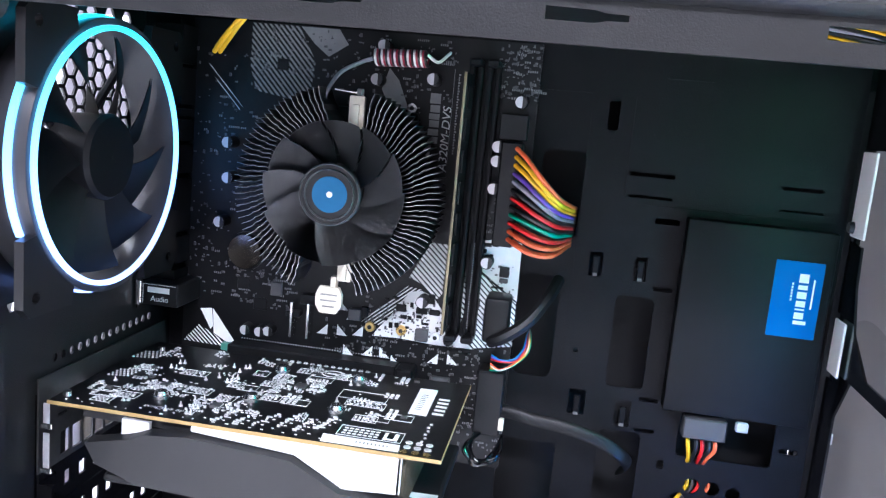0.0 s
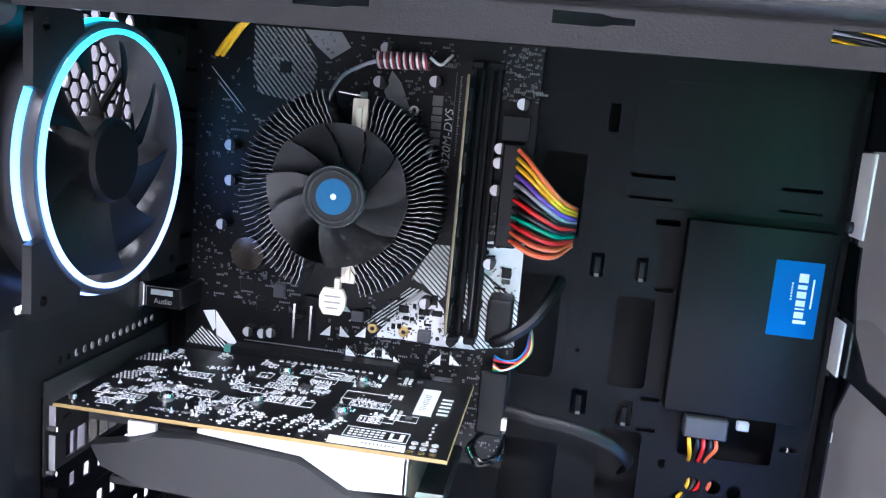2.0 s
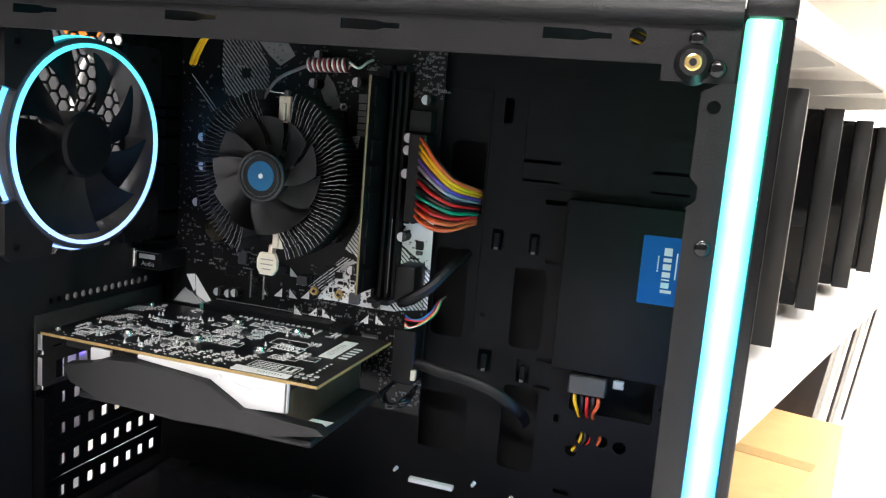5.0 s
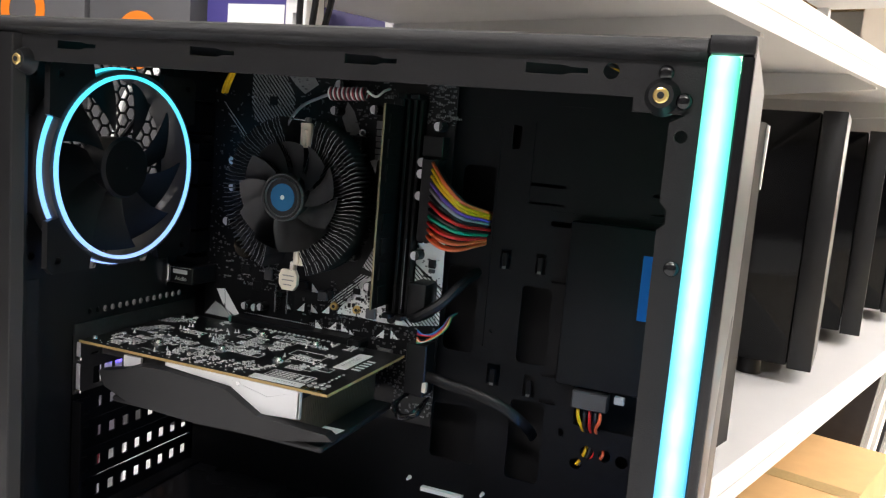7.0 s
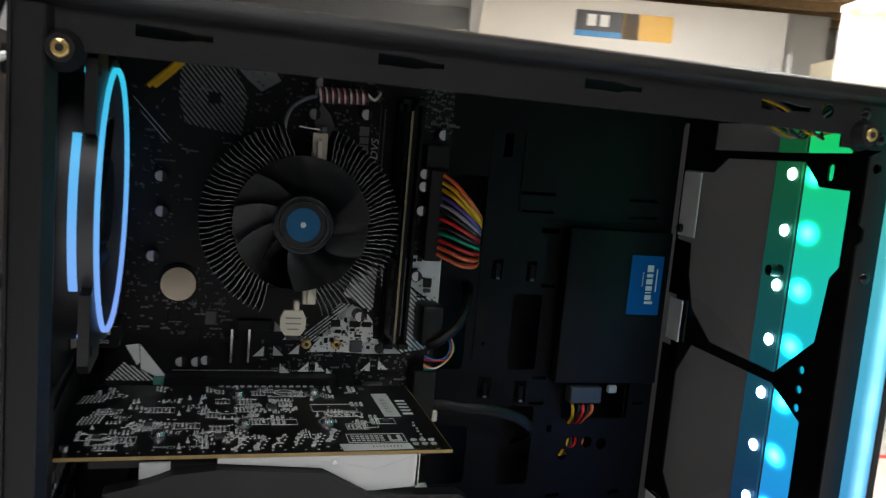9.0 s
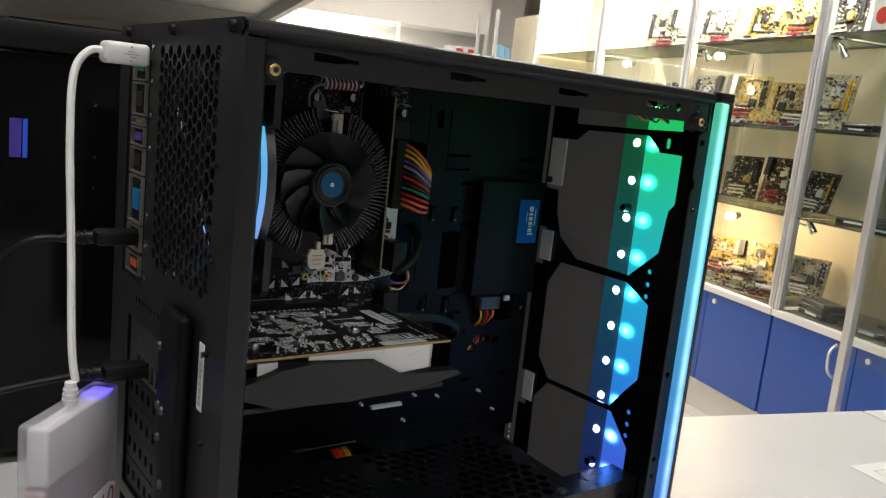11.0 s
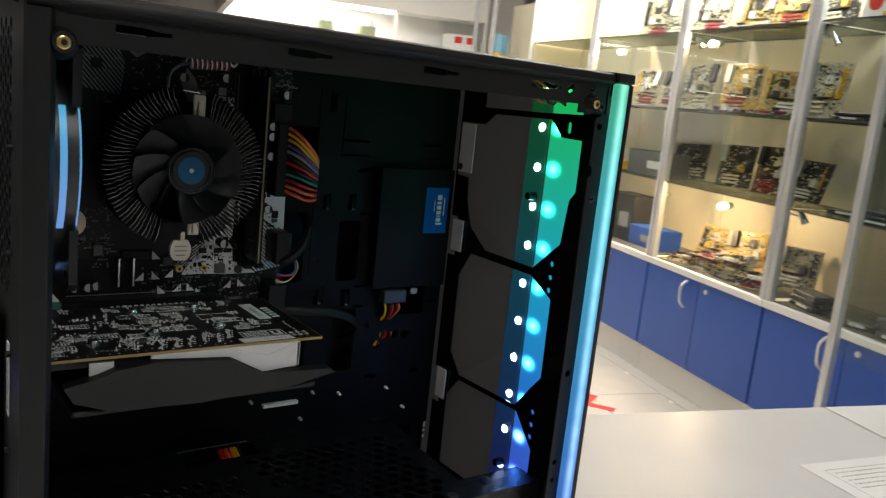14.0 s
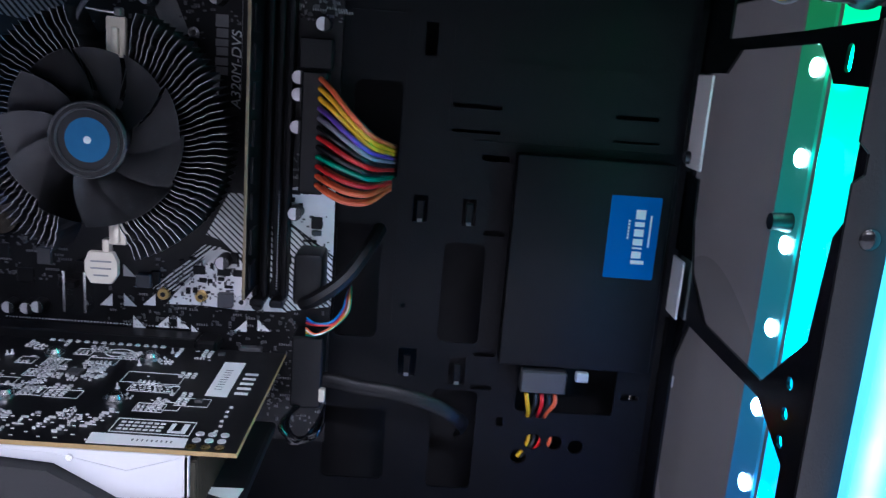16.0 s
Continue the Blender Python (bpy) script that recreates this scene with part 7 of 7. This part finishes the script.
        tagged(adopt(new(nm, me), t, m), kind="stuff")


def device(u, v, z, label):
    t = thing("display_device", label, "device", (u, v, z), "devices on show")
    m = pose(u, v, z + 0.001, 0, 0, rng.uniform(-15, 15))
    w, d, h = rng.uniform(0.12, 0.24), rng.uniform(0.08, 0.14), rng.uniform(0.014, 0.026)
    n = rng.randint(1, 3)
    for k in range(n):
        bm = bmesh.new()
        box(bm, -d / 2, d / 2, -w / 2, w / 2, h * k, h * (k + 1) - 0.002, 0.003, 1)
        part("device_body", bm, "dark_board" if k % 3 < 2 else "slate", t, "", False, m)
    bm = bmesh.new()
    box(bm, -d / 2 - 0.001, -d / 2, -w / 4, w / 4, h * 0.3, h * 0.75)
    part("device_label", bm, "paper", t, "", False, m)


OLD = "old circuit board propped on a glass shelf"
for v0, v1, mats in ((2.33, 3.11, ("gold_board", "brown_board", "gold_board", "gold_board")), (3.21, 4.0, ("gold_board", "brown_board", "pale_board", "pale_board"))):
    for z, mt in zip((-0.281, 0.110, 0.478, 0.855), mats):
        for k in range(3 if z > 0.2 or v0 < 3 else (1 if z > 0 else 0)):
            v = v0 + 0.13 + (v1 - v0 - 0.26) * k / 2 + rng.uniform(-0.03, 0.03)
            m2 = mt if k != 0 or mt == "brown_board" else rng.choice(("black_board", "pale_board"))
            m2 = "black_board" if m2 == "brown_board" and k != 1 else m2
            circuit(SU + 0.27 + rng.uniform(-0.03, 0.03), v, z, rng.uniform(0.17, 0.21), rng.uniform(0.21, 0.26) - (0.03 if z < 0.2 else 0), m2, rng.uniform(8, 20), OLD)
        if z > 0.2 and v0 < 3:
            for k in range(4):
                circuit(SU + 0.07 + 0.03 * (k % 2), v0 + 0.12 + 0.18 * k, z + 0.001, 0.13, 0.06, ("black_board", "pale_board", "brown_board")[k % 3], 0, "small expansion card lying on a glass shelf", True)
    for k in range(4 if v0 < 3 else 0):
        for j in range((3, 5, 4, 2)[k]):
            circuit(SU + 0.05 + 0.01 * (j % 2), v0 + 0.12 + 0.18 * k, -0.281 + 0.022 * j, 0.15, 0.12, ("gold_board", "brown_board", "pale_board")[(j + k) % 3], 0, "old circuit board lying in a low stack", True)
for v, z, w_, h_, mt, label, cat in ((3.66, -0.281, 0.30, 0.26, "tower_front", "black boxy device standing on the showcase floor", "device"), (3.42, -0.281, 0.34, 0.11, "cab_blue", "flat blue carton lying on the showcase floor", "box"), (3.46, 0.110, 0.36, 0.13, "slate", "dark grey boxed part on a glass shelf", "box"), (3.80, 0.110, 0.12, 0.05, "w_yellow", "small yellow part on a glass shelf", "device")):
    t = thing("display_box", label, cat, (SU + 0.17, v, z), "boxes on show")
    bm = bmesh.new()
    box(bm, SU + 0.09, SU + 0.25, v - w_ / 2, v + w_ / 2, z + 0.0006, z + h_, 0.003, 1)
    part("box_body", bm, mt, t, "", False)
    bm = bmesh.new()
    box(bm, SU + 0.0885, SU + 0.0898, v - w_ * 0.36, v - w_ * 0.05, z + h_ * 0.3, z + h_ * 0.62)
    part("box_print", bm, "profile" if mt == "slate" else "ink", t, "", False)
for v, z, mt in ((2.02, 0.855, "gold_board"), (1.62, 0.478, "green_pcb")):
    circuit(SU + 0.12, v, z, 0.16, 0.16, mt, 0, "circuit board lying on a glass shelf", True)
for v0, v1 in ((1.42, 2.24), (0.52, 1.33), (4.10, 4.92)):
    for z in (-0.281, 0.110, 0.478):
        for k in range(3):
            device(SU + 0.12 + rng.uniform(-0.03, 0.08), v0 + 0.14 + (v1 - v0 - 0.28) * k / 2 + rng.uniform(-0.05, 0.05), z, "small dark electronic device on a shelf")
for k in range(7):
    device(SU + 0.10 + 0.09 * (k % 2), 1.46 + 0.11 * k, -0.281, "flat black drive lying on the showcase floor")
wb = thing("white_product_box", "white product box with a round red mark on a glass shelf", "box", (SU + 0.1, 1.98, 0.855))
bm = bmesh.new()
box(bm, SU + 0.05, SU + 0.20, 1.86, 2.10, 0.855, 0.995, 0.002, 1)
part("carton", bm, "paper", wb)
bm = bmesh.new()
rod(bm, (SU + 0.0505, 2.045, 0.915), (SU + 0.0485, 2.045, 0.915), 0.032, 0.032, 28)
part("red_mark", bm, "tape", wb)
bm = bmesh.new()
box(bm, SU + 0.0485, SU + 0.0498, 1.90, 1.93, 0.94, 0.965)
box(bm, SU + 0.0485, SU + 0.0498, 1.985, 2.005, 0.862, 0.878)
part("printed_mark", bm, "w_yellow", wb, "", False)
for k in range(4):
    bag = thing("parts_bag", "silver anti-static bag lying on a glass shelf", "bag", (SU + 0.12, 1.50 + 0.1 * k, 0.110), "bags on show")
    bm = bmesh.new()
    vs = bmesh.ops.create_grid(bm, x_segments=9, y_segments=9, size=0.07)["verts"]
    for p in vs:
        p.co.z = 0.012 * (1 - (p.co.x / 0.07) ** 2) * (1 - (p.co.y / 0.07) ** 2) + rng.uniform(0, 0.006)
    bmesh.ops.solidify(bm, geom=bm.faces[:], thickness=0.001)
    part("bag_film", bm, "profile", bag, "", False, pose(SU + 0.12 + 0.02 * (k % 2), 1.50 + 0.1 * k, 0.112 + 0.004 * k, 0, 0, 30 * k))
for v, z in ((2.235, 0.790), (2.235, 0.080), (3.105, 0.800), (1.335, 0.790)):
    t = thing("clip_lamp", "small chrome clip lamp on a showcase post", "lamp", (SU + 0.05, v, z), "clip lamps")
    bm = bmesh.new()
    rod(bm, (SU + 0.02, v + 0.03, z + 0.01), (SU + 0.05, v, z), 0.004, 0.004, 10)
    part("lamp_arm", bm, "chrome", t)
    bm = bmesh.new()
    rod(bm, (SU + 0.05, v - 0.005, z + 0.025), (SU + 0.062, v - 0.035, z - 0.025), 0.011, 0.016, 16)
    part("lamp_head", bm, "chrome", t)
for v, z in ((2.78, 0.04), (3.05, 0.80), (3.90, 0.78), (3.30, 0.02)):
    t = thing("spot_lamp", "small warm spotlight shining inside the showcase", "lamp", (SU + 0.1, v, z), "showcase spotlights")
    bm = bmesh.new()
    bmesh.ops.create_uvsphere(bm, u_segments=14, v_segments=8, radius=0.018)
    bmesh.ops.translate(bm, verts=bm.verts[:], vec=(SU + 0.10, v, z))
    part("bulb", bm, "warm", t)
    bm = bmesh.new()
    rod(bm, (SU + 0.125, v, z), (SU + 0.16, v, z + 0.01), 0.02, 0.012, 14)
    part("lamp_holder", bm, "profile", t)
    d = bpy.data.lights.new("showcase_spot_light", "POINT")
    d.energy, d.color, d.shadow_soft_size = (14.0 if z < 0.5 else 3.0), (1.0, 0.70, 0.38), 0.02
    lo = new("showcase_spot_light", d)
    lo.matrix_world = ROOM @ Matrix.Translation((SU + 0.06, v, z))
for v0, v1 in ((4.065, 4.97), (3.16, 4.06), (2.285, 3.155), (1.38, 2.28)):
    lamp("showcase_tube", ROOM @ pose(SU + 0.10, (v0 + v1) / 2, 1.38, 0, -15, 90), (48 if v0 > 4 else 36) if v0 > 2 else 20, 0.7, 0.05, (1.0, 0.8, 0.5) if v0 > 4 else (1.0, 0.93, 0.8))
for z in (0.75, 1.11):
    lamp("far_shelf_tube", ROOM @ pose(0.42, 7.10, z, 0, 0, 0), 34, 3.0, 0.03, (1.0, 0.97, 0.9))
# open glass door in front of the nearest showcases
gd = thing("glass_door", "open glass showcase door in an aluminium frame", "glass door", (2.2, 1.5, FLOOR))
bm = bmesh.new()
box(bm, 2.18, 2.21, 1.625, 1.655, -0.86, 1.40, 0.003, 1)
part("door_post", bm, "profile", gd)
bm = bmesh.new()
box(bm, 2.192, 2.198, 0.70, 1.625, -0.30, 1.38)
part("door_pane", bm, "glass", gd, "", False).visible_shadow = False
bm = bmesh.new()
box(bm, 2.18, 2.21, 0.68, 0.70, FLOOR, 1.40)
part("door_post", bm, "profile", gd, "", False)
bm = bmesh.new()
box(bm, 2.184, 2.206, 0.70, 1.625, -0.86, -0.84)
part("door_rail", bm, "profile", gd, "", False)

# ---- floor tape ----
bm = bmesh.new()
box(bm, 1.55, 2.31, 3.41, 3.455, FLOOR, FLOOR + 0.0012)
single("floor_tape", bm, "tape", "strip of red tape across the floor", "tape", "red floor tape", smooth=False)
for turn in (43, -41):
    bm = bmesh.new()
    box(bm, -0.14, 0.14, -0.022, 0.022, FLOOR, FLOOR + (0.0012 if turn > 0 else 0.0020))
    o = single("floor_tape", bm, "tape", "red tape cross on the floor", "tape", "red floor tape", smooth=False)
    o.matrix_basis = ROOM @ pose(1.925, 2.70, 0, 0, 0, turn)
bm = bmesh.new()
box(bm, 1.29, 1.335, 2.47, 2.64, FLOOR, FLOOR + 0.0012)
single("floor_tape", bm, "tape", "short strip of red tape on the floor", "tape", "red floor tape", smooth=False)

# ---- far end: white showcase, sign board ----
far = thing("far_showcase", "brightly lit white showcase at the far end of the shop", "showcase", (0.6, 7.2, FLOOR))
bm = bmesh.new()
box(bm, -1.2, 2.90, 7.0, 7.4, FLOOR, -0.1)
part("base", bm, "cab_white", far, "", False)
bm = bmesh.new()
box(bm, -1.2, 2.90, 7.38, 7.4, -0.1, 1.15)
part("back_panel", bm, "cab_white", far, "", False)
for z in (0.25, 0.80):
    bm = bmesh.new()
    box(bm, -1.2, 2.90, 7.02, 7.38, z - 0.01, z)
    part("shelf", bm, "cab_white", far, "", False)
for u in (-1.2, -0.4, 0.4, 1.2, 2.0, 2.87):
    bm = bmesh.new()
    box(bm, u, u + 0.03, 7.0, 7.03, -0.1, 1.15)
    part("post", bm, "profile", far, "", False)
for z in (0.78, 1.13):
    bm = bmesh.new()
    box(bm, -1.15, 1.98, 7.05, 7.08, z - 0.014, z - 0.002)
    part("tube_light", bm, "case_light", far, "", False)
bm = bmesh.new()
box(bm, -1.2, 2.9, 7.0, 7.4, 1.15, 1.75)
part("sign_board", bm, "wall", far, "white fascia board", False)
for k, (u, mt) in enumerate(((0.85, "tape"), (1.0, "gold_board"), (1.35, "tape"), (1.6, "profile"), (0.3, "gold_board"), (0.55, "dark_board"), (0.0, "tape"), (1.8, "dark_board"))):
    t = thing("boxed_part", "small boxed part on the far shelf", "box", (u, 7.2, 0.25), "parts on the far shelf")
    bm = bmesh.new()
    box(bm, u, u + 0.14, 7.12, 7.22, 0.25, 0.38 + 0.05 * (k % 2), 0.002, 1)
    part("box_body", bm, mt, t, "", False)
for u, mt in ((1.39, "jar_green"), (1.77, "jar_green")):
    t = thing("glass_jar", "small greenish jar with a dark lid on the far shelf", "jar", (u, 7.15, 0.80), "jars on the far shelf")
    bm = bmesh.new()
    rod(bm, (u, 7.15, 0.80), (u, 7.15, 0.985), 0.088, 0.094, 24)
    part("jar_body", bm, mt, t)
    bm = bmesh.new()
    rod(bm, (u, 7.15, 0.985), (u, 7.15, 1.035), 0.097, 0.088, 24)
    part("jar_lid", bm, "profile", t)
tin = thing("boxed_part", "white and red box on the far shelf", "box", (2.7, 7.15, 0.80), "parts on the far shelf")
bm = bmesh.new()
box(bm, 2.55, 2.85, 7.08, 7.24, 0.80, 1.02, 0.004, 1)
part("box_body", bm, "paper", tin)
for u in (2.62, 2.74):
    bm = bmesh.new()
    box(bm, u, u + 0.07, 7.076, 7.079, 0.94, 1.0)
    part("red_print", bm, "tape", tin, "", False)
poster = thing("wall_poster", "black, blue and yellow poster on the white board", "poster", (1.5, 6.99, 1.5))
for u0, u1, z0, z1, mt in ((1.07, 1.48, 1.46, 1.63, "dark_board"), (1.07, 1.48, 1.41, 1.46, "w_blue"), (1.48, 1.92, 1.41, 1.63, "w_yellow"), (1.48, 1.62, 1.41, 1.63, "dark_board"), (1.17, 1.25, 1.50, 1.60, "silk"), (1.28, 1.36, 1.50, 1.60, "silk")):
    bm = bmesh.new()
    box(bm, u0, u1, 6.993 if mt != "silk" else 6.990, 6.999, z0, z1)
    part("printed_panel", bm, mt, poster, "", False)
# grey and white cabinets past the showcases
cab = thing("white_cabinet", "low white cabinet with shelves of parts above", "cabinet", (2.85, 6.4, FLOOR))
bm = bmesh.new()
box(bm, 2.66, 3.05, 6.25, 6.70, FLOOR + 0.03, -0.30, 0.003, 1)
part("cabinet_body", bm, "cab_white", cab)
bm = bmesh.new()
box(bm, 2.68, 3.0, 6.27, 6.68, FLOOR, FLOOR + 0.03)
part("plinth", bm, "dark_board", cab, "", False)
for z in (0.1, 0.45, 0.8):
    bm = bmesh.new()
    box(bm, 2.70, 3.05, 6.27, 6.68, z, z + 0.02)
    part("shelf", bm, "cab_white", cab, "", False)
bm = bmesh.new()
box(bm, 3.03, 3.05, 6.25, 6.70, -0.30, 1.30)
part("back_panel", bm, "cab_cream", cab, "", False)
for v in (6.25, 6.68):
    bm = bmesh.new()
    box(bm, 2.66, 2.69, v, v + 0.02, -0.30, 1.30)
    part("post", bm, "profile", cab, "", False)
bm = bmesh.new()
box(bm, 2.72, 2.95, 6.35, 6.60, -0.30, -0.06, 0.004, 1)
packs = ((2.74, 6.30, 0.47), (2.86, 6.44, 0.47), (2.74, 6.32, 0.82), (2.88, 6.50, 0.82))
for u, v, z in packs:
    t = thing("boxed_part", "pale blue package with a yellow foot on a cabinet shelf", "box", (u, v, z), "packages on the cabinet")
    b2 = bmesh.new()
    box(b2, u, u + 0.05, v, v + 0.13, z + 0.0305, z + 0.19, 0.002, 1)
    part("pack_body", b2, "pack_blue", t, "", False)
    b2 = bmesh.new()
    box(b2, u - 0.001, u + 0.051, v - 0.001, v + 0.131, z + 0.0005, z + 0.0300)
    part("pack_foot", b2, "w_yellow", t, "", False)
single("brown_appliance", bm, "brown_board", "brown boxy appliance on the white cabinet", "device")
bm = bmesh.new()
box(bm, 2.30, 3.6, 7.8, 7.85, FLOOR, 1.9)
structure("partition", bm, "wall", "pale partition closing the aisle")
